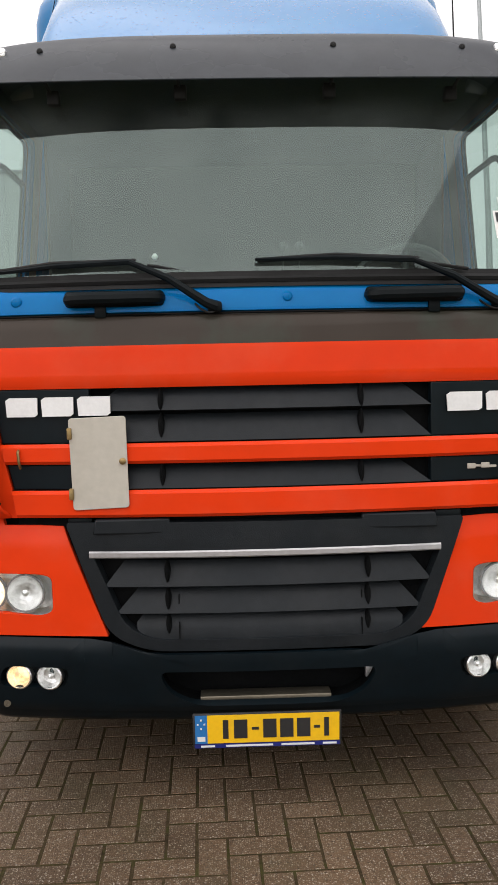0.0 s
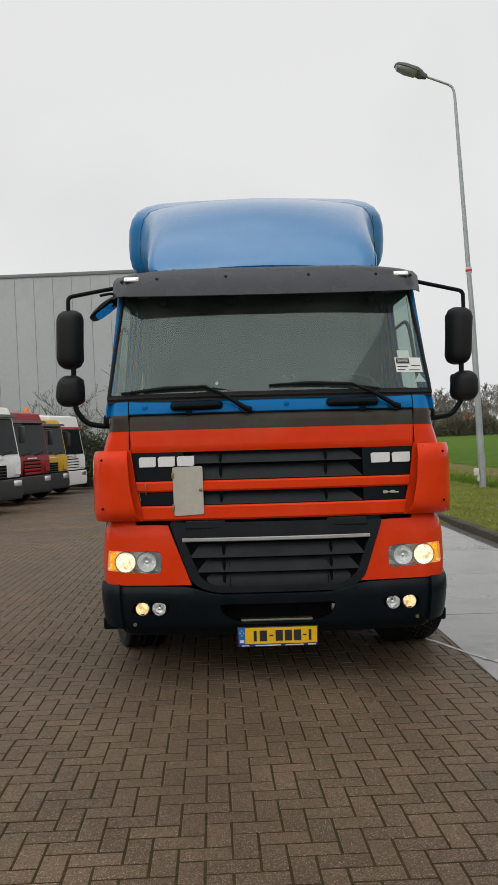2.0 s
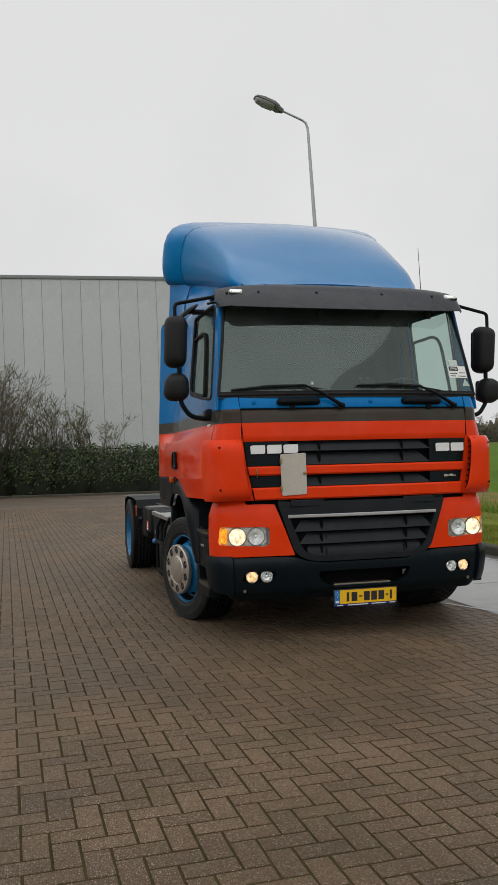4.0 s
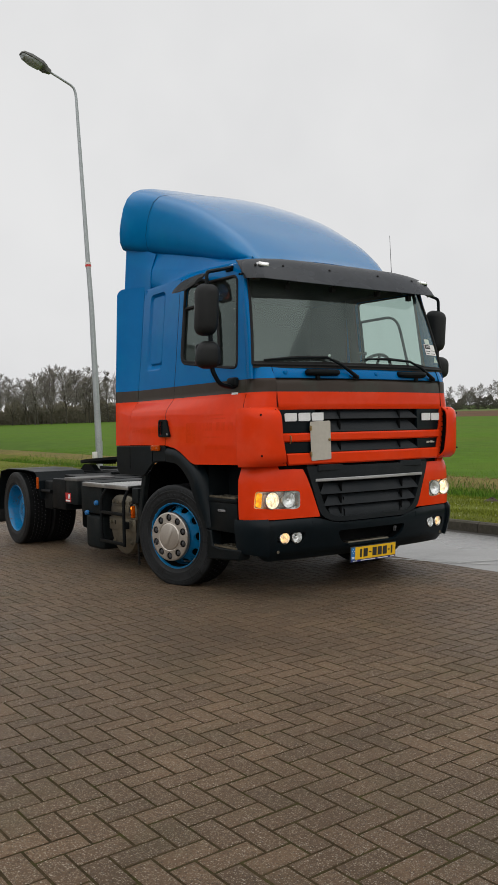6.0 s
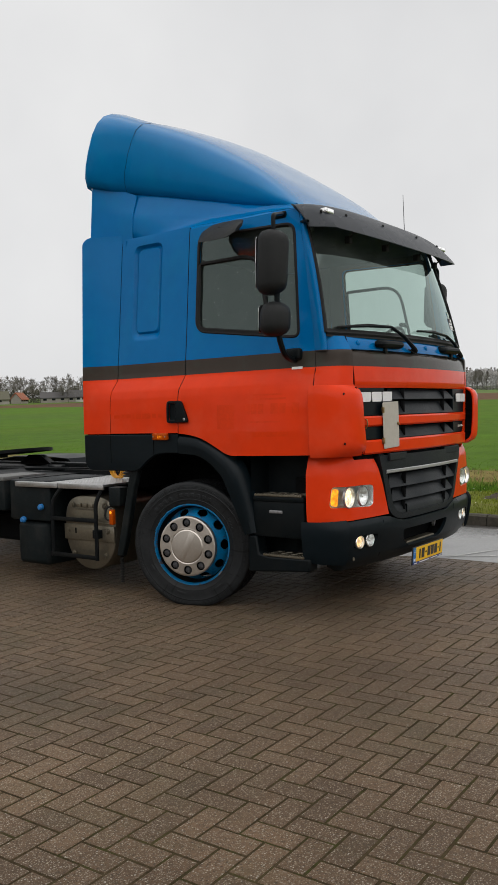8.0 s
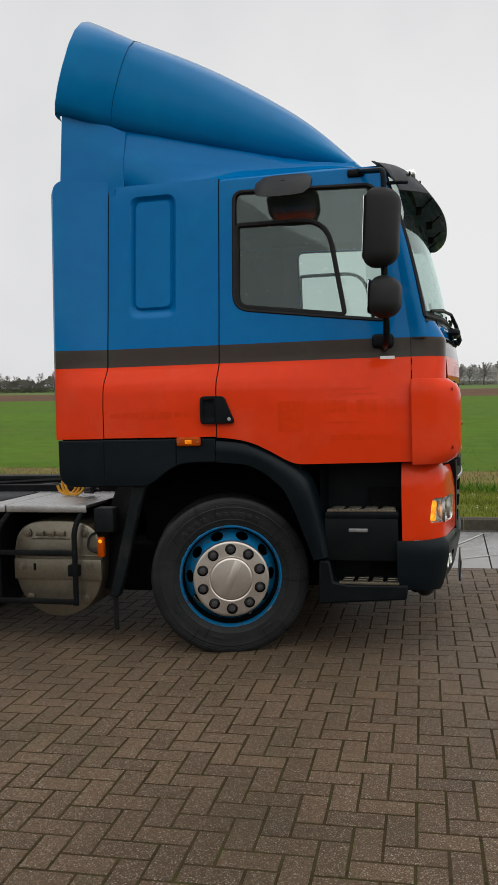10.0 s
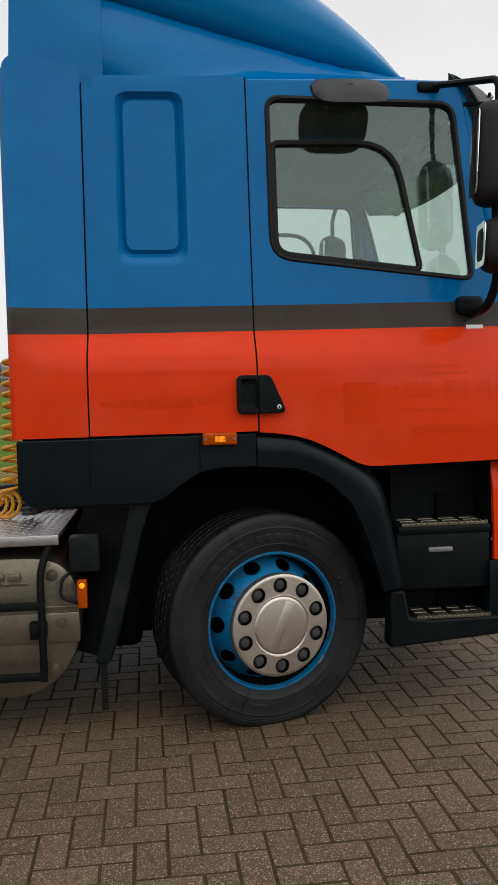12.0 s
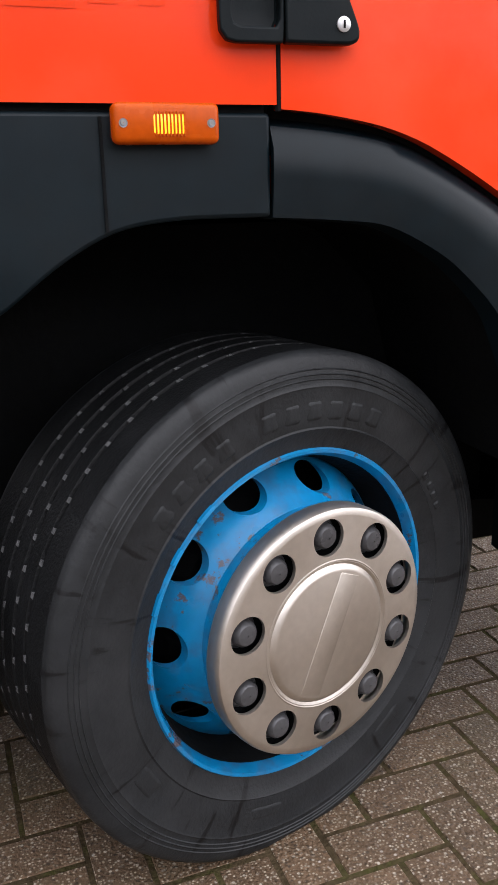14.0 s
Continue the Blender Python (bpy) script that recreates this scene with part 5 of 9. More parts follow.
for px, ex, ez, tx in ((-0.150, -0.445, 1.990, -0.985), (0.855, 0.545, 1.983, -0.01)):
    bm = B()
    p = Vector((px, front_y(px, 1.83) - 0.022, 1.830))
    e = Vector((ex, front_y(ex, 1.93) - 0.030, ez))
    tip = Vector((tx, screen(tx / 1.09, 0.06)[1] - 0.026, ez - (0.026 if px < 0 else -0.007)))
    tube(bm, [p, p + Vector((-0.03, -0.012, 0.012)), p * 0.45 + e * 0.55 + Vector((0, -0.012, 0.012)), e], [0.021, 0.017, 0.013, 0.010], 8)
    mid = Vector(((ex + tx) / 2, screen((ex + tx) / 2.18, 0.06)[1] - 0.030, (e.z + tip.z) / 2 + 0.006))
    tube(bm, [e, mid, tip], [0.010, 0.009, 0.006], 6)
    box(bm, px - 0.028, px + 0.022, p.y - 0.012, p.y + 0.03, 1.812, 1.848, 0.010, 2)
    wip = part("wiper", bm, BLACK_PLASTIC, lorry, "black windscreen wiper")
    bm = B()
    s0, s1 = e + Vector((0.02, 0.010, 0.004)), tip + Vector((-0.03, 0.010, 0.0))
    if px > 0:
        s1 = Vector((tx + 0.01, screen(tx / 1.09, 0.05)[1] - 0.01, ez + 0.006))
    tube(bm, [s0, mid + Vector((0, 0.008, 0.010)), s1], 0.0085, 6)
    part("wiper_blade", bm, RUBBER, wip)
    bm = B()
    tube(bm, bend([p + Vector((-0.07, 0.02, 0.012)), p + Vector((-0.055, -0.002, -0.006)), p + Vector((-0.02, -0.01, -0.024)), p + Vector((0.015, 0, -0.008))], 0.02), 0.004, 6)
    part("washer_hose", bm, RUBBER, wip)
    bm = B()
    tube(bm, [e + Vector((0.06, 0.03, -0.01)), e + Vector((0.20, 0.03, -0.032))], 0.006, 6)
    part("wiper_stay", bm, RUBBER, wip)
for x, w in ((-0.85, 0.02), (0.10, 0.018)):
    bm = B()
    lathe(bm, [(w, -0.004), (w, 0.004), (w * 0.7, 0.010), (0.001, 0.012)], 14, Matrix.Translation((x, front_y(x, 1.86), 1.862)) @ Matrix.Rotation(radians(-90), 4, "Z"))
    part("washer_jet", bm, PAINT, cowl)
bm = B()
for i, j in ((-0.963, -1), (0.963, 1)):
    tube(bm, [(i, front_y(0.96, 1.815 + 0.1 * k / 5) - 0.001, 1.812 + 0.1 * k / 5) for k in range(6)], 0.003, 5)
    tube(bm, [(i - j * 0.006, front_y(0.955, z) - 0.002, z) for z in (1.58, 1.65, 1.72, 1.80)], 0.004, 5)
tube(bm, [(0.96 * i / 20, front_y(0.96 * i / 20, 1.809) + 0.0, 1.809) for i in range(-20, 21)], 0.004, 5)
part("lid_gap", bm, DARK, lorry)

# paper in the windscreen, driver's side
def pane(u0, u1, v0, v1, off=0.006):
    return [[(x, y + off, z) for x, y, z in (screen(u0 + (u1 - u0) * i / 6, v0 + (v1 - v0) * j / 3) for i in range(7))] for j in range(4)]


bm = B()
sheet(bm, pane(0.80, 0.975, 0.165, 0.285, -0.003))
card = part("price_card", bm, PAPER, lorry, "white stock card behind the windscreen")
bm = B()
sheet(bm, pane(0.808, 0.897, 0.235, 0.278, -0.0045))
part("number_block", bm, PRINT, card)
for u0, u1, v0, v1 in ((0.81, 0.88, 0.205, 0.213), (0.81, 0.86, 0.18, 0.187), (0.885, 0.96, 0.18, 0.186), (0.905, 0.965, 0.215, 0.221)):
    bm = B()
    sheet(bm, pane(u0, u1, v0, v1, -0.0045))
    part("print_bar", bm, GRILLE_GREY, card)
tx = bpy.data.curves.new("card_number", "FONT")
tx.body, tx.size, tx.align_x, tx.align_y = "299950", 0.027, "CENTER", "CENTER"
tob = new("card_number_text", tx)
dg = bpy.context.evaluated_depsgraph_get()
tme = bpy.data.meshes.new_from_object(tob.evaluated_get(dg))
bpy.data.objects.remove(tob)
tme.materials.append(LETTER)
num = new("card_number", tme)
num.parent = card
c0, c1 = Vector(screen(0.815, 0.256)), Vector(screen(0.890, 0.256))
num.matrix_basis = Matrix.Translation((c0 + c1) / 2 + Vector((0.0, -0.0085, 0))) @ Matrix.Rotation(math.atan2(c1.y - c0.y, c1.x - c0.x), 4, "Z") @ Matrix.Rotation(radians(76), 4, "X")
bm = B()
sheet(bm, pane(0.825, 0.905, 0.288, 0.345, -0.003))
part("pale_ticket", bm, PAPER_GREEN, lorry, "pale green permit sticker")
bm = B()
v = [bm.verts.new((x, y + 0.004, z)) for x, y, z in (screen(0.91, 0.085), screen(0.985, 0.085), screen(0.95, 0.16))]
bm.faces.new(v)
part("triangle_ticket", bm, PAPER, lorry)
bm = B()
lathe(bm, [(0.001, -0.012), (0.012, -0.004), (0.012, 0.004), (0.001, 0.012)], 8, Matrix.Translation(Vector(screen(-0.33, 0.105)) + Vector((0, 0.03, 0))))
part("dash_trinket", bm, PAPER, lorry)

# sun visor over the windscreen
def visor(u, f):
    """u across from -1 to 1, f from the roof edge to the lip."""
    a = abs(u)
    x = u * lerp(f, [0, 0.5, 1], [1.045, 1.082, 1.080])
    yb, yl = 3.435 + 0.10 * a ** 4, 3.128 + 0.115 * a ** 2.4 + 0.14 * max(0, a - 0.93) / 0.07
    zb, zl = 2.852 - 0.032 * a ** 5, 2.604 + 0.028 * a ** 2.4 + 0.01 * max(0, a - 0.9) / 0.1
    y = yb + (yl - yb) * f
    z = zb + (zl - zb) * f ** 1.9
    return (x, y, z)


bm = B()
US = [-1 + 2 * i / 48 for i in range(49)]
sheet(bm, [[visor(u, j / 12) for u in US] for j in range(13)])
solid(bm, 0.006)
vis = part("sun_visor", bm, VISOR_GREY, lorry, "smoked dark plastic sun visor, dusty", bevel=0.002)
for s in (-1, 1):
    bm = B()
    sheet(bm, [[visor(s, j / 12) for j in range(13)], [(s * 1.055, lerp(j, [0, 12], [3.54, 3.40]), lerp(j, [0, 12], [2.82, 2.70])) for j in range(13)]])
    solid(bm, 0.006)
    part("visor_end", bm, VISOR_GREY, vis)
    p = Vector(visor(s * 0.865, 0.60))
    bm = B()
    box(bm, p.x - 0.052, p.x + 0.052, p.y - 0.022, p.y + 0.03, p.z - 0.014, p.z + 0.020, 0.008, 2)
    ml = part("marker_lamp", bm, REFLECTOR, vis, "small clear roof marker lamp")
    bm = B()
    box(bm, p.x - 0.03, p.x + 0.03, p.y - 0.025, p.y - 0.018, p.z - 0.004, p.z + 0.012, 0.003, 2)
    part("lit_lens", bm, LAMP_WHITE, ml, "lit white lens")
for u in (-0.93, -0.70, -0.26, 0.265, 0.70, 0.93):
    bm = B()
    lathe(bm, [(0.011, -0.002), (0.011, 0.005), (0.007, 0.009), (0.0005, 0.010)], 12, Matrix.Translation(visor(u, 0.62)) @ Matrix.Rotation(radians(-90), 4, "Z"))
    part("visor_bolt", bm, RUBBER, vis)
for u in (-0.62, -0.19, 0.19, 0.60):
    bm = B()
    lathe(bm, [(0.012, -0.002), (0.011, 0.006), (0.0005, 0.009)], 12, Matrix.Translation(visor(u, 0.03)) @ Matrix.Rotation(radians(90), 4, "Y"))
    part("visor_bolt", bm, RUBBER, vis)
for u in (-0.69, -0.25, 0.26, 0.69):
    bm = B()
    a, b = Vector(visor(u, 0.9)) + Vector((0, 0.012, 0)), Vector(screen(u * 1.02, 0.79)) + Vector((0, -0.05, 0))
    tube(bm, [a, (a + b) / 2 + Vector((0, 0, -0.004)), b], 0.006, 6)
    box(bm, b.x - 0.022, b.x + 0.022, b.y - 0.02, b.y + 0.02, b.z - 0.03, b.z + 0.02, 0.006)
    part("visor_bracket", bm, RUBBER, vis)
# mirrors
for s in (-1, 1):
    def at(x, y, z):
        # the driver's mirrors sit further back
        k = max(0, s) * min(1, max(0, (x - 1.1) / 0.25))
        return (s * (x + 0.035 * k), y + 0.125 * k, z)
    bm = B()
    tube(bm, bend([at(1.04, 3.62, 2.765), at(1.075, 3.60, 2.765), at(1.405, 3.45, 2.675), at(1.405, 3.45, 2.45)], 0.035), 0.015, 8)
    tube(bm, bend([at(1.385, 3.455, 2.5), at(1.375, 3.455, 1.95), at(1.37, 3.45, 1.88), at(1.30, 3.46, 1.775), at(1.17, 3.48, 1.755), at(1.13, 3.48, 1.76)], 0.07), 0.019, 8)
    arm = part("mirror_arm", bm, BLACK_PLASTIC, lorry, "black steel mirror arm")
    bm = B()
    box(bm, s * 1.10, s * 1.175, 3.43, 3.55, 1.755, 1.835, 0.02, 3)
    part("arm_foot", bm, BLACK_PLASTIC, arm)
    bm = B()
    box(bm, s * 1.02, s * 1.075, 3.58, 3.68, 2.74, 2.785, 0.012, 2)
    part("arm_foot", bm, BLACK_PLASTIC, arm)
    for x, y, z, w, d, h, nm, lb in ((1.370 if s > 0 else 1.402, 3.462, 2.352 if s > 0 else 2.375, 0.200, 0.185, 0.440, "main_mirror", "tall black-shelled mirror"), (1.398 if s > 0 else 1.405, 3.452, 1.985 if s > 0 else 2.010, 0.222, 0.165, 0.235, "wide_angle_mirror", "short black-shelled mirror")):
        bm = B()
        vs = box(bm, -w / 2, w / 2, -d / 2, d / 2, -h / 2, h / 2, 0.074, 6)
        for v in bm.verts:
            k = (v.co.y + d / 2) / d
            v.co.x *= 0.86 + 0.14 * k - 0.16 * max(0, -v.co.z / h) ** 2 * 2 - 0.10 * max(0, v.co.z / h) ** 2 * 2
            v.co.z *= 0.88 + 0.12 * k
            v.co.x += 0.006 * math.sin(v.co.z * 9)
            if nm == "wide_angle_mirror":
                v.co.x *= 1.0 - 0.25 * max(0, v.co.z / h + 0.1)
        rot = Matrix.Translation(at(x, y, z)) @ Matrix.Rotation(radians(8 * s), 4, "Z") @ Matrix.Rotation(radians(3), 4, "X")
        bmesh.ops.transform(bm, matrix=rot, verts=bm.verts)
        mr = part(nm, bm, MIRROR_SHELL, arm, lb)
        bm = B()
        pts = round_poly([(-w * 0.36, -h * 0.38), (w * 0.36, -h * 0.38), (w * 0.36, h * 0.38), (-w * 0.36, h * 0.38)], 0.03)
        bm.faces.new([bm.verts.new(rot @ Vector((a, d / 2 - 0.007, b))) for a, b in pts])
        bm.verts.ensure_lookup_table()
        solid(bm, 0.003)
        g = part("mirror_glass", bm, MIRROR_GLASS, arm)
# kerb mirror over the passenger door: a thin shell that slants down and outwards
bm = B()
rows = []
for k in range(11):
    y = 3.862 + (4.182 - 3.862) * k / 10
    e = max(0.02, 1 - ((k - 5) / 5.02) ** 4) ** 0.25
    ring = []
    for fx, fz in ((-1.0, 0.0), (-0.8, 0.55), (-0.4, 0.9), (0.0, 1.0), (0.4, 0.9), (0.8, 0.55), (1.0, 0.0), (0.8, -0.35), (0.0, -0.5), (-0.8, -0.35)):
        u = fx * 0.115 * e
        ring.append((-(1.225 + u), y, 2.686 - 0.72 * u + 0.034 * fz * (0.35 + 0.65 * e)))
    rows.append(ring)
sheet(bm, rows, True)
for row in (rows[0], rows[-1]):
    bm.faces.new([bm.verts.new(p) for p in row])
box(bm, -1.16, -1.04, 3.975, 4.065, 2.70, 2.735, 0.012, 3)
lathe(bm, [(0.040, 0.0), (0.040, 0.012), (0.030, 0.018), (0.001, 0.019)], 18, Matrix.Translation((-1.20, 4.02, 2.70)) @ Matrix.Rotation(radians(-90), 4, "Y"))
km = part("kerb_mirror", bm, MIRROR_SHELL, lorry, "black kerb mirror over the door")
bm = B()
fill(bm, lambda u, y: (-(1.225 + u), y, 2.686 - 0.72 * u - 0.019), [(0.070 * math.copysign(abs(math.cos(t)) ** 0.5, math.cos(t)), 4.022 + 0.135 * math.copysign(abs(math.sin(t)) ** 0.5, math.sin(t))) for t in (k * math.tau / 24 for k in range(24))], 1)
part("kerb_mirror_glass", bm, MIRROR_GLASS, km)
# small mirror at the front corner
bm = B()
tube(bm, bend([(-1.02, 3.50, 2.70), (-1.10, 3.38, 2.68), (-1.16, 3.34, 2.66)], 0.03), 0.010, 6)
part("corner_bracket", bm, BLACK_PLASTIC, lorry)

# roof fairing
FY = [3.58, 3.67, 3.78, 3.886, 4.05, 4.207, 4.468, 4.70, 4.97]
FT = [2.855, 2.917, 3.032, 3.133, 3.256, 3.358, 3.514, 3.630, 3.738]
FB = [2.840, 2.853, 2.870, 2.890, 2.926, 2.966, 3.040, 3.108, 3.190]


def fair_section(y, shear, w, zt, zb, pull=0.0):
    """Half outline from the crown to the lower edge, then mirrored."""
    h = zt - zb
    e = min(1, h * 2.2)
    pts = [(0, zt + 0.045 + pull), (w * 0.22, zt + 0.042 + pull * 0.9), (w * 0.45, zt + 0.034 + pull * 0.6), (w * 0.65, zt + 0.020 + pull * 0.2), (w * 0.82, zt - 0.002 * e), (w * 0.905, zt - 0.030 * e), (w * 0.955, zt - 0.085 * e), (w * 0.982, zt - 0.17 * e), (w * 0.998, zb + h * 0.50), (w * 0.998, zb + h * 0.27), (w * 0.978, zb + h * 0.12), (w * 0.945, zb + h * 0.02), (w * 0.905, zb - 0.004)]
    full = [(-x, z) for x, z in pts[:0:-1]] + pts
    return [(x, y - shear * (z - 3.35), z) for x, z in full]


bm = B()
rows = []
for k in range(33):
    y = 3.585 + (4.975 - 3.585) * k / 32
    t = (y - 3.585) / 1.39
    near = [y + d * min(0.14, y - 3.585, 4.975 - y) for d in (-1, -0.6, -0.25, 0, 0.25, 0.6, 1)]
    w = sum(lerp(q, [3.585, 3.65, 3.75, 3.9, 4.3, 4.7, 4.975], [0.71, 0.80, 0.855, 0.88, 0.915, 0.975, 1.055]) for q in near) / 7
    zt, zb = sum(lerp(q, FY, FT) for q in near) / 7 + 0.004, sum(lerp(q, FY, FB) for q in near) / 7
    sh = 0.30 * max(0, (y - 4.4) / 0.575)
    rows.append(fair_section(y, 0, w, zt, zb, 0.02 * min(1, t * 4) - 0.05 * math.exp(-((t - 0.28) / 0.2) ** 2)))
    if sh:
        rows[-1] = [(x, yy - sh * (z - zt), z) for x, yy, z in rows[-1]]
sheet(bm, rows)
solid(bm, 0.012)
fairing = part("roof_fairing", bm, WET_PAINT, lorry, "blue roof air fairing, wet on top", 50)
bm = B()
rows = []
for k in range(9):
    t = k / 8
    yt, zt, zb, w = 4.975 + (5.25 - 4.975) * t, 3.735 + (3.855 - 3.735) * t, 3.190 + (3.265 - 3.190) * t, 1.060 + (1.195 - 1.060) * math.sin(t * math.pi / 2)
    h = zt - zb
    half = [(0, zt + 0.03), (w * 0.25, zt + 0.029), (w * 0.5, zt + 0.024), (w * 0.74, zt + 0.010), (w * 0.85, zt - 0.015), (w * 0.92, zt - 0.055), (w * 0.965, zt - 0.12), (w * 0.99, zt - 0.21), (w, zb + h * 0.42), (w * 0.998, zb + h * 0.24), (w * 0.985, zb + h * 0.10), (w * 0.958, zb + h * 0.01), (w * 0.925, zb - 0.004)]
    plain = fair_section(0, 0, w, zt, zb, 0.02)
    full = [(-x, 0, z) for x, z in half[:0:-1]] + [(x, 0, z) for x, z in half]
    q = min(1, t * 2.2)
    q = q * q * (3 - 2 * q)
    sec = [(a[0] * (1 - q) + b[0] * q, 0, a[2] * (1 - q) + b[2] * q) for a, b in zip(plain, full)]
    rows.append([(x, yt - (0.30 + 0.02 * t) * (z - zt), z) for x, _, z in sec])
rows.insert(0, [(x * 0.985, y - 0.04, z - 0.014) for x, y, z in rows[0]])
rows.append([(x * 0.985, y + 0.012, z - 0.012) for x, y, z in rows[-1]])
rows.append([(x * 0.96, y - 0.01, z - 0.03) for x, y, z in rows[-2]])
sheet(bm, rows)
part("fairing_collar", bm, WET_PAINT, lorry, "", 50)
bm = B()
tube(bm, [(x * 1.001, y, z + 0.001) for x, y, z in [(x, 4.974 - 0.30 * (z - 3.739), z) for x, _, z in fair_section(0, 0, 1.060, 3.739, 3.190, 0.02)]], 0.0018, 5)
part("fairing_seam", bm, DARK, fairing)
# recessed base under the overhang
bm = B()
rows = []
for k in range(15):
    y = 3.66 + (5.12 - 3.66) * k / 14
    zt = lerp(y, FY + [5.5], FB + [3.3]) + 0.03
    w = lerp(y, [3.6, 3.9, 4.5, 5.1], [0.79, 0.885, 0.94, 1.03])
    lean = 0.925 - 0.02 * min(1, max(0, (y - 4.3) / 0.5))
    rows.append([(-1.012, y, 2.812), (-w * 1.015, y, 2.862), (-w, y, 2.875 + 0.13 * max(0, (y - 4.3)) / 0.8), (-w + 0.012, y, 2.90 + 0.13 * max(0, (y - 4.3)) / 0.8), (-w * lean, y, zt), (w * lean, y, zt), (w - 0.012, y, 2.90 + 0.13 * max(0, (y - 4.3)) / 0.8), (w, y, 2.875 + 0.13 * max(0, (y - 4.3)) / 0.8), (w * 1.015, y, 2.862), (1.012, y, 2.812)])
sheet(bm, rows)
base = part("fairing_base", bm, PAINT, lorry)
for s in (-1, 1):
    bm = B()
    rows = []
    for k in range(10):
        row = []
        for j in range(9):
            t = j / 8
            y = 5.05 + (5.43 - 0.02 * k / 9 - 5.05) * t
            z = 2.76 + (lerp(y, [5.05, 5.14, 5.43], [3.16, 3.20, 3.272]) - 2.76) * k / 9
            row.append((s * (lerp(z, [2.76, 2.86, 2.99, 3.02, 3.24], [1.042, 1.045, 1.034, 1.022, 0.945]) * (1 - t) ** 2 + 1.035 * (1 - (1 - t) ** 2) + 0.105 * (t ** 1.4) * (1 - 0.25 * k / 9)), y, z))
        rows.append(row)
    sheet(bm, rows)
    solid(bm, 0.012)
    part("fairing_side_wing", bm, PAINT, lorry, bevel=0.003)
# aerial
bm = B()
tube(bm, [(0.81, 3.60, 2.83), (0.815, 3.60, 2.87)], 0.012, 8)
tube(bm, [(0.815, 3.60, 2.86), (0.80, 3.60, 3.25)], [0.0035, 0.002], 6)
part("aerial", bm, RUBBER, lorry, "thin black whip aerial")

# ---- wheels ----
TY = [(0.292, -0.012), (0.300, 0.004), (0.318, 0.010), (0.335, 0.017), (0.338, 0.019), (0.341, 0.017), (0.375, 0.021), (0.405, 0.018), (0.409, 0.0195), (0.413, 0.0175), (0.4195, 0.0172), (0.4210, 0.0186), (0.4225, 0.0170), (0.4275, 0.0166), (0.4290, 0.0180), (0.4305, 0.0163), (0.4360, 0.0152), (0.4375, 0.0165), (0.4390, 0.0146), (0.446, 0.013), (0.456, 0.0095), (0.4625, 0.005), (0.4655, -0.001), (0.467, -0.010)]
GROOVES = (-0.072, -0.118, -0.164, -0.210)


def tread_profile():
    p = []
    for g in GROOVES:
        p += [(0.4675, g + 0.006), (0.466, g + 0.005), (0.451, g + 0.003), (0.451, g - 0.003), (0.466, g - 0.005), (0.4675, g - 0.006)]
    return p


def tyre(parent, m, mark=True):
    bm = B()
    back = [(r, -0.282 - u) for r, u in TY][::-1]
    lathe(bm, TY, 120, m, 0)
    lathe(bm, back, 96, m, 0)
    lathe(bm, [TY[-1]] + tread_profile() + [back[0]], 96, m, 1)
    # tie bars and sipes across the grooves
    for g in GROOVES:
        for k in range(58):
            a = (k + (0.5 if g in GROOVES[::2] else 0)) * math.tau / 58
            rot = m @ Matrix.Rotation(a, 4, "X") @ Matrix.Translation((g, 0, 0.455))
            box(bm, -0.0065, 0.0065, -0.0045, 0.0045, -0.004, 0.0118, m=rot, mi=2)
    for k in range(92):
        rot = m @ Matrix.Rotation(k * math.tau / 92, 4, "X") @ Matrix.Translation((-0.030, 0, 0.459))
        box(bm, -0.012, 0.012, -0.0022, 0.0022, -0.003, 0.0036, m=rot, mi=1)
    for v in bm.verts:
        v.co.z = max(v.co.z, 0.002)
    t = part("tyre", bm, [SIDEWALL if mark else TYRE_RUBBER, TREAD_RUBBER, TIE_BAR_GLINT], parent, "worn black truck tyre")
    if mark:
        # raised maker's marks as plain bars along the sidewall
        marks = [(62 + 7.2 * i, 67 + 7.2 * i, 0.356, 0.383) for i in range(6)] + [(112 + 7.2 * i, 117 + 7.2 * i, 0.356, 0.383) for i in range(4)]
        marks += [(20 + 4 * i, 22.6 + 4 * i, 0.352, 0.362) for i in range(4)]
        marks += [(205, 214, 0.356, 0.383), (250, 262, 0.360, 0.378), (300, 312, 0.360, 0.378)]
        for a0, a1, r0, r1 in marks:
            bm = B()
            rows = []
            for r, o in ((r0 - 0.003, 0.0185), (r0, 0.0208), (r0 + 0.004, 0.0213), (r1 - 0.004, 0.0215), (r1, 0.0212), (r1 + 0.003, 0.0188)):
                rows.append([m @ Vector((o + (0.0003 if k in (1, 4) else -0.002 if k in (0, 5) else 0), r * math.cos(radians(a)), r * math.sin(radians(a)))) for k, a in enumerate([a0 + (a1 - a0) * q / 5 for q in range(6)])])
            sheet(bm, rows)
            part("sidewall_bar", bm, SIDEWALL, t)
    return t


def sector(r0, r1, i, n, sub=6):
    """Outline of one sector of a ring, and its angle in the middle."""
    a0, a1 = (i - 0.5) * math.tau / n, (i + 0.5) * math.tau / n
    return [(r0 * math.cos(a0 + (a1 - a0) * k / sub), r0 * math.sin(a0 + (a1 - a0) * k / sub)) for k in range(sub + 1)] + [(r1 * math.cos(a1 - (a1 - a0) * k / sub), r1 * math.sin(a1 - (a1 - a0) * k / sub)) for k in range(sub + 1)]


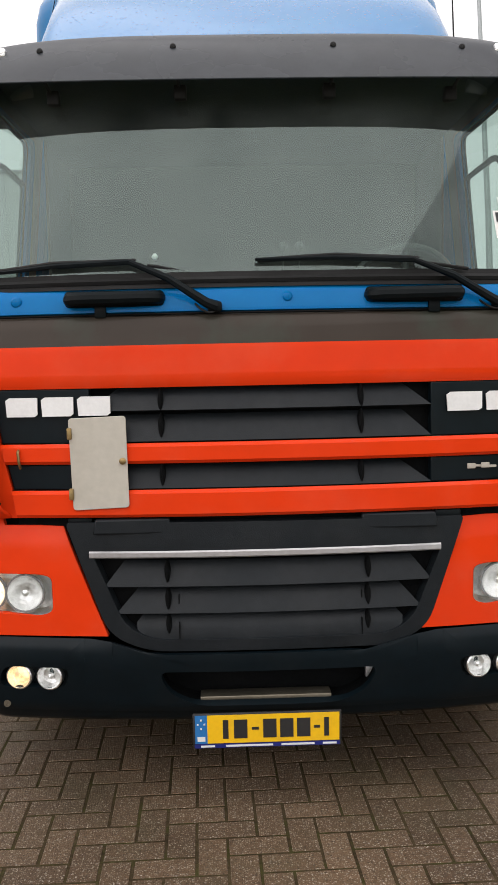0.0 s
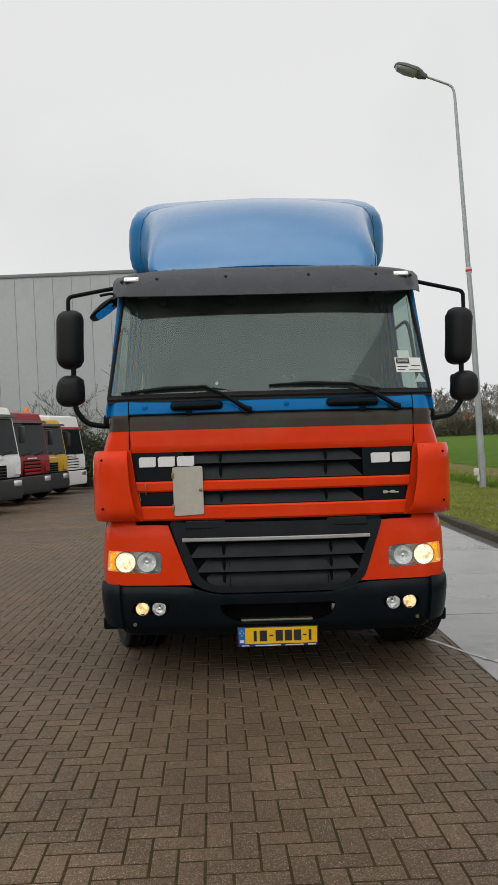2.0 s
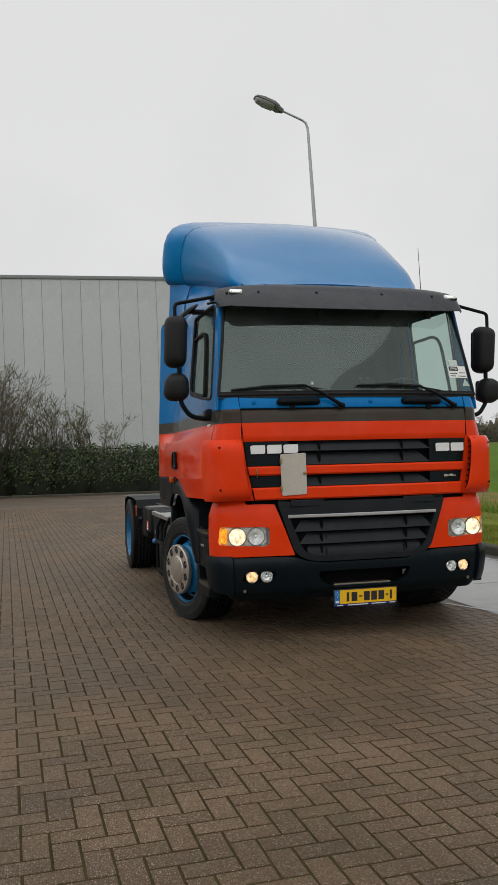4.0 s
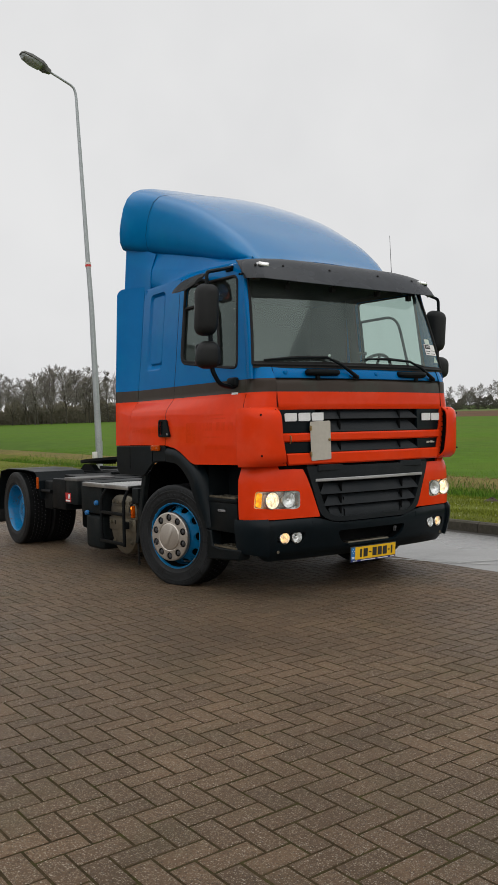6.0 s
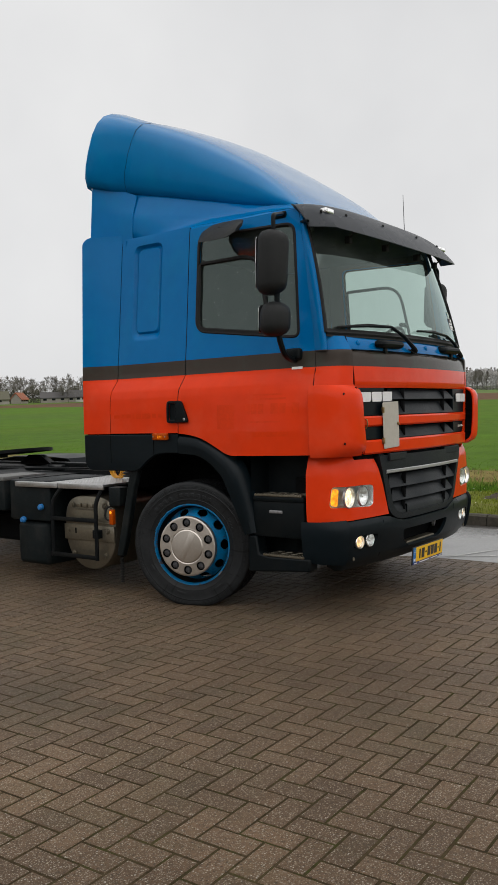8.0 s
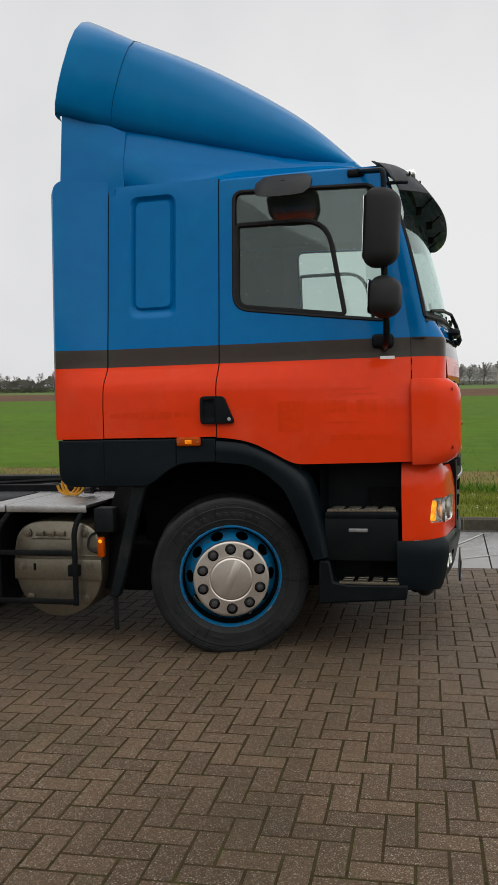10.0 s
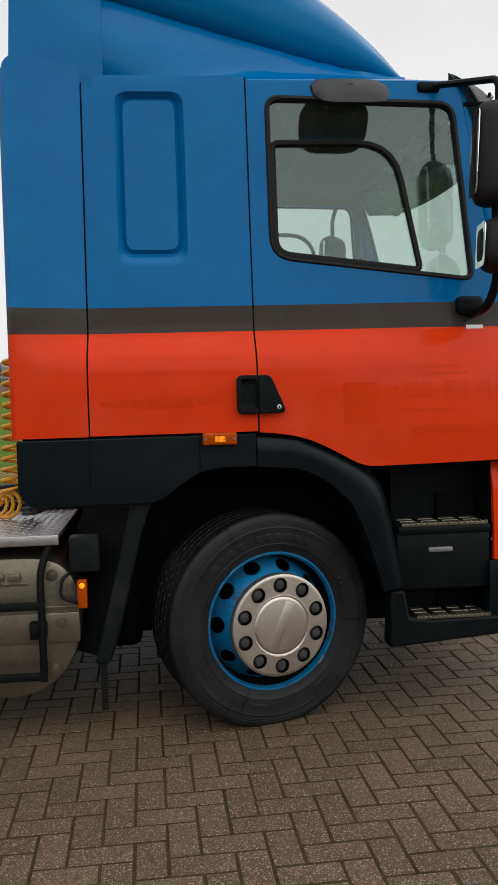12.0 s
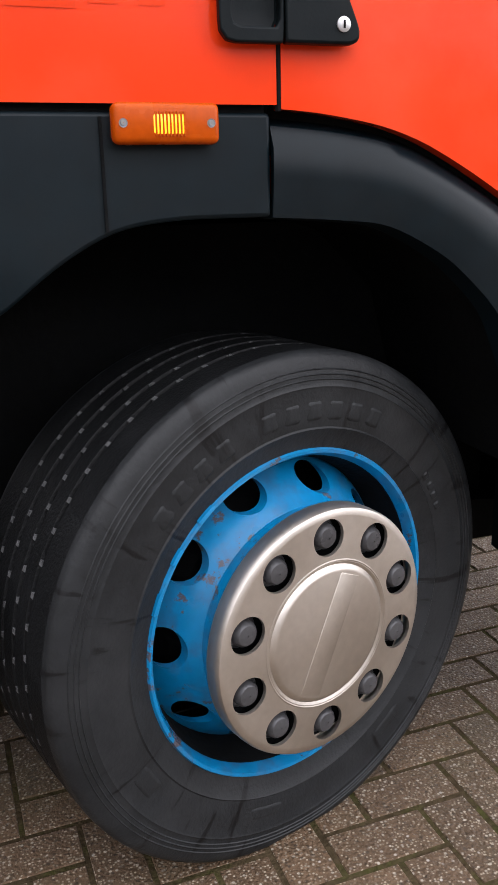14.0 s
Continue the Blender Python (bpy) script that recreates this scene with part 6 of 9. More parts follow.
def front_rim(parent, m):
    bm = B()
    lathe(bm, [(0.291, -0.02), (0.300, -0.004), (0.303, 0.004), (0.300, 0.009), (0.294, 0.008), (0.288, -0.002), (0.285, -0.012)], 72, m)
    cone = lambda y, z: m @ Vector((lerp(math.hypot(y, z), [0.165, 0.203, 0.272], [0.016, 0.010, -0.088]), y, z))
    for i in range(10):
        a = i * math.tau / 10
        hole = []
        for k in range(40):
            t = k * math.tau / 40
            rr, aa = 0.240 + 0.0225 * math.cos(t), a + 0.158 * math.sin(t)
            hole.append((rr * math.cos(aa), rr * math.sin(aa)))
        oc = sector(0.203, 0.272, i, 10)
        holed(bm, cone, oc, hole, [oc[0], oc[6], oc[7], oc[13]], 3)
        inn = [cone(*p) for p in hole]
        sheet(bm, [inn, [p - m.to_3x3() @ Vector((0.02, 0, 0)) for p in inn]], True)
    lathe(bm, [(0.2032, 0.0095), (0.2045, 0.02), (0.2055, 0.050)], 72, m)
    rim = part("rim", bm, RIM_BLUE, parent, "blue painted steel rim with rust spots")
    # barrel painted near-black for the shade behind the lip
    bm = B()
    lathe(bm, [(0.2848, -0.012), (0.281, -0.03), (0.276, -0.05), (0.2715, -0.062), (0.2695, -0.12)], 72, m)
    part("rim_barrel", bm, DARK, rim, "rim barrel blackened for shade")
    for a, w in ((128, 3.2), (143, 2.6), (158, 3.4), (318, 4.0)):
        bm = B()
        rows = []
        for r, u in ((0.2935, 0.006), (0.2985, 0.0125), (0.3035, 0.0110), (0.3055, 0.0035)):
            rows.append([m @ Vector((u, r * math.cos(radians(a + w * k / 4)), r * math.sin(radians(a + w * k / 4)))) for k in range(-4, 5)])
        sheet(bm, rows)
        part("balance_weight", bm, STEEL_NUT if a > 300 else RIM_BLUE, rim, "small clipped balance weight")
    bm = B()
    va = radians(296)
    c, o = Vector((0, math.cos(va), math.sin(va))), Vector((1, 0, 0))
    tube(bm, [m @ (c * 0.262 - o * 0.07), m @ (c * 0.255 - o * 0.03), m @ (c * 0.248 + o * 0.012)], [0.006, 0.005, 0.0045], 8)
    part("valve_stem", bm, STEEL_NUT, rim)
    # hub face blackened too, as shade seen through the nut holes
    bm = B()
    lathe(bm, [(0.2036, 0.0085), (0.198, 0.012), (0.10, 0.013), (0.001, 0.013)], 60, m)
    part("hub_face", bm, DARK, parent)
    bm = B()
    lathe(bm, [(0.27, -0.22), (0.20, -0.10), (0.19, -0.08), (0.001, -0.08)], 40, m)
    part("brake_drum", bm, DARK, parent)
    # stainless cover with its holes, nuts behind them
    m = m @ Matrix.Translation((0.060, 0, 0)) @ Matrix.Diagonal((1, 1.035, 1.035, 1))
    bm = B()
    face = lambda y, z: m @ Vector((lerp(math.hypot(y, z), [0.10, 0.125, 0.200, 0.214], [0.030, 0.026, 0.024, 0.0]), y, z))
    lathe(bm, [(0.1995, 0.0240), (0.2075, 0.0232), (0.2110, 0.0212), (0.2132, 0.0165), (0.214, 0.008), (0.2142, -0.010), (0.211, -0.010)], 90, m)
    for i in range(10):
        a = (i + 0.5) * math.tau / 10
        hole = [(0.1675 * math.cos(a) + 0.031 * math.cos(t), 0.1675 * math.sin(a) + 0.031 * math.sin(t)) for t in (k * math.tau / 40 for k in range(40))]
        oc = sector(0.1235, 0.200, i + 0.5, 10, 8)
        holed(bm, face, oc, hole, [oc[0], oc[8], oc[9], oc[17]], 3)
        inn = [face(*p) for p in hole]
        sheet(bm, [inn, [p - m.to_3x3() @ Vector((0.007, 0, 0)) for p in inn]], True)
    lathe(bm, [(0.1285, 0.0262), (0.1265, 0.0268), (0.119, 0.0235), (0.113, 0.0285), (0.108, 0.0295), (0.001, 0.0295)], 60, m)
    box(bm, 0.0270, 0.0304, -0.021, 0.021, -0.104, 0.104, 0.0012, m=m @ Matrix.Rotation(radians(-24), 4, "X"))
    cap = part("wheel_cover", bm, STAINLESS, parent, "brushed stainless nut cover", 28)
    # black disc added as the shade behind the cover's holes
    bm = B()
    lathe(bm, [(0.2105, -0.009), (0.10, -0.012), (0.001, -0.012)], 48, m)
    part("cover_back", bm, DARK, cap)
    for i in range(10):
        a = (i + 0.5) * math.tau / 10
        mm = m @ Matrix.Translation((0, 0.1675 * math.cos(a), 0.1675 * math.sin(a)))
        bm = B()
        lathe(bm, [(0.0285, -0.050), (0.0280, 0.002), (0.0255, 0.005), (0.0215, 0.006), (0.0205, 0.018), (0.016, 0.024), (0.001, 0.026)], 24, mm)
        part("wheel_nut", bm, NUT_CAP, cap, "grey nut cap")


def rear_rim(parent, m):
    bm = B()
    lathe(bm, [(0.291, -0.02), (0.302, 0.004), (0.298, 0.009), (0.288, -0.004), (0.280, -0.05), (0.268, -0.10), (0.262, -0.125), (0.225, -0.155), (0.205, -0.165), (0.165, -0.16), (0.14, -0.155), (0.135, -0.09), (0.10, -0.075), (0.001, -0.07)], 64, m)
    rim = part("rim", bm, RIM_BLUE, parent, "blue painted dished rim")
    for i in range(10):
        a = i * math.tau / 10
        bm = B()
        lathe(bm, [(0.018, -0.165), (0.018, -0.135), (0.001, -0.13)], 6, m @ Matrix.Translation((0, 0.17 * math.cos(a), 0.17 * math.sin(a))))
        part("wheel_nut", bm, STEEL_NUT, rim)


def wheel_matrix(x, y, z, steer, right):
    """Local +x is the outside of the wheel."""
    return Matrix.Translation((x, y, z)) @ Matrix.Rotation(radians(steer + (180 if right else 0)), 4, "Z")


for right in (True, False):
    s = -1 if right else 1
    w = new("front_wheel")
    w.parent = lorry
    m = wheel_matrix(s * 1.203, 4.398, 0.451, 17.0, right)
    tyre(w, m, right)
    front_rim(w, m)
    w2 = new("rear_wheel")
    w2.parent = lorry
    m = wheel_matrix(s * 1.255, 8.42, 0.461, 0, right)
    tyre(w2, m, False)
    rear_rim(w2, m)
    tyre(w2, m @ Matrix.Translation((-0.335, 0, 0)), False)

# ---- steps beside the front wheel ----
for s in (-1, 1):
    bm = B()
    # upper well
    sheet(bm, [[(s * 1.17, 3.86, z), (s * 0.98, 3.84, z), (s * 0.97, 3.42, z), (s * 1.15, 3.40, z)] for z in (0.40, 0.62, 0.62, 0.83, 0.83, 1.115)])
    sheet(bm, [[(s * x, y, 1.112) for x in (0.95, 1.2)] for y in (3.36, 3.95)])
    well = part("step_well", bm, BLACK_PLASTIC, lorry, "black plastic entry steps")
    bm = B()
    box(bm, s * 0.98, s * 1.195, 3.415, 3.835, 0.795, 0.835, 0.012, 2)
    box(bm, s * 1.10, s * 1.185, 3.42, 3.84, 0.55, 0.80, 0.01, 2)
    up = part("upper_step", bm, BLACK_PLASTIC, well)
    bm = B()
    prism(bm, [(3.885, 0.298), (3.38, 0.335), (3.37, 0.42), (3.70, 0.415), (3.79, 0.43), (3.81, 0.552), (3.872, 0.555)], s * 1.09, s * 1.199)
    lo = part("lower_step", bm, BLACK_PLASTIC, well, bevel=0.012)
    for z, y0, y1, own in ((0.836, 3.43, 3.82, up), (0.421, 3.42, 3.76, lo)):
        bm = B()
        for i in range(4):
            for j in range(3):
                ya, xa = y0 + (y1 - y0) * i / 4, 1.02 + 0.056 * j
                box(bm, s * xa, s * (xa + 0.040), ya + 0.012, ya + (y1 - y0) / 4 - 0.012, z, z + 0.010, 0.004)
        box(bm, s * 1.182, s * 1.196, y0, y1, z - 0.004, z + 0.012, 0.004)
        for k in range(16):
            box(bm, s * 1.178, s * 1.198, y0 + (y1 - y0) * k / 16 + 0.004, y0 + (y1 - y0) * k / 16 + 0.014, z + 0.006, z + 0.016)
        part("step_tread", bm, TANK_METAL, own, "grey worn anti-slip tread")
    bm = B()
    box(bm, s * 1.176, s * 1.194, 3.59, 3.70, 0.716, 0.738, 0.006)
    part("step_reflector", bm, STEEL_NUT, up)

# ---- chassis ----
bm = B()
for s in (-1, 1):
    box(bm, s * 0.36, s * 0.44, 3.7, 9.35, 0.66, 0.92, 0.006)
for y in (4.3, 5.3, 6.2, 7.1, 8.0, 9.3):
    box(bm, -0.42, 0.42, y - 0.05, y + 0.05, 0.68, 0.88)
part("chassis_frame", bm, CHASSIS, lorry, "dark painted chassis rails", 0)
bm = B()
box(bm, -0.5, 0.5, 3.55, 4.9, 0.50, 1.15, 0.08)
box(bm, -0.32, 0.32, 4.88, 5.7, 0.55, 0.95, 0.08)
part("engine_block", bm, DARK, lorry, "dark grimy engine and gearbox")
bm = B()
box(bm, -1.0, 1.0, 3.42, 3.60, 0.40, 0.95)
part("radiator", bm, DARK, lorry, "", 0)
bm = B()
tube(bm, [(-1.0, 4.385, 0.47), (1.0, 4.385, 0.47)], 0.075, 12)
part("front_axle", bm, DARK, lorry)
# hidden plates added to stop light behind the front wheels
for s in (-1, 1):
    bm = B()
    box(bm, s * 0.45, s * 0.70, 4.95, 4.975, 0.42, 0.95)
    part("inner_light_stop", bm, DARK, lorry, "hidden plate that stops light behind the front wheel")
# unseen slab added to keep light off the ground below the chassis
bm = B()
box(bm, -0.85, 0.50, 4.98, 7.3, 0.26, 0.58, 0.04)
part("chassis_light_stop", bm, DARK, lorry, "", 0)
# unseen plate added so that no light passes below the engine
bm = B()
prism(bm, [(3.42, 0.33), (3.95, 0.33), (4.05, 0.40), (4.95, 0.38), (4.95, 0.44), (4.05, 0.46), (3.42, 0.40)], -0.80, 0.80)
part("engine_light_stop", bm, DARK, lorry, "unseen plate keeping light from under the engine", 0)
bm = B()
tube(bm, [(-1.0, 8.42, 0.47), (1.0, 8.42, 0.47)], 0.09, 12)
lathe(bm, [(0.10, -0.2), (0.24, -0.12), (0.24, 0.12), (0.10, 0.2)], 20, Matrix.Translation((0, 8.42, 0.47)))
part("rear_axle", bm, DARK, lorry)

# rear mudguard flap of the front wheel with its slanted brace
for s in (-1, 1):
    bm = B()
    sheet(bm, [[(s * (1.20 - 0.03 * k), y + 0.03 * k, z) for k in (0, 1, 2, 9)] for y, z in ((4.905, 0.985), (4.95, 0.93), (5.02, 0.75), (5.09, 0.52), (5.125, 0.33))])
    solid(bm, 0.012)
    part("mud_flap", bm, DARK, lorry, "black plastic mud flap")
    bm = B()
    prism(bm, [(4.90, 1.0), (4.985, 1.0), (5.01, 0.90), (5.155, 0.34), (5.165, 0.31), (5.10, 0.31), (5.06, 0.42), (4.95, 0.86)], s * 1.17, s * 1.225)
    part("flap_brace", bm, BOX_GREY, lorry, "grey slanted flap brace", bevel=0.01)
    bm = B()
    for k in range(16):
        box(bm, s * 1.19, s * 1.21, 5.115, 5.145, 0.31 - 0.013 * (k + 1), 0.31 - 0.013 * k - 0.004, 0.003)
    part("flap_fringe", bm, RUBBER, lorry)

# silencer: a round end-on drum under the deck
SIL = Matrix.Translation((-1.165, 5.525, 0.485)) @ Matrix.Rotation(math.pi, 4, "Z")
bm = B()
rows = []
for r, u in [(0.296, -0.55), (0.302, -0.03), (0.296, -0.008), (0.282, 0.0), (0.10, 0.006), (0.001, 0.006)]:
    ring = []
    for k in range(64):
        c, n = math.cos(k * math.tau / 64), math.sin(k * math.tau / 64)
        p = 3.4 if n > 0 else 2.1
        q = (abs(c) ** p + abs(n) ** p) ** (-1 / p)
        ring.append(SIL @ Vector((u, r * q * c, r * q * n * (0.94 if n > 0 else 1.08))))
    rows.append(ring)
sheet(bm, rows, True)
sil = part("silencer", bm, TANK_METAL, lorry, "dull stainless silencer drum")
bm = B()
box(bm, -1.184, -1.165, 5.225, 5.815, 0.400, 0.530, 0.006)
part("silencer_strap", bm, TANK_METAL, sil, "folded steel strap across the silencer")
bm = B()
box(bm, -1.186, -1.183, 5.665, 5.682, 0.455, 0.500, 0.001)
part("strap_slot", bm, DARK, sil, "", 0)
bm = B()
box(bm, -1.176, -1.168, 5.235, 5.80, 0.545, 0.556, 0.002)
part("silencer_seam", bm, TANK_METAL, sil)
for y, z in ((5.30, 0.490), (5.76, 0.480), (5.335, 0.690), (5.72, 0.690), (5.34, 0.285), (5.71, 0.285)):
    bm = B()
    lathe(bm, [(0.026, 0), (0.026, 0.004), (0.017, 0.005), (0.016, 0.014), (0.001, 0.015)], 14, Matrix.Translation((-1.174 if z < 0.4 or z > 0.6 else -1.184, y, z)) @ Matrix.Rotation(math.pi, 4, "Z"))
    part("silencer_bolt", bm, TANK_METAL, sil)
for y0, y1 in ((5.605, 5.660), (5.535, 5.590), (5.465, 5.520)):
    bm = B()
    box(bm, -1.186, -1.168, y0, y1, 0.672, 0.704, 0.004)
    part("embossed_block", bm, TANK_METAL, sil)
bm = B()
tube(bm, [(-1.172, 5.44, 0.656), (-1.172, 5.69, 0.656)], 0.006, 6)
part("embossed_rule", bm, TANK_METAL, sil)

# tube guard beside it
bm = B()
tube(bm, bend([(-1.17, 5.33, 0.85), (-1.20, 5.34, 0.82), (-1.235, 5.375, 0.72), (-1.235, 5.375, 0.255)], 0.05), 0.017, 8)
tube(bm, bend([(-1.17, 5.80, 0.85), (-1.20, 5.83, 0.82), (-1.235, 5.895, 0.72), (-1.235, 5.895, 0.255)], 0.05), 0.017, 8)
box(bm, -1.250, -1.224, 5.36, 5.92, 0.560, 0.592, 0.004)
box(bm, -1.250, -1.224, 5.36, 5.92, 0.260, 0.292, 0.004)
box(bm, -1.23, -1.12, 5.36, 5.43, 0.43, 0.50, 0.006)
part("tube_guard", bm, CHASSIS, lorry, "dark steel tube guard step")

# amber lamp on its bracket
bm = B()
box(bm, -1.20, -1.10, 5.13, 5.26, 0.70, 0.85, 0.012)
part("bracket_box", bm, BOX_GREY, lorry)
bm = B()
box(bm, -1.235, -1.20, 5.185, 5.225, 0.555, 0.675, 0.006)
am = part("side_marker_lamp", bm, AMBER, lorry, "upright amber side marker lamp")
bm = B()
lathe(bm, [(0.012, 0), (0.010, 0.004), (0.001, 0.005)], 12, Matrix.Translation((-1.236, 5.205, 0.652)) @ Matrix.Rotation(math.pi, 4, "Z"))
part("lit_segment", bm, AMBER_LIT, am)
bm = B()
tube(bm, bend([(-1.17, 5.25, 0.70), (-1.20, 5.29, 0.68), (-1.21, 5.30, 0.60), (-1.20, 5.22, 0.57)], 0.03), 0.008, 6)
part("lamp_cable", bm, RUBBER, am)

# chequered deck in two plates
for y0, y1 in ((5.295, 5.835), (5.845, 6.40)):
    bm = B()
    box(bm, -1.215, 0.30, y0, y1, 0.850, 0.870, 0.004)
    box(bm, -1.222, -1.205, y0, y1, 0.826, 0.869, 0.004)
    deck = part("deck_plate", bm, ALU, lorry, "aluminium chequer plate deck")
    verts, faces = [], []
    for i in range(int((y1 - y0) / 0.034)):
        for j in range(44):
            cx, cy, a = -1.195 + 0.034 * j, y0 + 0.017 + 0.034 * i, radians(45 if (i + j) % 2 else -45)
            ux, uy = math.cos(a), math.sin(a)
            b0 = len(verts)
            for lx, ly, lz in ((-0.013, 0, 0), (0, -0.004, 0), (0.013, 0, 0), (0, 0.004, 0), (0, 0, 0.003)):
                verts.append((cx + lx * ux - ly * uy, cy + lx * uy + ly * ux, 0.8705 + lz))
            faces += [(b0, b0 + 1, b0 + 4), (b0 + 1, b0 + 2, b0 + 4), (b0 + 2, b0 + 3, b0 + 4), (b0 + 3, b0, b0 + 4)]
    me = bpy.data.meshes.new("chequer_relief")
    me.from_pydata(verts, [], faces)
    me.materials.append(ALU)
    rd = new("chequer_relief", me)
    rd.parent = deck
    rd["kind"] = "stuff"
# battery and storage boxes behind the guard
bm = B()
box(bm, -1.19, -0.5, 5.98, 6.52, 0.53, 0.88, 0.02)
bx = part("equipment_box", bm, BOX_GREY, lorry, "dark grey equipment box")
bm = B()
box(bm, -1.17, -0.6, 6.05, 6.46, 0.14, 0.52, 0.05, 3)
part("additive_tank", bm, BOX_GREY, lorry, "dark grey plastic tank")
bm = B()
box(bm, -1.215, -0.75, 6.56, 6.90, 0.60, 0.90, 0.02)
bb = part("battery_box", bm, BOX_GREY, lorry, "dark grey battery box with a red label")
bm = B()
box(bm, -1.222, -0.74, 6.555, 6.905, 0.868, 0.905, 0.008)
part("box_lid", bm, PANEL_GREY, bb)
bm = B()
box(bm, -1.205, -0.75, 6.92, 7.32, 0.52, 0.88, 0.02)
sb = part("storage_box", bm, CHASSIS, lorry, "dark storage box")
bm = B()
box(bm, -1.219, -1.215, 6.74, 6.885, 0.625, 0.730)
st = part("red_label", bm, STICKER_RED, bb)
bm = B()
box(bm, -1.222, -1.2195, 6.755, 6.80, 0.665, 0.715, 0.004)
part("label_mark", bm, PAPER, st)
bm = B()
box(bm, -1.222, -1.2195, 6.75, 6.875, 0.630, 0.650, 0.002)
part("label_bar", bm, PAPER, st)
for y, z in ((6.08, 0.655), (6.32, 0.535)):
    bm = B()
    lathe(bm, [(0.028, 0), (0.028, 0.02), (0.02, 0.034), (0.001, 0.036)], 12, Matrix.Translation((-1.195, y, z)) @ Matrix.Rotation(math.pi, 4, "Z"))
    part("blue_cap", bm, PLATE_BLUE, bx)
# unseen tank on the far side, set low to block horizon light
bm = B()
box(bm, 0.5, 1.2, 5.2, 7.35, 0.24, 0.84, 0.09, 3)
part("far_side_tank", bm, ALU, lorry, "unseen far-side aluminium tank that blocks low light")
# rear mudguards: flat tops with slanted ends
for s in (-1, 1):
    bm = B()
    rows = [[(s * x, y, z) for x in (0.60, 1.24)] for y, z in ((7.62, 0.62), (7.66, 0.84), (7.78, 0.945), (8.1, 0.965), (8.75, 0.965), (9.05, 0.925), (9.14, 0.76), (9.16, 0.40))]
    sheet(bm, rows)
    solid(bm, 0.012)
    part("rear_mudguard", bm, BLACK_PLASTIC, lorry, "black plastic rear mudguard", bevel=0.004)
    bm = B()
    box(bm, s * 0.62, s * 1.24, 9.15, 9.17, 0.22, 0.42, 0.004)
    part("rear_mud_flap", bm, RUBBER, lorry)
    bm = B()
    box(bm, s * 1.235, s * 1.25, 7.66, 7.72, 0.74, 0.88, 0.006)
    part("side_marker_lamp", bm, AMBER, lorry, "small amber side lamp")
    bm = B()
    box(bm, s * 1.0, s * 1.18, 7.36, 7.64, 0.50, 0.84, 0.02)
    tube(bm, [(s * 1.21, 7.34, 0.72), (s * 1.21, 7.66, 0.72)], 0.02, 8)
    part("air_tank", bm, CHASSIS, lorry, "dark air tank and bracket")
# fifth wheel
bm = B()
pts = []
for a in range(-150, 151, 10):
    pts.append((0.47 * math.sin(radians(a)), 8.05 - 0.47 * math.cos(radians(a))))
pts += [(0.12, 8.62), (0.05, 8.15), (-0.05, 8.15), (-0.12, 8.62)]
v = [bm.verts.new((x, y, 1.030 - 0.08 * (y - 8.05))) for x, y in pts]
bm.faces.new(v)
bmesh.ops.triangulate(bm, faces=bm.faces)
solid(bm, 0.035)
fw = part("fifth_wheel_plate", bm, CHASSIS, lorry, "greasy black fifth wheel plate")
bm = B()
for s in (-1, 1):
    prism(bm, [(7.75, 0.89), (8.35, 0.89), (8.15, 1.0), (7.95, 1.0)], s * 0.34, s * 0.42)
box(bm, -0.55, 0.55, 7.45, 8.65, 0.870, 0.895)
part("fifth_wheel_stand", bm, CHASSIS, fw)
bm = B()
box(bm, 0.30, 0.42, 5.3, 7.5, 0.86, 0.92, 0.01)
box(bm, -0.30, 0.42, 5.16, 5.28, 0.60, 1.30, 0.02)
tube(bm, bend([(-0.3, 7.4, 0.91), (-0.6, 7.0, 0.93), (-0.3, 6.4, 0.91), (0.1, 5.6, 0.94)], 0.2), 0.02, 6)
tube(bm, bend([(0.0, 7.4, 0.91), (-0.45, 6.6, 0.92), (-0.2, 5.7, 0.94), (0.1, 5.4, 1.05)], 0.2), 0.014, 6)
part("pipe_bracket", bm, CHASSIS, lorry)
bm = B()
prism(bm, [(6.42, 0.862), (7.30, 0.875), (7.30, 0.915), (6.42, 0.885)], -1.05, -0.25)
part("rear_deck_ramp", bm, CHASSIS, lorry)
# coiled air lines behind the cab
for x0, col, lb, turns in ((-0.62, COIL_YELLOW, "yellow coiled air line", 15), (-0.50, COIL_BLACK, "black coiled cable", 13)):
    bm = B()
    pts = []
    for k in range(turns * 14 + 1):
        a, f = k * math.tau / 14, k / (turns * 14)
        cx, cy, cz = x0 - 0.15 * math.sin(f * 3.1), 5.33 + 0.05 * math.sin(f * 5), 1.82 - 0.90 * f + 0.10 * max(0, f - 0.8)
        pts.append((cx + 0.052 * math.cos(a), cy + 0.052 * math.sin(a), cz + 0.01 * math.sin(a)))
    tube(bm, pts, 0.0075, 5)
    part("coiled_line", bm, col, lorry, lb)
bm = B()
pts = [(-0.72 - 0.010 * math.sin(a * 0.3), 5.575 + 0.058 * math.cos(a) + 0.0052 * a, 0.942 + 0.062 * math.sin(a)) for a in (k * math.tau / 14 for k in range(43))][::-1]
for k in range(13 * 14 + 1):
    a, f = k * math.tau / 14, k / (13 * 14)
    pts.append((-0.70 + 0.046 * math.cos(a), 5.575 - 0.035 * f + 0.046 * math.sin(a), 0.99 + 0.66 * f))
pts += [(-0.62, 5.42, 1.74), (-0.55, 5.20, 1.76)]
tube(bm, pts, 0.0095, 6)
part("coiled_line", bm, COIL_YELLOW, lorry, "yellow coiled air line")
bm = B()
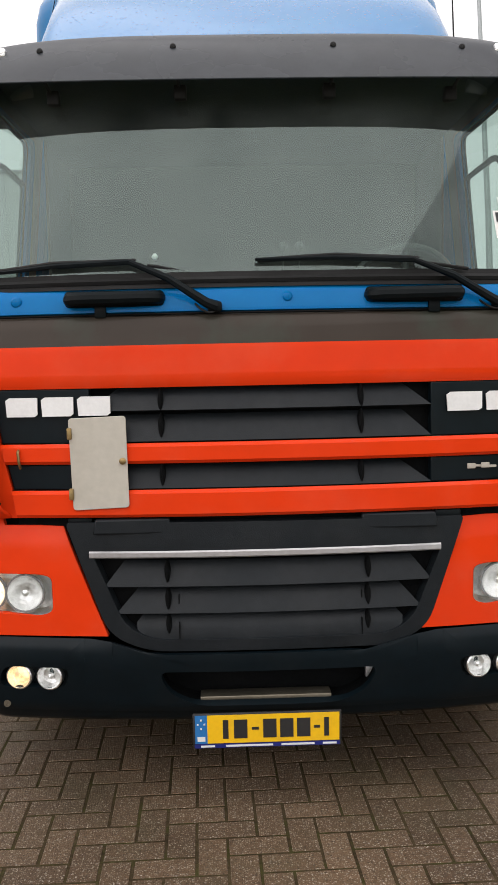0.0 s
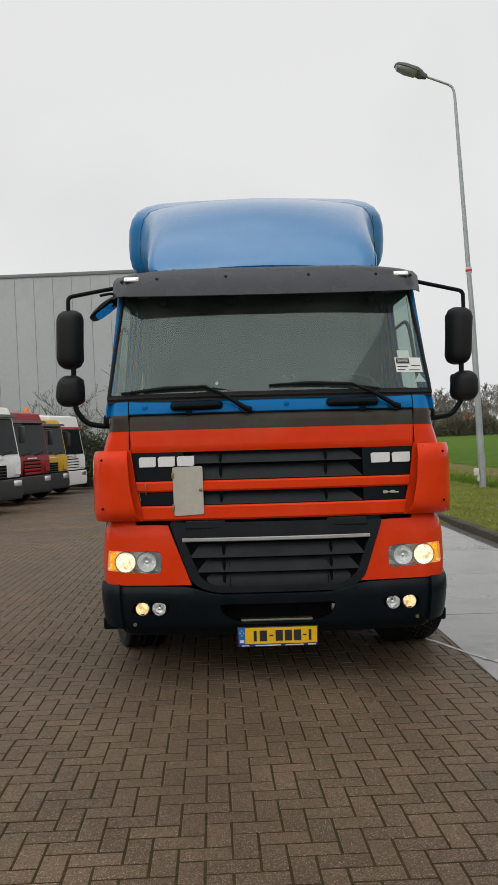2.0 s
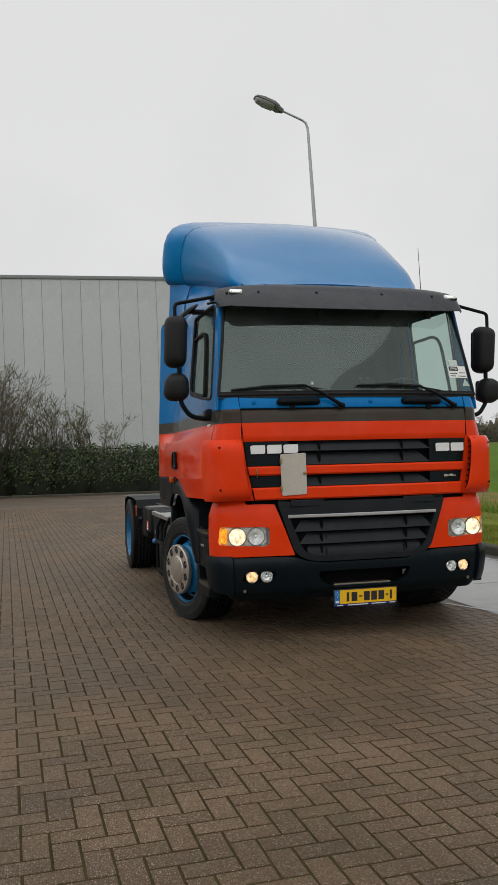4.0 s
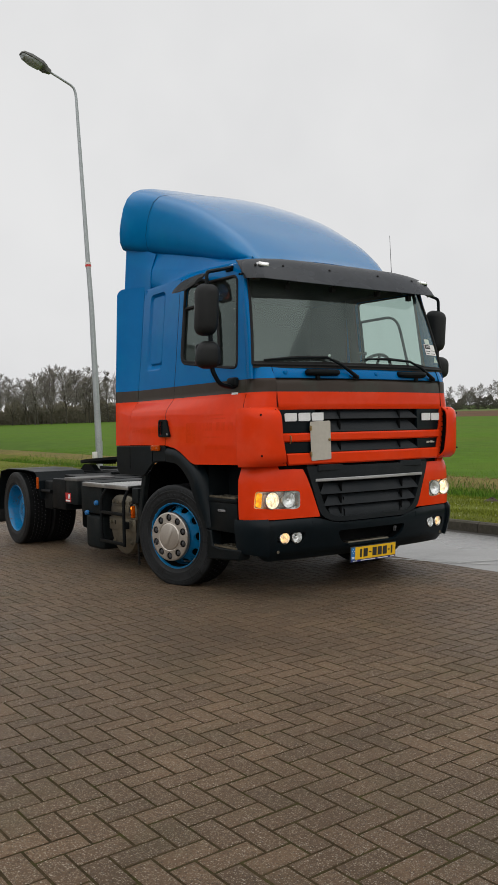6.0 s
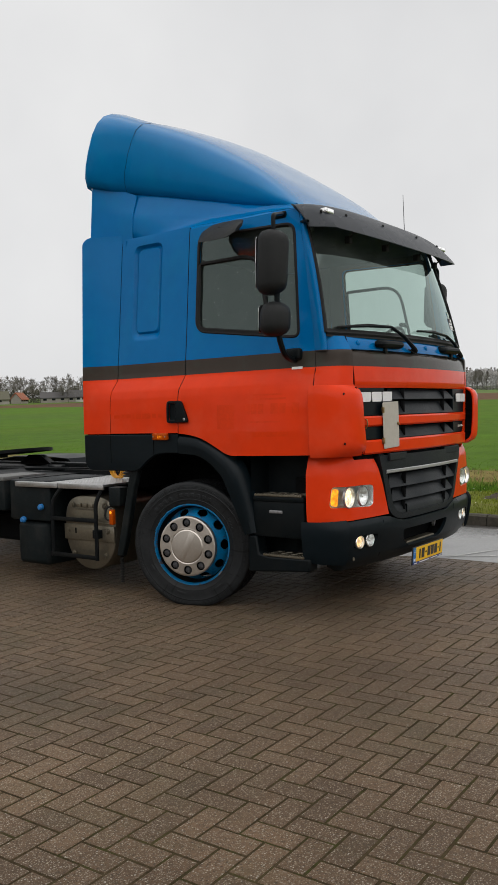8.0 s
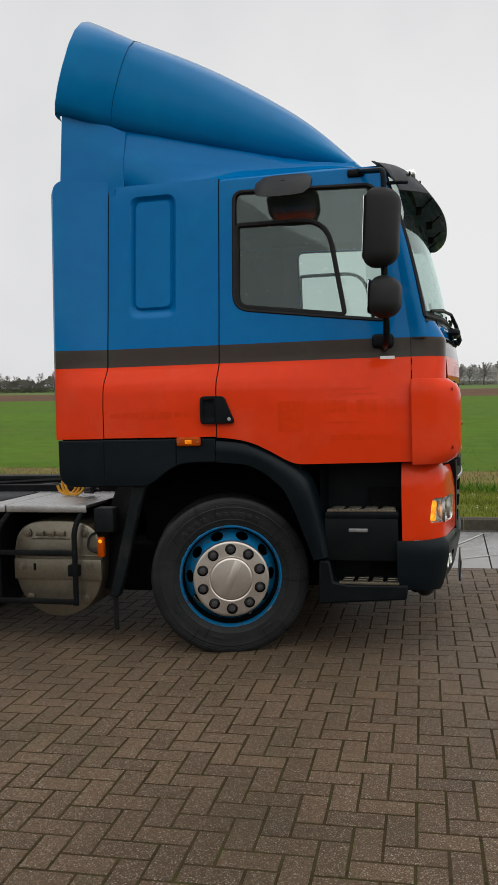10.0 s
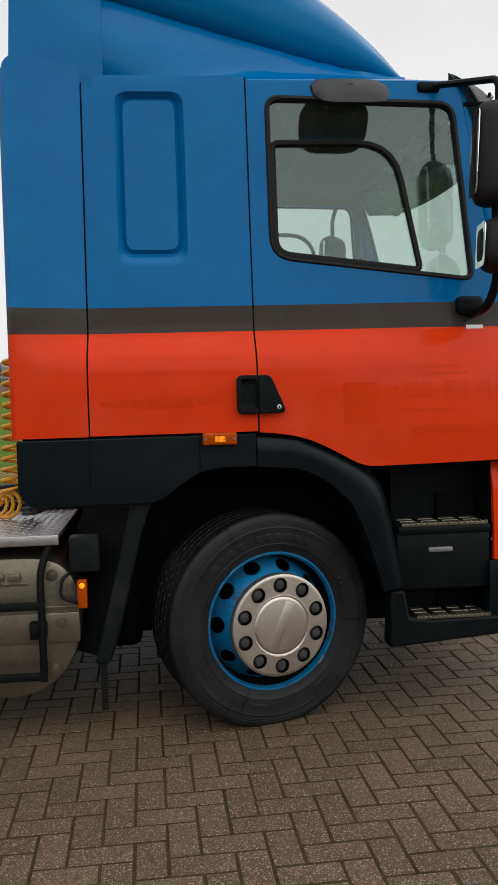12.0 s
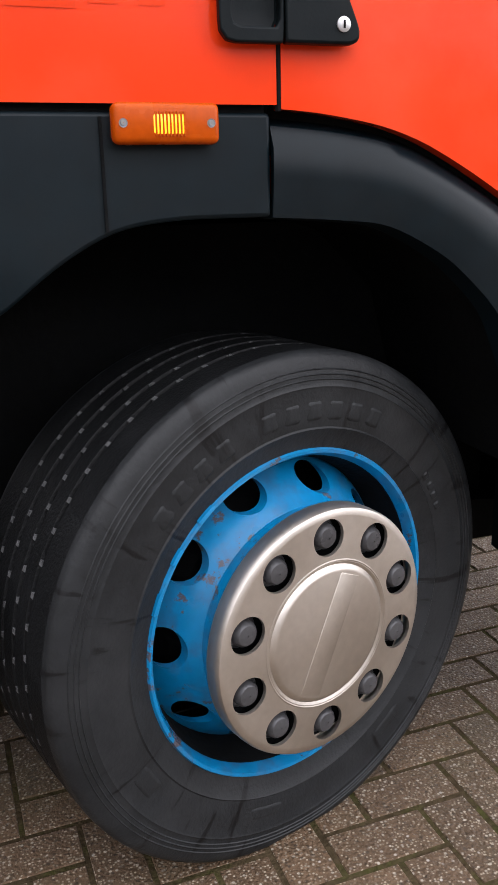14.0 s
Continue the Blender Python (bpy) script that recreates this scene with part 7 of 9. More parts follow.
pts = [(-0.74 + 0.042 * math.cos(a), 5.475 + 0.042 * math.sin(a), 0.892 + 0.0042 * a) for a in (k * math.tau / 14 for k in range(9 * 14 + 1))]
pts += [(-0.68, 5.40, 1.20), (-0.60, 5.30, 1.42)]
tube(bm, pts, 0.0105, 6)
part("coiled_line", bm, COIL_BLACK, lorry, "black coiled cable")



# ---- the yard and the land round it ----
def brick_material(name, island):
    """Concrete brick with exposed grit, damp and mossy patches."""
    m = mat(name, (0.109, 0.0690, 0.0398), 0.58, 0, 0.26, 1.1, 46, 0.9, 150, 0.24, rand=0.20, island=island)
    n, l, b = nodes_of(m)
    tc = n.new("ShaderNodeNewGeometry")
    out = b.inputs["Base Color"].links[0].from_socket
    # dark pits, then grit of three sizes, each grain with its own tone
    for size, near, far, share, tone, seed in ((95, 0.46, 0.22, 0.45, (0.058, 0.040, 0.026), 3.1), (160, 0.44, 0.22, 0.30, (0.30, 0.25, 0.185), 0.0), (100, 0.36, 0.18, 0.52, (0.38, 0.335, 0.27), 7.7), (62, 0.24, 0.12, 0.74, (0.50, 0.46, 0.41), 5.3)):
        mp, vo, rg, pk, gt, mu, mx = n.new("ShaderNodeMapping"), n.new("ShaderNodeTexVoronoi"), n.new("ShaderNodeMapRange"), n.new("ShaderNodeSeparateColor"), n.new("ShaderNodeMapRange"), n.new("ShaderNodeMath"), n.new("ShaderNodeMixRGB")
        mp.inputs["Location"].default_value = (seed, seed, 0)
        vo.inputs["Scale"].default_value = size
        rg.inputs["From Min"].default_value, rg.inputs["From Max"].default_value = near, far
        gt.inputs["From Min"].default_value, gt.inputs["From Max"].default_value = share, share + 0.3
        mu.operation = "MULTIPLY"
        mx.inputs["Color2"].default_value = (*tone, 1)
        l.new(tc.outputs["Position"], mp.inputs["Vector"])
        l.new(mp.outputs["Vector"], vo.inputs["Vector"])
        l.new(vo.outputs["Distance"], rg.inputs["Value"])
        l.new(vo.outputs["Color"], pk.inputs[0])
        l.new(pk.outputs[0], gt.inputs["Value"])
        l.new(rg.outputs["Result"], mu.inputs[0])
        l.new(gt.outputs["Result"], mu.inputs[1])
        l.new(mu.outputs[0], mx.inputs["Fac"])
        l.new(out, mx.inputs["Color1"])
        out = mx.outputs["Color"]
    # damp patches metres wide, and a greenish film in places
    no, ng, mr, mg, sc, gm = n.new("ShaderNodeTexNoise"), n.new("ShaderNodeTexNoise"), n.new("ShaderNodeMapRange"), n.new("ShaderNodeMapRange"), n.new("ShaderNodeVectorMath"), n.new("ShaderNodeMixRGB")
    no.inputs["Scale"].default_value, no.inputs["Detail"].default_value = 0.55, 6
    ng.inputs["Scale"].default_value, ng.inputs["Detail"].default_value, ng.inputs["Roughness"].default_value = 1.7, 7, 0.7
    mr.inputs["From Min"].default_value, mr.inputs["From Max"].default_value = 0.35, 0.68
    mr.inputs["To Min"].default_value, mr.inputs["To Max"].default_value = 0.84, 1.12
    mg.inputs["From Min"].default_value, mg.inputs["From Max"].default_value, mg.inputs["To Max"].default_value = 0.50, 0.74, 0.42
    gm.inputs["Color2"].default_value = (0.060, 0.060, 0.026, 1)
    sc.operation = "SCALE"
    l.new(tc.outputs["Position"], no.inputs["Vector"])
    l.new(tc.outputs["Position"], ng.inputs["Vector"])
    l.new(no.outputs["Fac"], mr.inputs["Value"])
    l.new(ng.outputs["Fac"], mg.inputs["Value"])
    l.new(mg.outputs["Result"], gm.inputs["Fac"])
    l.new(out, gm.inputs["Color1"])
    l.new(gm.outputs["Color"], sc.inputs[0])
    l.new(mr.outputs["Result"], sc.inputs["Scale"])
    l.new(sc.outputs["Vector"], b.inputs["Base Color"])
    r2 = n.new("ShaderNodeMapRange")
    r2.inputs["From Min"].default_value, r2.inputs["From Max"].default_value = 0.35, 0.68
    r2.inputs["To Min"].default_value, r2.inputs["To Max"].default_value = 0.42, 0.66
    l.new(no.outputs["Fac"], r2.inputs["Value"])
    l.new(r2.outputs["Result"], b.inputs["Roughness"])
    return m


BRICK_PIECE = brick_material("brick_piece", False)
BRICK_JOINED = brick_material("brick_joined", True)
JOINT = mat("joint_sand", (0.050, 0.037, 0.021), 0.95, 0, 0.4, 5, 60, 0.6, 120, spec=0.03, dirt=(0.046, 0.056, 0.012), dirt_amount=0.75)
FAR_PAVING = mat("far_paving", (0.100, 0.073, 0.050), 0.52, 0, 0.22, 0.5, 5, 0.5, 9, spec=0.42, dirt=(0.06, 0.045, 0.032), dirt_amount=0.5)
CONCRETE = mat("wet_concrete", (0.225, 0.225, 0.218), 0.28, 0, 0.16, 0.8, 22, 0.12, 90, dirt=(0.115, 0.113, 0.108), dirt_amount=0.8)
KERB = mat("kerb_concrete", (0.062, 0.056, 0.044), 0.8, 0, 0.3, 1.5, 30, 0.5, 70, spec=0.2, dirt=(0.035, 0.036, 0.018), dirt_amount=0.7, rand=0.15)
GUTTER = mat("gutter_brick", (0.05, 0.046, 0.04), 0.6, 0, 0.3, 3, 40, 0.5, 90, rand=0.3)
WHITE_LINE = mat("worn_line_paint", (0.48, 0.48, 0.46), 0.6, 0, 0.2, 6, 60, dirt=(0.22, 0.22, 0.21), dirt_amount=0.9)
VERGE = mat("verge_turf", (0.115, 0.135, 0.018), 0.95, 0, 0.35, 0.6, 14, 0.7, 30, spec=0.08, dirt=(0.13, 0.112, 0.034), dirt_amount=0.7)
FIELD = mat("field_green", (0.070, 0.135, 0.012), 0.95, 0, 0.22, 0.05, 1.3, 0.6, 6, spec=0.06, dirt=(0.098, 0.135, 0.018), dirt_amount=0.6)
STUBBLE = mat("stubble", (0.165, 0.135, 0.045), 0.95, 0, 0.35, 0.8, 12, 0.6, 16, spec=0.08, dirt=(0.085, 0.115, 0.018), dirt_amount=0.8)
PLOUGHED = mat("ploughed_soil", (0.115, 0.066, 0.040), 0.95, 0, 0.3, 0.05, 0.8, 0.6, 4, spec=0.06)
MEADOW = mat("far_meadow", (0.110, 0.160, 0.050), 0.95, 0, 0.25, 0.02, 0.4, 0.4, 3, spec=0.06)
SOIL = mat("mole_soil", (0.045, 0.032, 0.022), 0.95, 0, 0.4, 9, 60, 0.8, 60)
BLADE = mat("grass_blade", (0.145, 0.172, 0.020), 0.8, 0, 0.3, 1.0, 9, spec=0.15, rand=0.45, island=True)
TALL_BLADE = mat("tall_grass_blade", (0.070, 0.150, 0.012), 0.8, 0, 0.3, 1.0, 9, spec=0.15, rand=0.5, island=True)
CROP_BLADE = mat("crop_blade", (0.100, 0.185, 0.016), 0.85, 0, 0.2, 0.3, 3, spec=0.1, rand=0.25, island=True)
DRY_BLADE = mat("dry_reed", (0.20, 0.135, 0.065), 0.8, 0, 0.3, 1.0, 9, rand=0.4, island=True)
BARK = mat("bark", (0.075, 0.068, 0.055), 0.95, 0, 0.3, 2, 20, 0.4, 30, spec=0.1)
# twig colour lightened to paint in the haze of distance
HAZED_TWIG = mat("hazed_twig", (0.185, 0.17, 0.148), 0.95, 0, 0.3, 0.4, 6, spec=0.1, rand=0.35, island=True)
BUD = mat("bud_leaf", (0.13, 0.135, 0.035), 0.8, 0, 0.3, 1, 9, rand=0.5, island=True)
HEDGE = mat("evergreen_leaf", (0.050, 0.072, 0.024), 0.65, 0, 0.35, 0.8, 8, rand=0.6, island=True)
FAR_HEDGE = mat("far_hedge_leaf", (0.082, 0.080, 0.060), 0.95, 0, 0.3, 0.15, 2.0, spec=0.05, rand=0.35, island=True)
SHRUB_BARK = mat("shrub_bark", (0.085, 0.074, 0.056), 0.95, 0, 0.3, 2, 20, spec=0.1)
# near-black that stands for the shade deep among the leaves
HEDGE_SHADE = mat("hedge_shade_core", (0.014, 0.018, 0.009), 0.95, 0, 0.4, 2, 20)
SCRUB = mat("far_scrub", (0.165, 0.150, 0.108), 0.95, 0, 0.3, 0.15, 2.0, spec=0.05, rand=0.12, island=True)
PANEL = mat("sandwich_panel", (0.445, 0.462, 0.470), 0.45, 0.1, 0.05, 0.35, 5, 0.02, 40, dirt=(0.36, 0.37, 0.37), dirt_amount=0.35, rand=0.03)
PANEL_TRIM = mat("panel_trim", (0.20, 0.21, 0.215), 0.5, 0.2, 0.08, 1, 10)
# paler still: haze over the farthest crowns is put into this colour
HAZED_FAR_TWIGS = mat("far_twigs", (0.36, 0.35, 0.33), 0.95, 0, 0.3, 0.15, 2.0, spec=0.05, rand=0.3, island=True)
GALV = mat("galvanised", (0.36, 0.385, 0.395), 0.5, 0.55, 0.16, 2.5, 22, 0.1, 60)
LAMP_GREY = mat("lamp_head_grey", (0.12, 0.12, 0.115), 0.5, 0.2, 0.15, 6, 50)
HOUSE_WALL = mat("house_wall", (0.30, 0.27, 0.245), 0.8, 0, 0.12, 0.6, 8)
HOUSE_WHITE = mat("house_white", (0.62, 0.61, 0.59), 0.7, 0, 0.08, 0.6, 8)
ROOF_DARK = mat("roof_dark", (0.075, 0.070, 0.068), 0.8, 0, 0.15, 0.5, 8)
ROOF_ORANGE = mat("roof_orange", (0.30, 0.105, 0.055), 0.8, 0, 0.15, 0.5, 8)
ROOF_THATCH = mat("roof_olive", (0.105, 0.10, 0.068), 0.9, 0, 0.15, 0.5, 8)
PANE_DARK = mat("far_pane", (0.012, 0.015, 0.016), 0.12, 0, 0.1, 1, 5, spec=0.12)


def yard_z(x, y):
    return (YARD @ Vector((x, y, 0))).z


def land_z(x, y):
    """Height of the land: the yard's slope near it, level beyond, with a shallow ditch along the verge."""
    def ease(a):
        a = min(1, max(0, a))
        return a * a * (3 - 2 * a)
    t = max(ease((x - 4.2) / 7), ease((y - 38) / 8), ease((-x - 42) / 10), ease((-y - 14) / 10))
    z = yard_z(min(x, 12), max(-15, min(y, 45))) * (1 - t) - 0.36 * t
    if x > 3.9 and y < 60:
        z += 0.10 * (1 - ease((x - 3.9) / 3)) - 0.22 * math.exp(-((x - 9.4) / 0.75) ** 2)
    if x <= 3.9 and y < 38:
        z -= 0.12
    return z


xs = [-900, -400, -150, -80, -45, -30, -20, -12, -6, 0, 2.5, 3.55, 3.78, 4.1, 4.6, 5.2, 6, 6.8, 7.5, 8.2, 8.6, 9.0, 9.4, 9.8, 10.3, 11, 12, 13.5, 16, 20, 28, 40, 60, 90, 100, 130, 160, 190, 240, 330, 500, 900, 2200]
ysl = [-900, -300, -120, -60, -30, -20, -15, -12, -9, -6, -4, -2, 0, 2, 4, 6, 8, 10, 12, 15, 18, 21, 24, 27, 30, 33, 36, 38, 40, 43, 46, 50, 56, 65, 80, 100, 125, 150, 190, 240, 320, 450, 800, 2200]
bm = B()
grid = [[bm.verts.new((x, y, land_z(x, y))) for x in xs] for y in ysl]
for j in range(len(ysl) - 1):
    for i in range(len(xs) - 1):
        f = bm.faces.new((grid[j][i], grid[j][i + 1], grid[j + 1][i + 1], grid[j + 1][i]))
        x, y = (xs[i] + xs[i + 1]) / 2, (ysl[j] + ysl[j + 1]) / 2
        f.material_index = 0 if x < 10.3 else 1 if x < 12 else 2
        if y > 46 and x < 10.3:
            f.material_index = 0
        if 100 < x < 190 and y < 190:
            f.material_index = 3
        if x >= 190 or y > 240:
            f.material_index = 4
ground = part("ground", bm, [VERGE, STUBBLE, FIELD, PLOUGHED, MEADOW], None, "", 60)
tagged(ground, "flat green winter field and grass verge beside the yard", "ground", "", "structure")

# pavement: herringbone bricks, joined far off, single where the path comes nearest
bm = B()
EDGE = 1.43
X0, Y0, Y1 = -16.0, -6.0, 26.0
sheet(bm, [[(X0 + (EDGE - X0) * i / 6, Y0 + (Y1 - Y0) * j / 8, -0.0018) for i in range(7)] for j in range(9)])
pavement = part("pavement", bm, JOINT, None, "", 0)
pavement.matrix_basis = YARD
tagged(pavement, "brown concrete bricks laid in damp herringbone", "pavement", "", "structure")
bm = B()
for x0, x1, y0, y1 in ((-42, X0, -14, 37.0), (X0, EDGE, Y1, 37.0), (X0, EDGE, -14, Y0)):
    sheet(bm, [[(x0 + (x1 - x0) * i / 8, y0 + (y1 - y0) * j / 8, -0.0008) for i in range(9)] for j in range(9)])
far = part("pavement_far", bm, FAR_PAVING, None, "", 0)
far.matrix_basis = YARD
tagged(far, "far stretch of the brown brick yard", "pavement", "", "structure")

UNIT = 0.105
LX, WX = 2 * UNIT - 0.0078, UNIT - 0.0078
LAID = Matrix.Translation((-2.825, 4.529, 0)) @ Matrix.Rotation(radians(1.7), 4, "Z")


def brick_shape(a, b):
    """A brick top with chamfered edges."""
    c = 0.0030
    v = [(-a + c, -b + c, 0), (a - c, -b + c, 0), (a - c, b - c, 0), (-a + c, b - c, 0), (-a, -b, -0.0042), (a, -b, -0.0042), (a, b, -0.0042), (-a, b, -0.0042), (-a, -b, -0.022), (a, -b, -0.022), (a, b, -0.022), (-a, b, -0.022)]
    v = [LAID.to_3x3() @ Vector(p) for p in v]
    f = [(0, 1, 2, 3)] + [(k, k + 4, (k + 1) % 4 + 4, (k + 1) % 4) for k in range(4)] + [(k + 4, k + 8, (k + 1) % 4 + 8, (k + 1) % 4 + 4) for k in range(4)]
    return v, [tuple(reversed(q)) if i else q for i, q in enumerate(f)]


shapes = {}
for kind, (a, b) in {"h": (LX / 2, WX / 2), "v": (WX / 2, LX / 2)}.items():
    v, f = brick_shape(a, b)
    me = bpy.data.meshes.new("brick_" + kind)
    me.from_pydata(v, [], f)
    me.materials.append(BRICK_PIECE)
    shapes[kind] = (v, f, me)
rnd = random.Random(5)
jv, jf, pieces = [], [], []
for i in range(-132, 46):
    for j in range(-112, 214):
        k = (i + j) % 4
        if k == 0:
            c, kind = LAID @ Vector((i * UNIT + UNIT, j * UNIT + UNIT / 2, 0)), "h"
        elif k == 2:
            c, kind = LAID @ Vector((i * UNIT + UNIT / 2, j * UNIT + UNIT, 0)), "v"
        else:
            continue
        cx, cy = c.x, c.y
        if cx > EDGE + 0.095 or cx < X0 - 0.095 or cy > Y1 + 0.095 or cy < Y0 - 0.095:
            continue
        dz, tx_, ty_ = rnd.uniform(-0.0006, 0.0008), rnd.uniform(-0.004, 0.004), rnd.uniform(-0.004, 0.004)
        dx, dy = rnd.uniform(-0.001, 0.001), rnd.uniform(-0.001, 0.001)
        if -2.95 < cx < -1.45 and 3.3 < cy < 5.4:
            pieces.append((cx + dx, cy + dy, dz, tx_, ty_, kind))
            continue
        v, f, _ = shapes[kind]
        b0 = len(jv)
        jv += [(max(X0, min(cx + dx + p[0], EDGE - 0.004)), max(Y0, min(cy + dy + p[1], Y1)), p[2] + dz + p[0] * ty_ + p[1] * tx_) for p in v]
        jf += [tuple(q + b0 for q in t) for t in f[:5]]
me = bpy.data.meshes.new("brick_field")
me.from_pydata(jv, [], jf)
me.materials.append(BRICK_JOINED)
field = new("brick_field", me)
field.parent = pavement
field["kind"] = "stuff"

# concrete strip in slabs, gutter bricks and kerb stones
slabs = tagged(new("concrete_strip"), "pale wet concrete drive strip beside the bricks", "road", "", "structure")
slabs.matrix_basis = YARD
y = -14.0
rr = random.Random(8)
while y < 37:
    y1 = y + 2.4
    bm = B()
    xa, xb = EDGE + 0.004, 3.40 + 0.030 * (y - 3), 
    xc = 3.40 + 0.030 * (y1 - 3)
    v0 = [(xa, y + 0.006), (xb, y + 0.006), (xc, y1 - 0.006), (xa, y1 - 0.006)]
    prism(bm, v0, -0.06, rr.uniform(-0.001, 0.001), "z")
    part("slab", bm, CONCRETE, slabs, "", 0)
    y = y1
for pts in ([(1.10, 4.46), (1.30, 4.14), (1.45, 3.72), (1.66, 3.32), (1.92, 2.94), (2.5, 2.1), (2.9, 1.5)], [(1.50, 3.56), (1.85, 3.40), (2.2, 3.24), (2.9, 2.95), (3.3, 2.8)]):
    bm = B()
    rows = []
    for i, (x, y) in enumerate(pts):
        w = 0.011 + 0.004 * (i % 2)
        rows.append([(x - w, y - w * 0.6, 0.0045), (x + w, y + w * 0.6, 0.0045)])
    sheet(bm, rows)
    ln = part("painted_line", bm, WHITE_LINE, slabs, "", 0)
kerb = tagged(new("kerb"), "weathered concrete kerb stones along the grass", "kerb", "", "structure")
kerb.matrix_basis = YARD
bm = B()
prism(bm, [(0.0, -0.08), (0.17, -0.08), (0.17, 0.115), (0.05, 0.12), (0.016, 0.10)], 0.004, 0.994, "y")
st = part("kerb_stone", bm, KERB, kerb, bevel=0.0, smooth=0)
st.matrix_basis = Matrix.Translation((3.62 + 0.030 * (-17), -14, 0)) @ Matrix.Rotation(radians(-1.72), 4, "Z")
for k in range(1, 50):
    o = new("kerb_stone", st.data)
    o.parent = kerb
    yy = -14 + k
    o.matrix_basis = Matrix.Translation((3.62 + 0.030 * (yy - 3) + rr.uniform(-0.004, 0.004), yy, rr.uniform(-0.004, 0.004))) @ Matrix.Rotation(radians(-1.72 + rr.uniform(-0.15, 0.15)), 4, "Z")
for k in range(44):
    o = new("kerb_stone", st.data)
    o.parent = kerb
    o.matrix_basis = Matrix.Translation((4.6 - k, 36.3 + rr.uniform(-0.004, 0.004), 0)) @ Matrix.Rotation(radians(90), 4, "Z")
gv, gf = [], []
for k in range(0, 470):
    yy = -10 + k * 0.1
    for q in range(2):
        xx = 3.41 + 0.030 * (yy - 3) + q * 0.105
        v, f, _ = shapes["h"]
        b0, dz = len(gv), rr.uniform(-0.004, 0.0)
        gv += [(xx + 0.05 + p[0] * 0.5, yy + p[1], p[2] - 0.006 + dz) for p in v]
        gf += [tuple(t + b0 for t in u) for u in f]
me = bpy.data.meshes.new("gutter_bricks")
me.from_pydata(gv, [], gf)
me.materials.append(GUTTER)
gt = new("gutter_bricks", me)
gt.parent = kerb
gt["kind"] = "stuff"
bm = B()
sheet(bm, [[(x + 0.030 * (y - 3), y, -0.016) for x in (3.36, 3.66)] for y in (-14, 37)])
part("gutter_bed", bm, JOINT, kerb, "", 0)


# grass
def blades(name, count, area, height, width, material, label, category, seed, lean=0.5, keep=None):
    r = random.Random(seed)
    v, f = [], []
    while len(f) < count * 2:
        x, y = area(r)
        if keep and not keep(x, y, r):
            continue
        z, h, w, a = land_z(x, y) - 0.004, height(r, x, y), width * r.uniform(0.6, 1.4), r.uniform(0, math.tau)
        dx, dy, lx, ly = math.cos(a) * w, math.sin(a) * w, r.uniform(-lean, lean) * h, r.uniform(-lean, lean) * h
        b0 = len(v)
        v += [(x - dx, y - dy, z), (x + dx, y + dy, z), (x + lx * 0.4 + dx * 0.7, y + ly * 0.4 + dy * 0.7, z + h * 0.6), (x + lx * 0.4 - dx * 0.7, y + ly * 0.4 - dy * 0.7, z + h * 0.6), (x + lx, y + ly, z + h)]
        f += [(b0, b0 + 1, b0 + 2, b0 + 3), (b0 + 3, b0 + 2, b0 + 4)]
    me = bpy.data.meshes.new(name)
    me.from_pydata(v, [], f)
    me.materials.append(material)
    return tagged(new(name, me), label, category, "", "stuff")


def tuft(x, y):
    return noise.noise(Vector((x * 0.9, y * 0.9, 3.1)))


blades("verge_grass", 60000, lambda r: (r.uniform(3.84, 9.0), r.uniform(-3, 34) if r.random() < 0.45 else r.uniform(0, 12)), lambda r, x, y: r.uniform(0.025, 0.06) * (1 + 0.9 * max(0, tuft(x, y))), 0.0035, BLADE, "short rough green verge grass by the kerb", "grass", 3,
       keep=lambda x, y, r: x > 3.82 + 0.03 * (y - 3) and r.random() < 0.6 + tuft(x, y))
blades("ditch_grass", 26000, lambda r: (r.gauss(9.3, 0.45), r.uniform(-2, 40) if r.random() < 0.4 else r.uniform(1, 14)), lambda r, x, y: r.uniform(0.09, 0.26) * (0.8 + 0.6 * max(0, tuft(x, y))), 0.006, TALL_BLADE, "taller dark green grass along the shallow ditch", "grass", 4, 0.8)
blades("stubble_grass", 6000, lambda r: (r.uniform(10.2, 12.2), r.uniform(-2, 36) if r.random() < 0.4 else r.uniform(1, 16)), lambda r, x, y: r.uniform(0.025, 0.065), 0.006, DRY_BLADE, "pale dry grass along the field edge", "grass", 6, 1.2)
blades("field_crop", 45000, lambda r: (12 + 26 * r.random() ** 1.8, r.uniform(-2, 45)), lambda r, x, y: r.uniform(0.014, 0.032), 0.008, CROP_BLADE, "young green crop on the field", "crop", 7, 0.7, keep=lambda x, y, r: r.random() < 0.55 + 0.8 * tuft(x * 0.3, y * 2.2))
r9 = random.Random(9)
v, f = [], []
for k in range(700):
    x, y = r9.uniform(4.0, 9.0), r9.uniform(0, 32)
    z, a = land_z(x, y) + r9.uniform(0.03, 0.06), 0.008
    b0 = len(v)
    v += [(x - a, y, z), (x, y - a, z + 0.003), (x + a, y, z), (x, y + a, z + 0.003), (x, y, z + 0.008)]
    f += [(b0, b0 + 1, b0 + 4), (b0 + 1, b0 + 2, b0 + 4), (b0 + 2, b0 + 3, b0 + 4), (b0 + 3, b0, b0 + 4)]
me = bpy.data.meshes.new("daisies")
me.from_pydata(v, [], f)
me.materials.append(PAPER)
tagged(new("daisies", me), "tiny white daisies scattered in the grass", "flowers", "", "stuff")


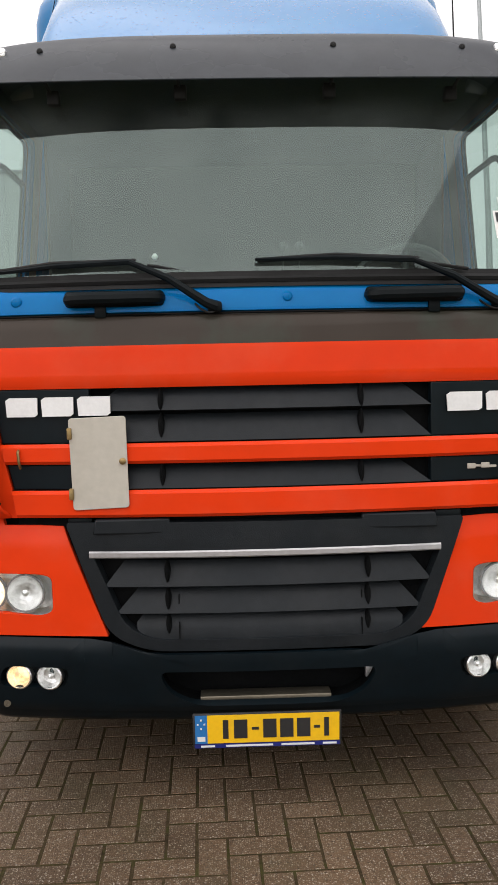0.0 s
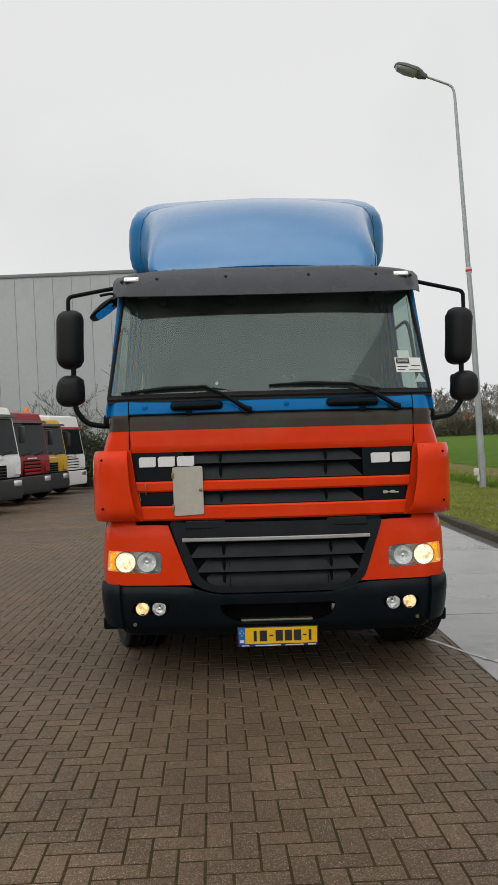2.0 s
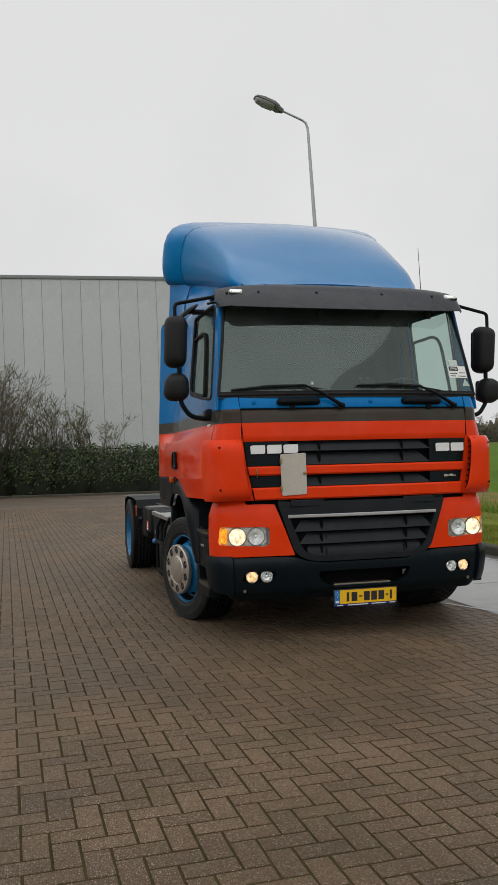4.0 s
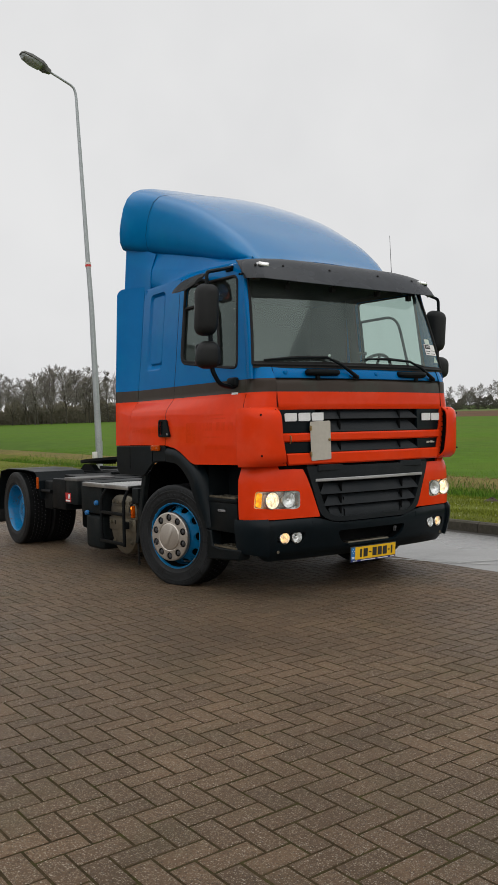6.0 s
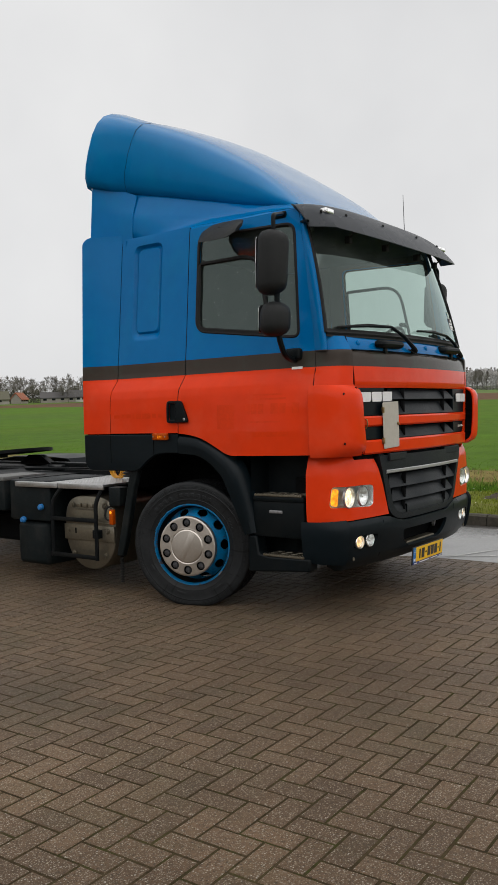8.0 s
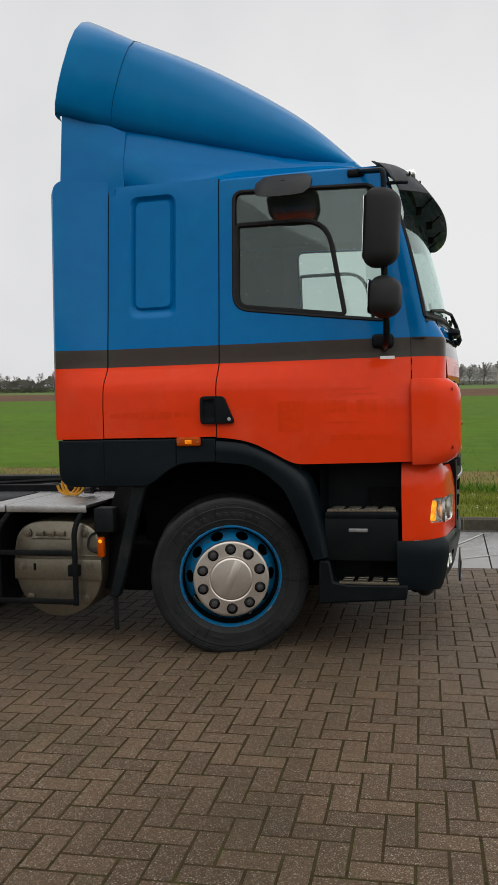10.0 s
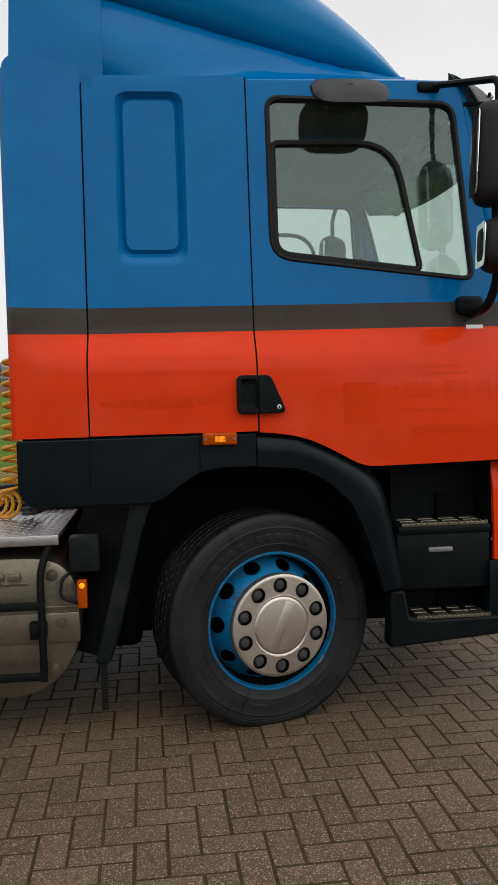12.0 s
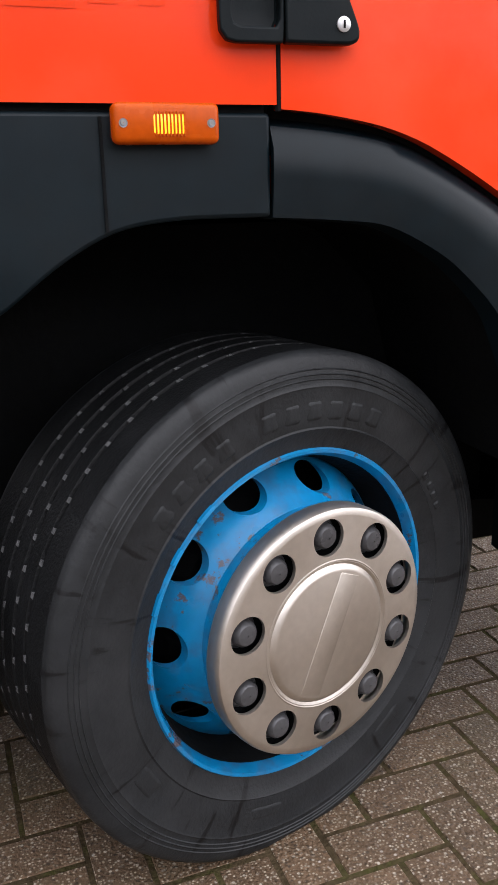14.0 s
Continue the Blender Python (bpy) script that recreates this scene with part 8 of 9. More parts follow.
def mole_hill(x, y, r0, seed):
    bm = B()
    rows = []
    rr2 = random.Random(seed)
    z = land_z(x, y)
    for i in range(7):
        q = i / 6
        rows.append([(x + r0 * q * 1.25 * math.cos(a) * rr2.uniform(0.85, 1.12), y + r0 * q * math.sin(a) * rr2.uniform(0.85, 1.12), z - 0.02 + 0.11 * (1 - q) ** 0.8 * rr2.uniform(0.75, 1.15)) for a in (k * math.tau / 18 for k in range(18))])
    vs = sheet(bm, rows, True)
    ob = part("mole_hill", bm, SOIL, None, "", 25)
    tagged(ob, "low mound of dark crumbly soil on the grass", "mole hill", "mole hills on the verge")


mole_hill(6.75, 6.45, 0.26, 1)
mole_hill(6.95, 5.05, 0.27, 2)
mole_hill(7.6, 7.9, 0.22, 3)

# ---- lamp post ----
post = thing("street_lamp", "tall galvanised lamp post leaning over the grass verge", "street lamp")
pz = land_z(8.2, 26.2)
bm = B()
top_pts = [(8.02, 26.15, 6.0), (7.93, 26.17, 7.75), (7.70, 26.2, 12.6), (7.655, 26.2, 13.55), (7.63, 26.2, 13.80), (7.57, 26.2, 13.97), (7.44, 26.2, 14.06), (7.10, 26.2, 14.19), (6.64, 26.2, 14.36)]
path = [Vector((8.2, 26.2, pz - 0.3)), Vector((8.19, 26.2, pz + 1.3))] + [YARD @ Vector(p) for p in top_pts]
tube(bm, path, [0.125, 0.122, 0.092, 0.083, 0.058, 0.050, 0.046, 0.044, 0.042, 0.040, 0.038], 14)
part("pole", bm, GALV, post)
bm = B()
h0, h1 = YARD @ Vector((6.70, 26.2, 14.34)), YARD @ Vector((5.58, 26.15, 14.74))
ax = (h1 - h0).normalized()
sdv = Vector((0, 1, 0))
upv = sdv.cross(ax).normalized()
if upv.z < 0:
    upv = -upv
L = (h1 - h0).length


def head_point(f, w, h):
    return h0 + ax * (f * L) + sdv * w + upv * h


rows = []
for f, w, h, lo in ((0.0, 0.05, 0.05, -0.05), (0.02, 0.09, 0.07, -0.07), (0.12, 0.12, 0.09, -0.09), (0.20, 0.19, 0.13, -0.10), (0.34, 0.27, 0.16, -0.04), (0.7, 0.28, 0.15, -0.03), (0.93, 0.23, 0.10, -0.02), (1.0, 0.12, 0.04, -0.02)):
    rows.append([head_point(f, x * w, z) for x, z in ((-1, 0.0), (-0.92, h * 0.6), (-0.6, h), (0.6, h), (0.92, h * 0.6), (1, 0.0), (0.85, lo), (-0.85, lo))])
sheet(bm, rows, True)
bm.faces.new([bm.verts.new(p) for p in rows[0]])
bm.faces.new([bm.verts.new(p) for p in rows[-1]])
hd = part("lamp_head", bm, LAMP_GREY, post, "dark lamp head")
bm = B()
rows = []
for f, w, h in ((0.30, 0.20, -0.05), (0.36, 0.25, -0.13), (0.65, 0.26, -0.16), (0.90, 0.20, -0.12), (0.97, 0.12, -0.03)):
    rows.append([head_point(f, w * math.cos(t), -0.02 + h * math.sin(t)) for t in (k * math.pi / 10 for k in range(11))])
sheet(bm, rows)
part("lamp_bowl", bm, GALV, hd, "clear lamp bowl")
bm = B()
tube(bm, [(8.085, 26.3, pz + 7.40), (8.083, 26.3, pz + 7.60)], 0.105, 12)
part("number_tag", bm, HOUSE_WHITE, post)
bm = B()
tube(bm, [(8.085, 26.3, pz + 7.44), (8.084, 26.3, pz + 7.52)], 0.110, 12)
part("tag_band", bm, STICKER_RED, post)
bm = B()
box(bm, 7.90, 8.05, 26.02, 26.18, pz + 0.42, pz + 0.66, 0.02)
box(bm, 8.0, 8.08, 26.07, 26.13, pz + 0.22, pz + 0.45, 0.01)
part("post_cabinet", bm, HOUSE_WHITE, post, "small pale cabinet")
bm = B()
box(bm, 8.26, 8.325, 26.15, 26.25, pz + 0.6, pz + 1.05, 0.008)
part("post_hatch", bm, GALV, post)

# ---- warehouse ----
shed = thing("warehouse", "tall grey warehouse clad in vertical sandwich panels", "warehouse")
SY, SZT, SX1 = 46.5, 11.68, 7.2
bm = B()
prism(bm, [(-60, SY + 0.2), (SX1, SY + 0.2), (SX1, SY + 40), (-60, SY + 40)], -1.0, SZT - 0.1, "z")
part("wall_body", bm, PANEL, shed, "", 0)
bm = B()
prism(bm, [(0.012, 0.0), (1.092, 0.0), (1.092, 0.2), (0.012, 0.2)], -1.0, SZT - 0.05, "z")
pn = part("wall_panel", bm, PANEL, shed, "", 0)
x = SX1 - 1.105
pn.matrix_basis = Matrix.Translation((x, SY, 0))
for k in range(1, 56):
    o = new("wall_panel", pn.data)
    o.parent = shed
    o.matrix_basis = Matrix.Translation((x - 1.105 * k, SY, 0))
bm = B()
for k in range(0, 56):
    box(bm, x - 1.105 * k - 0.012, x - 1.105 * k + 0.014, SY + 0.02, SY + 0.1, -1.0, SZT - 0.06)
jo = part("panel_joints", bm, PANEL_TRIM, shed, "", 0)
jo["kind"] = "stuff"
bm = B()
box(bm, -60, SX1 + 0.06, SY - 0.07, SY + 0.3, SZT - 0.12, SZT + 0.08, 0.01)
box(bm, SX1 - 0.02, SX1 + 0.08, SY - 0.05, SY + 40, SZT - 0.12, SZT + 0.08, 0.01)
part("roof_trim", bm, PANEL_TRIM, shed)


# plain hall that closes the yard behind the path
hall = thing("yard_hall", "plain grey hall closing the yard behind the path", "warehouse")
bm = B()
prism(bm, [(-58, -46), (-38, -46), (-38, 18), (-58, 18)], -1.2, 9.0, "z")
part("wall", bm, PANEL, hall, "", 0)
bm = B()
box(bm, -58.1, -37.9, -46.1, 18.1, 9.0, 9.25)
part("roof", bm, PANEL_TRIM, hall, "", 0)


# ---- trees, shrubs, hedges ----
def grow(seed, height, levels, spread, upright, leader=False):
    """The limbs of a bare tree as (start, end, radius, radius, level): a leader with rising boughs, twigs and fine twigs."""
    r, segs = random.Random(seed), []

    def shoot(p, d, length, rad, lev, n):
        q = p
        for k in range(n):
            d = (d + Vector((r.gauss(0, 0.13), r.gauss(0, 0.13), r.gauss(0, 0.06) + 0.07 * upright))).normalized()
            e = q + d * (length / n)
            segs.append((q, e, rad * (1 - 0.7 * k / n), rad * (1 - 0.7 * (k + 1) / n), lev))
            if lev < levels and (lev > 1 or k > 0):
                for _ in range(2 if r.random() < 0.55 else 1):
                    o = Matrix.Rotation(r.uniform(0, math.tau), 3, d) @ d.orthogonal().normalized()
                    tilt = r.uniform(0.4, 0.9)
                    shoot(e, (d * math.cos(tilt) + o * math.sin(tilt)).normalized(), length * r.uniform(0.34, 0.55), rad * 0.5 * (1 - 0.6 * k / n), lev + 1, max(2, n - 1))
            q = e
    q, d, rad = Vector((0, 0, -0.3)), Vector((r.gauss(0, 0.03), r.gauss(0, 0.03), 1)).normalized(), height * 0.014
    n = 11
    for k in range(n):
        d = (d + Vector((r.gauss(0, 0.06), r.gauss(0, 0.06), 0.05))).normalized()
        e = q + d * (height * 0.96 / n)
        segs.append((q, e, rad * (1 - 0.85 * k / n), rad * (1 - 0.85 * (k + 1) / n), 0))
        if k > 1:
            for _ in range(r.choice((2, 3, 3, 4))):
                a, tilt = r.uniform(0, math.tau), r.uniform(0.45, 0.95) * (1 if upright < 1 else 0.6)
                o = Vector((math.cos(a), math.sin(a), 0))
                shoot(e, (d * math.cos(tilt) + o * math.sin(tilt)).normalized(), height * 0.42 * spread * r.uniform(0.6, 1.15) * (1 - 0.72 * k / n) * (0.65 + 0.35 * min(1, (k - 1) / 3)), rad * 0.5 * (1 - 0.7 * k / n), 1, 4)
        q = e
    return segs


def limbs_mesh(name, segs, material, least, sides):
    v, f = [], []
    for p, q, r0, r1, lev in segs:
        d = (q - p).normalized()
        a = d.orthogonal().normalized()
        b = d.cross(a)
        b0 = len(v)
        for c, rr_ in ((p, max(r0, least)), (q, max(r1, least))):
            for k in range(sides):
                t = k * math.tau / sides
                v.append(c + (a * math.cos(t) + b * math.sin(t)) * rr_)
        f += [(b0 + k, b0 + (k + 1) % sides, b0 + sides + (k + 1) % sides, b0 + sides + k) for k in range(sides)]
    me = bpy.data.meshes.new(name)
    me.from_pydata(v, [], f)
    me.materials.append(material)
    return me


def tree(seed, height, levels=5, spread=0.8, upright=0.5, least=0.02, keep=0.85, spray=0):
    t = thing("bare_tree", "leafless deciduous tree standing at the far field edge", "tree", "trees along the field edge")
    segs = grow(seed, height, levels, spread, upright)
    top = max(q.z for _, q, *_ in segs)
    k = height / top
    segs = [(p * k, q * k, a * k, b * k, l) for p, q, a, b, l in segs]
    o = new("trunk", limbs_mesh("trunk", [s for s in segs if s[4] <= 1], BARK, least, 5))
    o.parent = t
    thin = random.Random(seed)
    crown = [s for s in segs if s[4] > 1 and (s[4] < 3 or thin.random() < keep)]
    # a spray of fine twigs on the outer shoots
    for p, q, a, b, l in [s for s in segs if s[4] == levels]:
        for _ in range(spray):
            d = ((q - p).normalized() + Vector((thin.gauss(0, 0.6), thin.gauss(0, 0.6), thin.gauss(0.25, 0.5)))).normalized()
            crown.append((q, q + d * height * thin.uniform(0.02, 0.055), b * 0.7, 0, l + 1))
    v, f = [], []
    for p, q, a, b, l in crown:
        d = (q - p).normalized()
        w = Matrix.Rotation(thin.uniform(0, math.tau), 3, d) @ d.orthogonal().normalized() * max(a, least)
        b0 = len(v)
        if l > levels:
            v += [p - w, p + w, q]
            f.append((b0, b0 + 1, b0 + 2))
        else:
            v += [p - w, p + w, q + w * 0.8, q - w * 0.8]
            f.append((b0, b0 + 1, b0 + 2, b0 + 3))
    me = bpy.data.meshes.new("crown")
    me.from_pydata(v, [], f)
    me.materials.append(HAZED_TWIG)
    o = new("crown", me)
    o.parent = t
    return t


KINDS = [tree(11, 16, 3, 1.15, 0.5, 0.040, 1.0, 2), tree(23, 18, 3, 0.9, 0.8, 0.040, 1.0, 2), tree(37, 12, 3, 1.5, 0.3, 0.034, 1.0, 2), tree(41, 20, 3, 0.6, 1.3, 0.044, 1.0, 2)]
BASEH = [16, 18, 12, 20]
EYEW = Vector((-4.5, -0.5, 1.45))
far_r = random.Random(77)
first = [True] * 4


def plant(az, dist, h, kind):
    a = radians(az)
    x, y = EYEW.x + dist * math.sin(a), EYEW.y + dist * math.cos(a)
    s = h / BASEH[kind]
    m = Matrix.Translation((x, y, -0.4)) @ Matrix.Rotation(far_r.uniform(0, math.tau), 4, "Z")
    if first[kind]:
        KINDS[kind].matrix_basis = m
        first[kind] = False
        return KINDS[kind]
    return copy_thing(KINDS[kind], m)


def wood(az0, az1, count, dist, h0, h1, kinds):
    for k in range(count):
        az = az0 + (az1 - az0) * (k + far_r.uniform(0.15, 0.85)) / count
        d = dist * far_r.uniform(0.9, 1.12)
        kind = far_r.choice(kinds)
        o = plant(az, d, 0, kind)
        s = far_r.uniform(h0, h1) / BASEH[kind] * d / dist
        o.scale = (s, s, s)


wood(14.2, 22.0, 22, 235, 9, 14, (0, 1, 2, 0))
wood(20.0, 24.5, 9, 240, 13, 17, (1, 3, 0))
wood(22.5, 28.0, 13, 250, 10, 15.5, (0, 1, 3, 2))
wood(28.4, 33.0, 6, 260, 6, 9.5, (0, 2))
wood(33.0, 43.5, 32, 318, 8.0, 10.5, (0, 2, 1))
wood(43.5, 52.0, 12, 310, 7, 10, (0, 2, 1))
wood(52.0, 58.0, 18, 325, 7.0, 11, (0, 2, 1))
wood(58.0, 66.5, 12, 330, 6, 8.5, (0, 2))
wood(66.0, 76.0, 60, 352, 8.0, 9.6, (3, 1, 3))
wood(76.0, 93.0, 76, 360, 8.0, 10, (3, 1, 3))
wood(94.0, 101.5, 10, 300, 11, 14.5, (3, 1))


def scrub(name, az0, az1, dist, h, count, seed, label, material):
    """A far hedge of many small clumps with an uneven top."""
    r, v, f = random.Random(seed), [], []
    for k in range(count):
        az = radians(az0 + (az1 - az0) * r.random())
        d = dist + r.uniform(-6, 6)
        x, y = EYEW.x + d * math.sin(az), EYEW.y + d * math.cos(az)
        top = h * (0.75 + 0.5 * noise.noise(Vector((az * 60, seed, 0))) + 0.25 * noise.noise(Vector((az * 260, seed, 5))))
        z = -0.5 + max(0.3, top) * r.random() ** 0.75
        s = r.uniform(0.18, 0.46)
        b0 = len(v)
        n = Vector((r.gauss(0, 0.5), r.gauss(0, 0.5) - 0.5, 0.5 + abs(r.gauss(0, 0.6)))).normalized()
        a = n.orthogonal().normalized()
        b = n.cross(a)
        c = Vector((x, y, z))
        for t in range(3):
            ang = t * math.tau / 3 + r.uniform(-0.3, 0.3)
            v.append(c + (a * math.cos(ang) + b * math.sin(ang)) * s * r.uniform(0.6, 1.1))
        v.append(c + n * s * 0.4)
        f += [(b0 + t, b0 + (t + 1) % 3, b0 + 3) for t in range(3)]
    me = bpy.data.meshes.new(name)
    me.from_pydata(v, [], f)
    me.materials.append(material)
    return tagged(new(name, me), label, "hedge", "", "stuff")


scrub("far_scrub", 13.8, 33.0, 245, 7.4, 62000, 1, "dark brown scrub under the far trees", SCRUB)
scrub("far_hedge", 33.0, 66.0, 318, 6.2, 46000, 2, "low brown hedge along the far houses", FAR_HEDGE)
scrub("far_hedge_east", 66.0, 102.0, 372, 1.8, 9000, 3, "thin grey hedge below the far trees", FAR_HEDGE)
scrub("far_twigs", 66.5, 92.5, 346, 9.6, 50000, 4, "dense twigs of the far bare trees, paled for haze", HAZED_FAR_TWIGS)


# far houses
def far_house(az, dist, w, d, wall_h, roof_h, wall_m, roof_m, turn, label, windows=3):
    a = radians(az)
    x, y = EYEW.x + dist * math.sin(a), EYEW.y + dist * math.cos(a)
    h = thing("farm_house", label, "house", "houses beyond the field", Matrix.Translation((x, y, -0.45)) @ Matrix.Rotation(radians(turn - az), 4, "Z"))
    bm = B()
    prism(bm, [(-d / 2, 0), (d / 2, 0), (d / 2, wall_h), (0, wall_h + roof_h * 0.97), (-d / 2, wall_h)], -w / 2, w / 2)
    part("wall", bm, wall_m, h, "", 0)
    bm = B()
    k = roof_h / (d / 2)
    prism(bm, [(-d / 2 - 0.4, wall_h - 0.4 * k), (0, wall_h + roof_h), (d / 2 + 0.4, wall_h - 0.4 * k), (d / 2 + 0.4, wall_h - 0.4 * k + 0.3), (0, wall_h + roof_h + 0.3), (-d / 2 - 0.4, wall_h - 0.4 * k + 0.3)], -w / 2 - 0.3, w / 2 + 0.3)
    rf = part("roof", bm, roof_m, h, "", 0)
    bm = B()
    box(bm, w * 0.22, w * 0.22 + 0.6, -0.3, 0.3, wall_h + roof_h * 0.6, wall_h + roof_h + 0.9)
    part("chimney", bm, HOUSE_WALL, rf, "", 0)
    for i in range(windows):
        bm = B()
        cx = -w / 2 + w * (i + 0.5) / windows
        box(bm, cx - 0.6, cx + 0.6, -d / 2 - 0.06, -d / 2 + 0.05, 0.9, min(2.3, wall_h - 0.2))
        part("window", bm, PANE_DARK, h, "", 0)
    return h


far_house(33.2, 300, 7, 6, 2.4, 2.6, HOUSE_WALL, ROOF_DARK, 20, "brick farmhouse with a dark tiled roof")
far_house(34.3, 296, 5, 5, 2.2, 2.5, HOUSE_WHITE, ROOF_DARK, 70, "pale house with a dark gabled roof")
far_house(36.0, 290, 12, 6, 1.8, 2.4, HOUSE_WALL, ROOF_THATCH, 5, "long low barn with an olive roof", 2)
far_house(37.9, 300, 4.6, 4, 1.7, 2.0, HOUSE_WALL, ROOF_ORANGE, 60, "brick house with an orange tiled roof")
far_house(40.4, 305, 12, 6, 1.8, 1.8, HOUSE_WALL, ROOF_DARK, 0, "low farm building with a grey roof", 4)
far_house(41.6, 310, 6, 5, 2.0, 2.2, HOUSE_WHITE, ROOF_DARK, 15, "small white house with a dark roof")
far_house(44.8, 305, 4.6, 5, 1.7, 2.0, HOUSE_WALL, ROOF_ORANGE, 10, "far house with a reddish roof")
far_house(54.6, 300, 3.6, 4, 2.2, 0.4, HOUSE_WHITE, HOUSE_WHITE, 0, "white flat farm building", 4)
far_house(56.0, 292, 5.2, 4, 1.5, 0.4, HOUSE_WHITE, HOUSE_WHITE, 0, "long low white building", 7)
far_house(64.6, 320, 16, 7, 2.4, 2.4, HOUSE_WHITE, ROOF_DARK, 0, "low white farmhouse by the trees", 5)
far_house(14.6, 262, 12, 9, 2.6, 5.0, HOUSE_WALL, ROOF_DARK, 8, "dark-roofed barn behind the trees")
far_house(16.2, 264, 6, 7, 2.6, 4.2, HOUSE_WALL, ROOF_ORANGE, 10, "house with an orange roof behind bare trees")
far_house(67.6, 360, 4, 3, 2.0, 0.8, HOUSE_WALL, ROOF_ORANGE, 0, "small hut under the far trees", 1)


# hedge and shrubs before the warehouse
def leaf_mass(name, spots, count, size, material, seed, label, category, core=True):
    """Leaves scattered over overlapping rounded volumes."""
    r, v, f = random.Random(seed), [], []
    for k in range(count):
        c, rad = r.choice(spots)
        n = Vector((r.gauss(0, 1), r.gauss(0, 1), abs(r.gauss(0, 1)) * 0.9 - 0.2)).normalized()
        q = Vector(c) + Vector((n.x * rad[0], n.y * rad[1], n.z * rad[2])) * r.uniform(0.72, 1.08)
        u = Vector((r.gauss(0, 1), r.gauss(0, 1), r.gauss(0, 1))).normalized()
        a = u.orthogonal().normalized()
        b = u.cross(a)
        s = size * r.uniform(0.5, 1.4)
        b0 = len(v)
        v += [q - a * s, q + b * s * 0.5, q + a * s, q - b * s * 0.5]
        f.append((b0, b0 + 1, b0 + 2, b0 + 3))
    me = bpy.data.meshes.new(name)
    me.from_pydata(v, [], f)
    me.materials.append(material)
    ob = tagged(new(name, me), label, category, "", "stuff")
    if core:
        # dark inner hulls added as painted shade behind the leaves
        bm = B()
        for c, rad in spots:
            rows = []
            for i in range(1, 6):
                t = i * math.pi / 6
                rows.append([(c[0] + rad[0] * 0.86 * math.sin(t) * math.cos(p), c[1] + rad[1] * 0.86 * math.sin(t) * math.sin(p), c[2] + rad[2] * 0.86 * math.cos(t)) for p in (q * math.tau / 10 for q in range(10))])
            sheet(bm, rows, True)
        cr = part("hedge_shade_core", bm, HEDGE_SHADE, ob)
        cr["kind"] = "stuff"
    return ob


hr = random.Random(31)
spots = []
for k in range(60):
    x = -32 + k * 0.62
    z = yard_z(x, 38)
    spots.append(((x, 38.2 + hr.uniform(-0.3, 0.5), z + hr.uniform(0.7, 1.1)), (hr.uniform(0.7, 1.1), hr.uniform(0.8, 1.2), hr.uniform(1.6, 2.4) * (0.72 if x > -4.6 else 1.0))))
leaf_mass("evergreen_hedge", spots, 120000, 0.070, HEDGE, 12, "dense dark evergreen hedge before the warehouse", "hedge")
spots = [((x, 47 + hr.uniform(-1, 1), 0.1 + hr.uniform(0.0, 0.5)), (hr.uniform(0.8, 1.4), hr.uniform(0.8, 1.4), hr.uniform(1.4, 2.3))) for x in (5.2, 6.0, 6.9, 7.6, 8.1)]
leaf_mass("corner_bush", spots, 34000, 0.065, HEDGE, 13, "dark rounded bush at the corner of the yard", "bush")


def shrub(x, y, height, stems, seed, width, label):
    s = thing("shrub", label, "shrub", "shrubs before the warehouse", Matrix.Translation((x, y, yard_z(x, min(y, 40)))))
    r = random.Random(seed)
    segs, buds = [], []
    for k in range(stems):
        a, tilt = r.uniform(0, math.tau), r.uniform(0.05, width)
        d = Vector((math.cos(a) * tilt, math.sin(a) * tilt, 1)).normalized()
        p, rad, L = Vector((math.cos(a) * 0.25, math.sin(a) * 0.25, 0)), 0.035, height * r.uniform(0.65, 1.0) / 6
        for j in range(6):
            d = (d + Vector((r.gauss(0, 0.10), r.gauss(0, 0.10), 0.05))).normalized()
            q = p + d * L
            segs.append((p, q, rad, rad * 0.8, 0))
            if j > 1:
                for _ in range(4):
                    e = (d + Vector((r.gauss(0, 0.55), r.gauss(0, 0.55), r.gauss(0.1, 0.3)))).normalized()
                    w = q + e * L * r.uniform(0.5, 1.1)
                    segs.append((q, w, rad * 0.4, 0.006, 1))
                    for _ in range(3):
                        g = (e + Vector((r.gauss(0, 0.6), r.gauss(0, 0.6), r.gauss(0.1, 0.4)))).normalized()
                        u = w + g * L * r.uniform(0.3, 0.7)
                        segs.append((w, u, 0.008, 0.005, 1))
                        buds.append(u)
                        buds.append(w + (u - w) * 0.5)
            p, rad = q, rad * 0.8
    o = new("branching", limbs_mesh("branching", segs, SHRUB_BARK, 0.008, 4))
    o.parent = s
    v, f = [], []
    for q in buds:
        a = Vector((r.gauss(0, 1), r.gauss(0, 1), r.gauss(0, 1))).normalized() * 0.035
        b = a.orthogonal().normalized() * 0.022
        b0 = len(v)
        v += [q - a, q + b, q + a, q - b]
        f.append((b0, b0 + 1, b0 + 2, b0 + 3))
    me = bpy.data.meshes.new("buds")
    me.from_pydata(v, [], f)
    me.materials.append(BUD)
    o = new("bud_mass", me)
    o.parent = s
    o["kind"] = "stuff"


shrub(-4.3, 38.4, 5.6, 46, 5, 0.55, "tall bare shrub with opening buds by the hedge")
shrub(-1.8, 39.2, 4.4, 22, 6, 0.5, "bare shrub with yellowish buds by the hedge")
shrub(-7.9, 39.4, 4.3, 14, 7, 0.3, "thin bare shrub rising over the hedge")
shrub(-10.5, 39.4, 3.8, 12, 8, 0.3, "thin bare shrub rising over the hedge")
shrub(0.6, 39.4, 4.0, 18, 9, 0.5, "bare shrub with yellowish buds by the hedge")
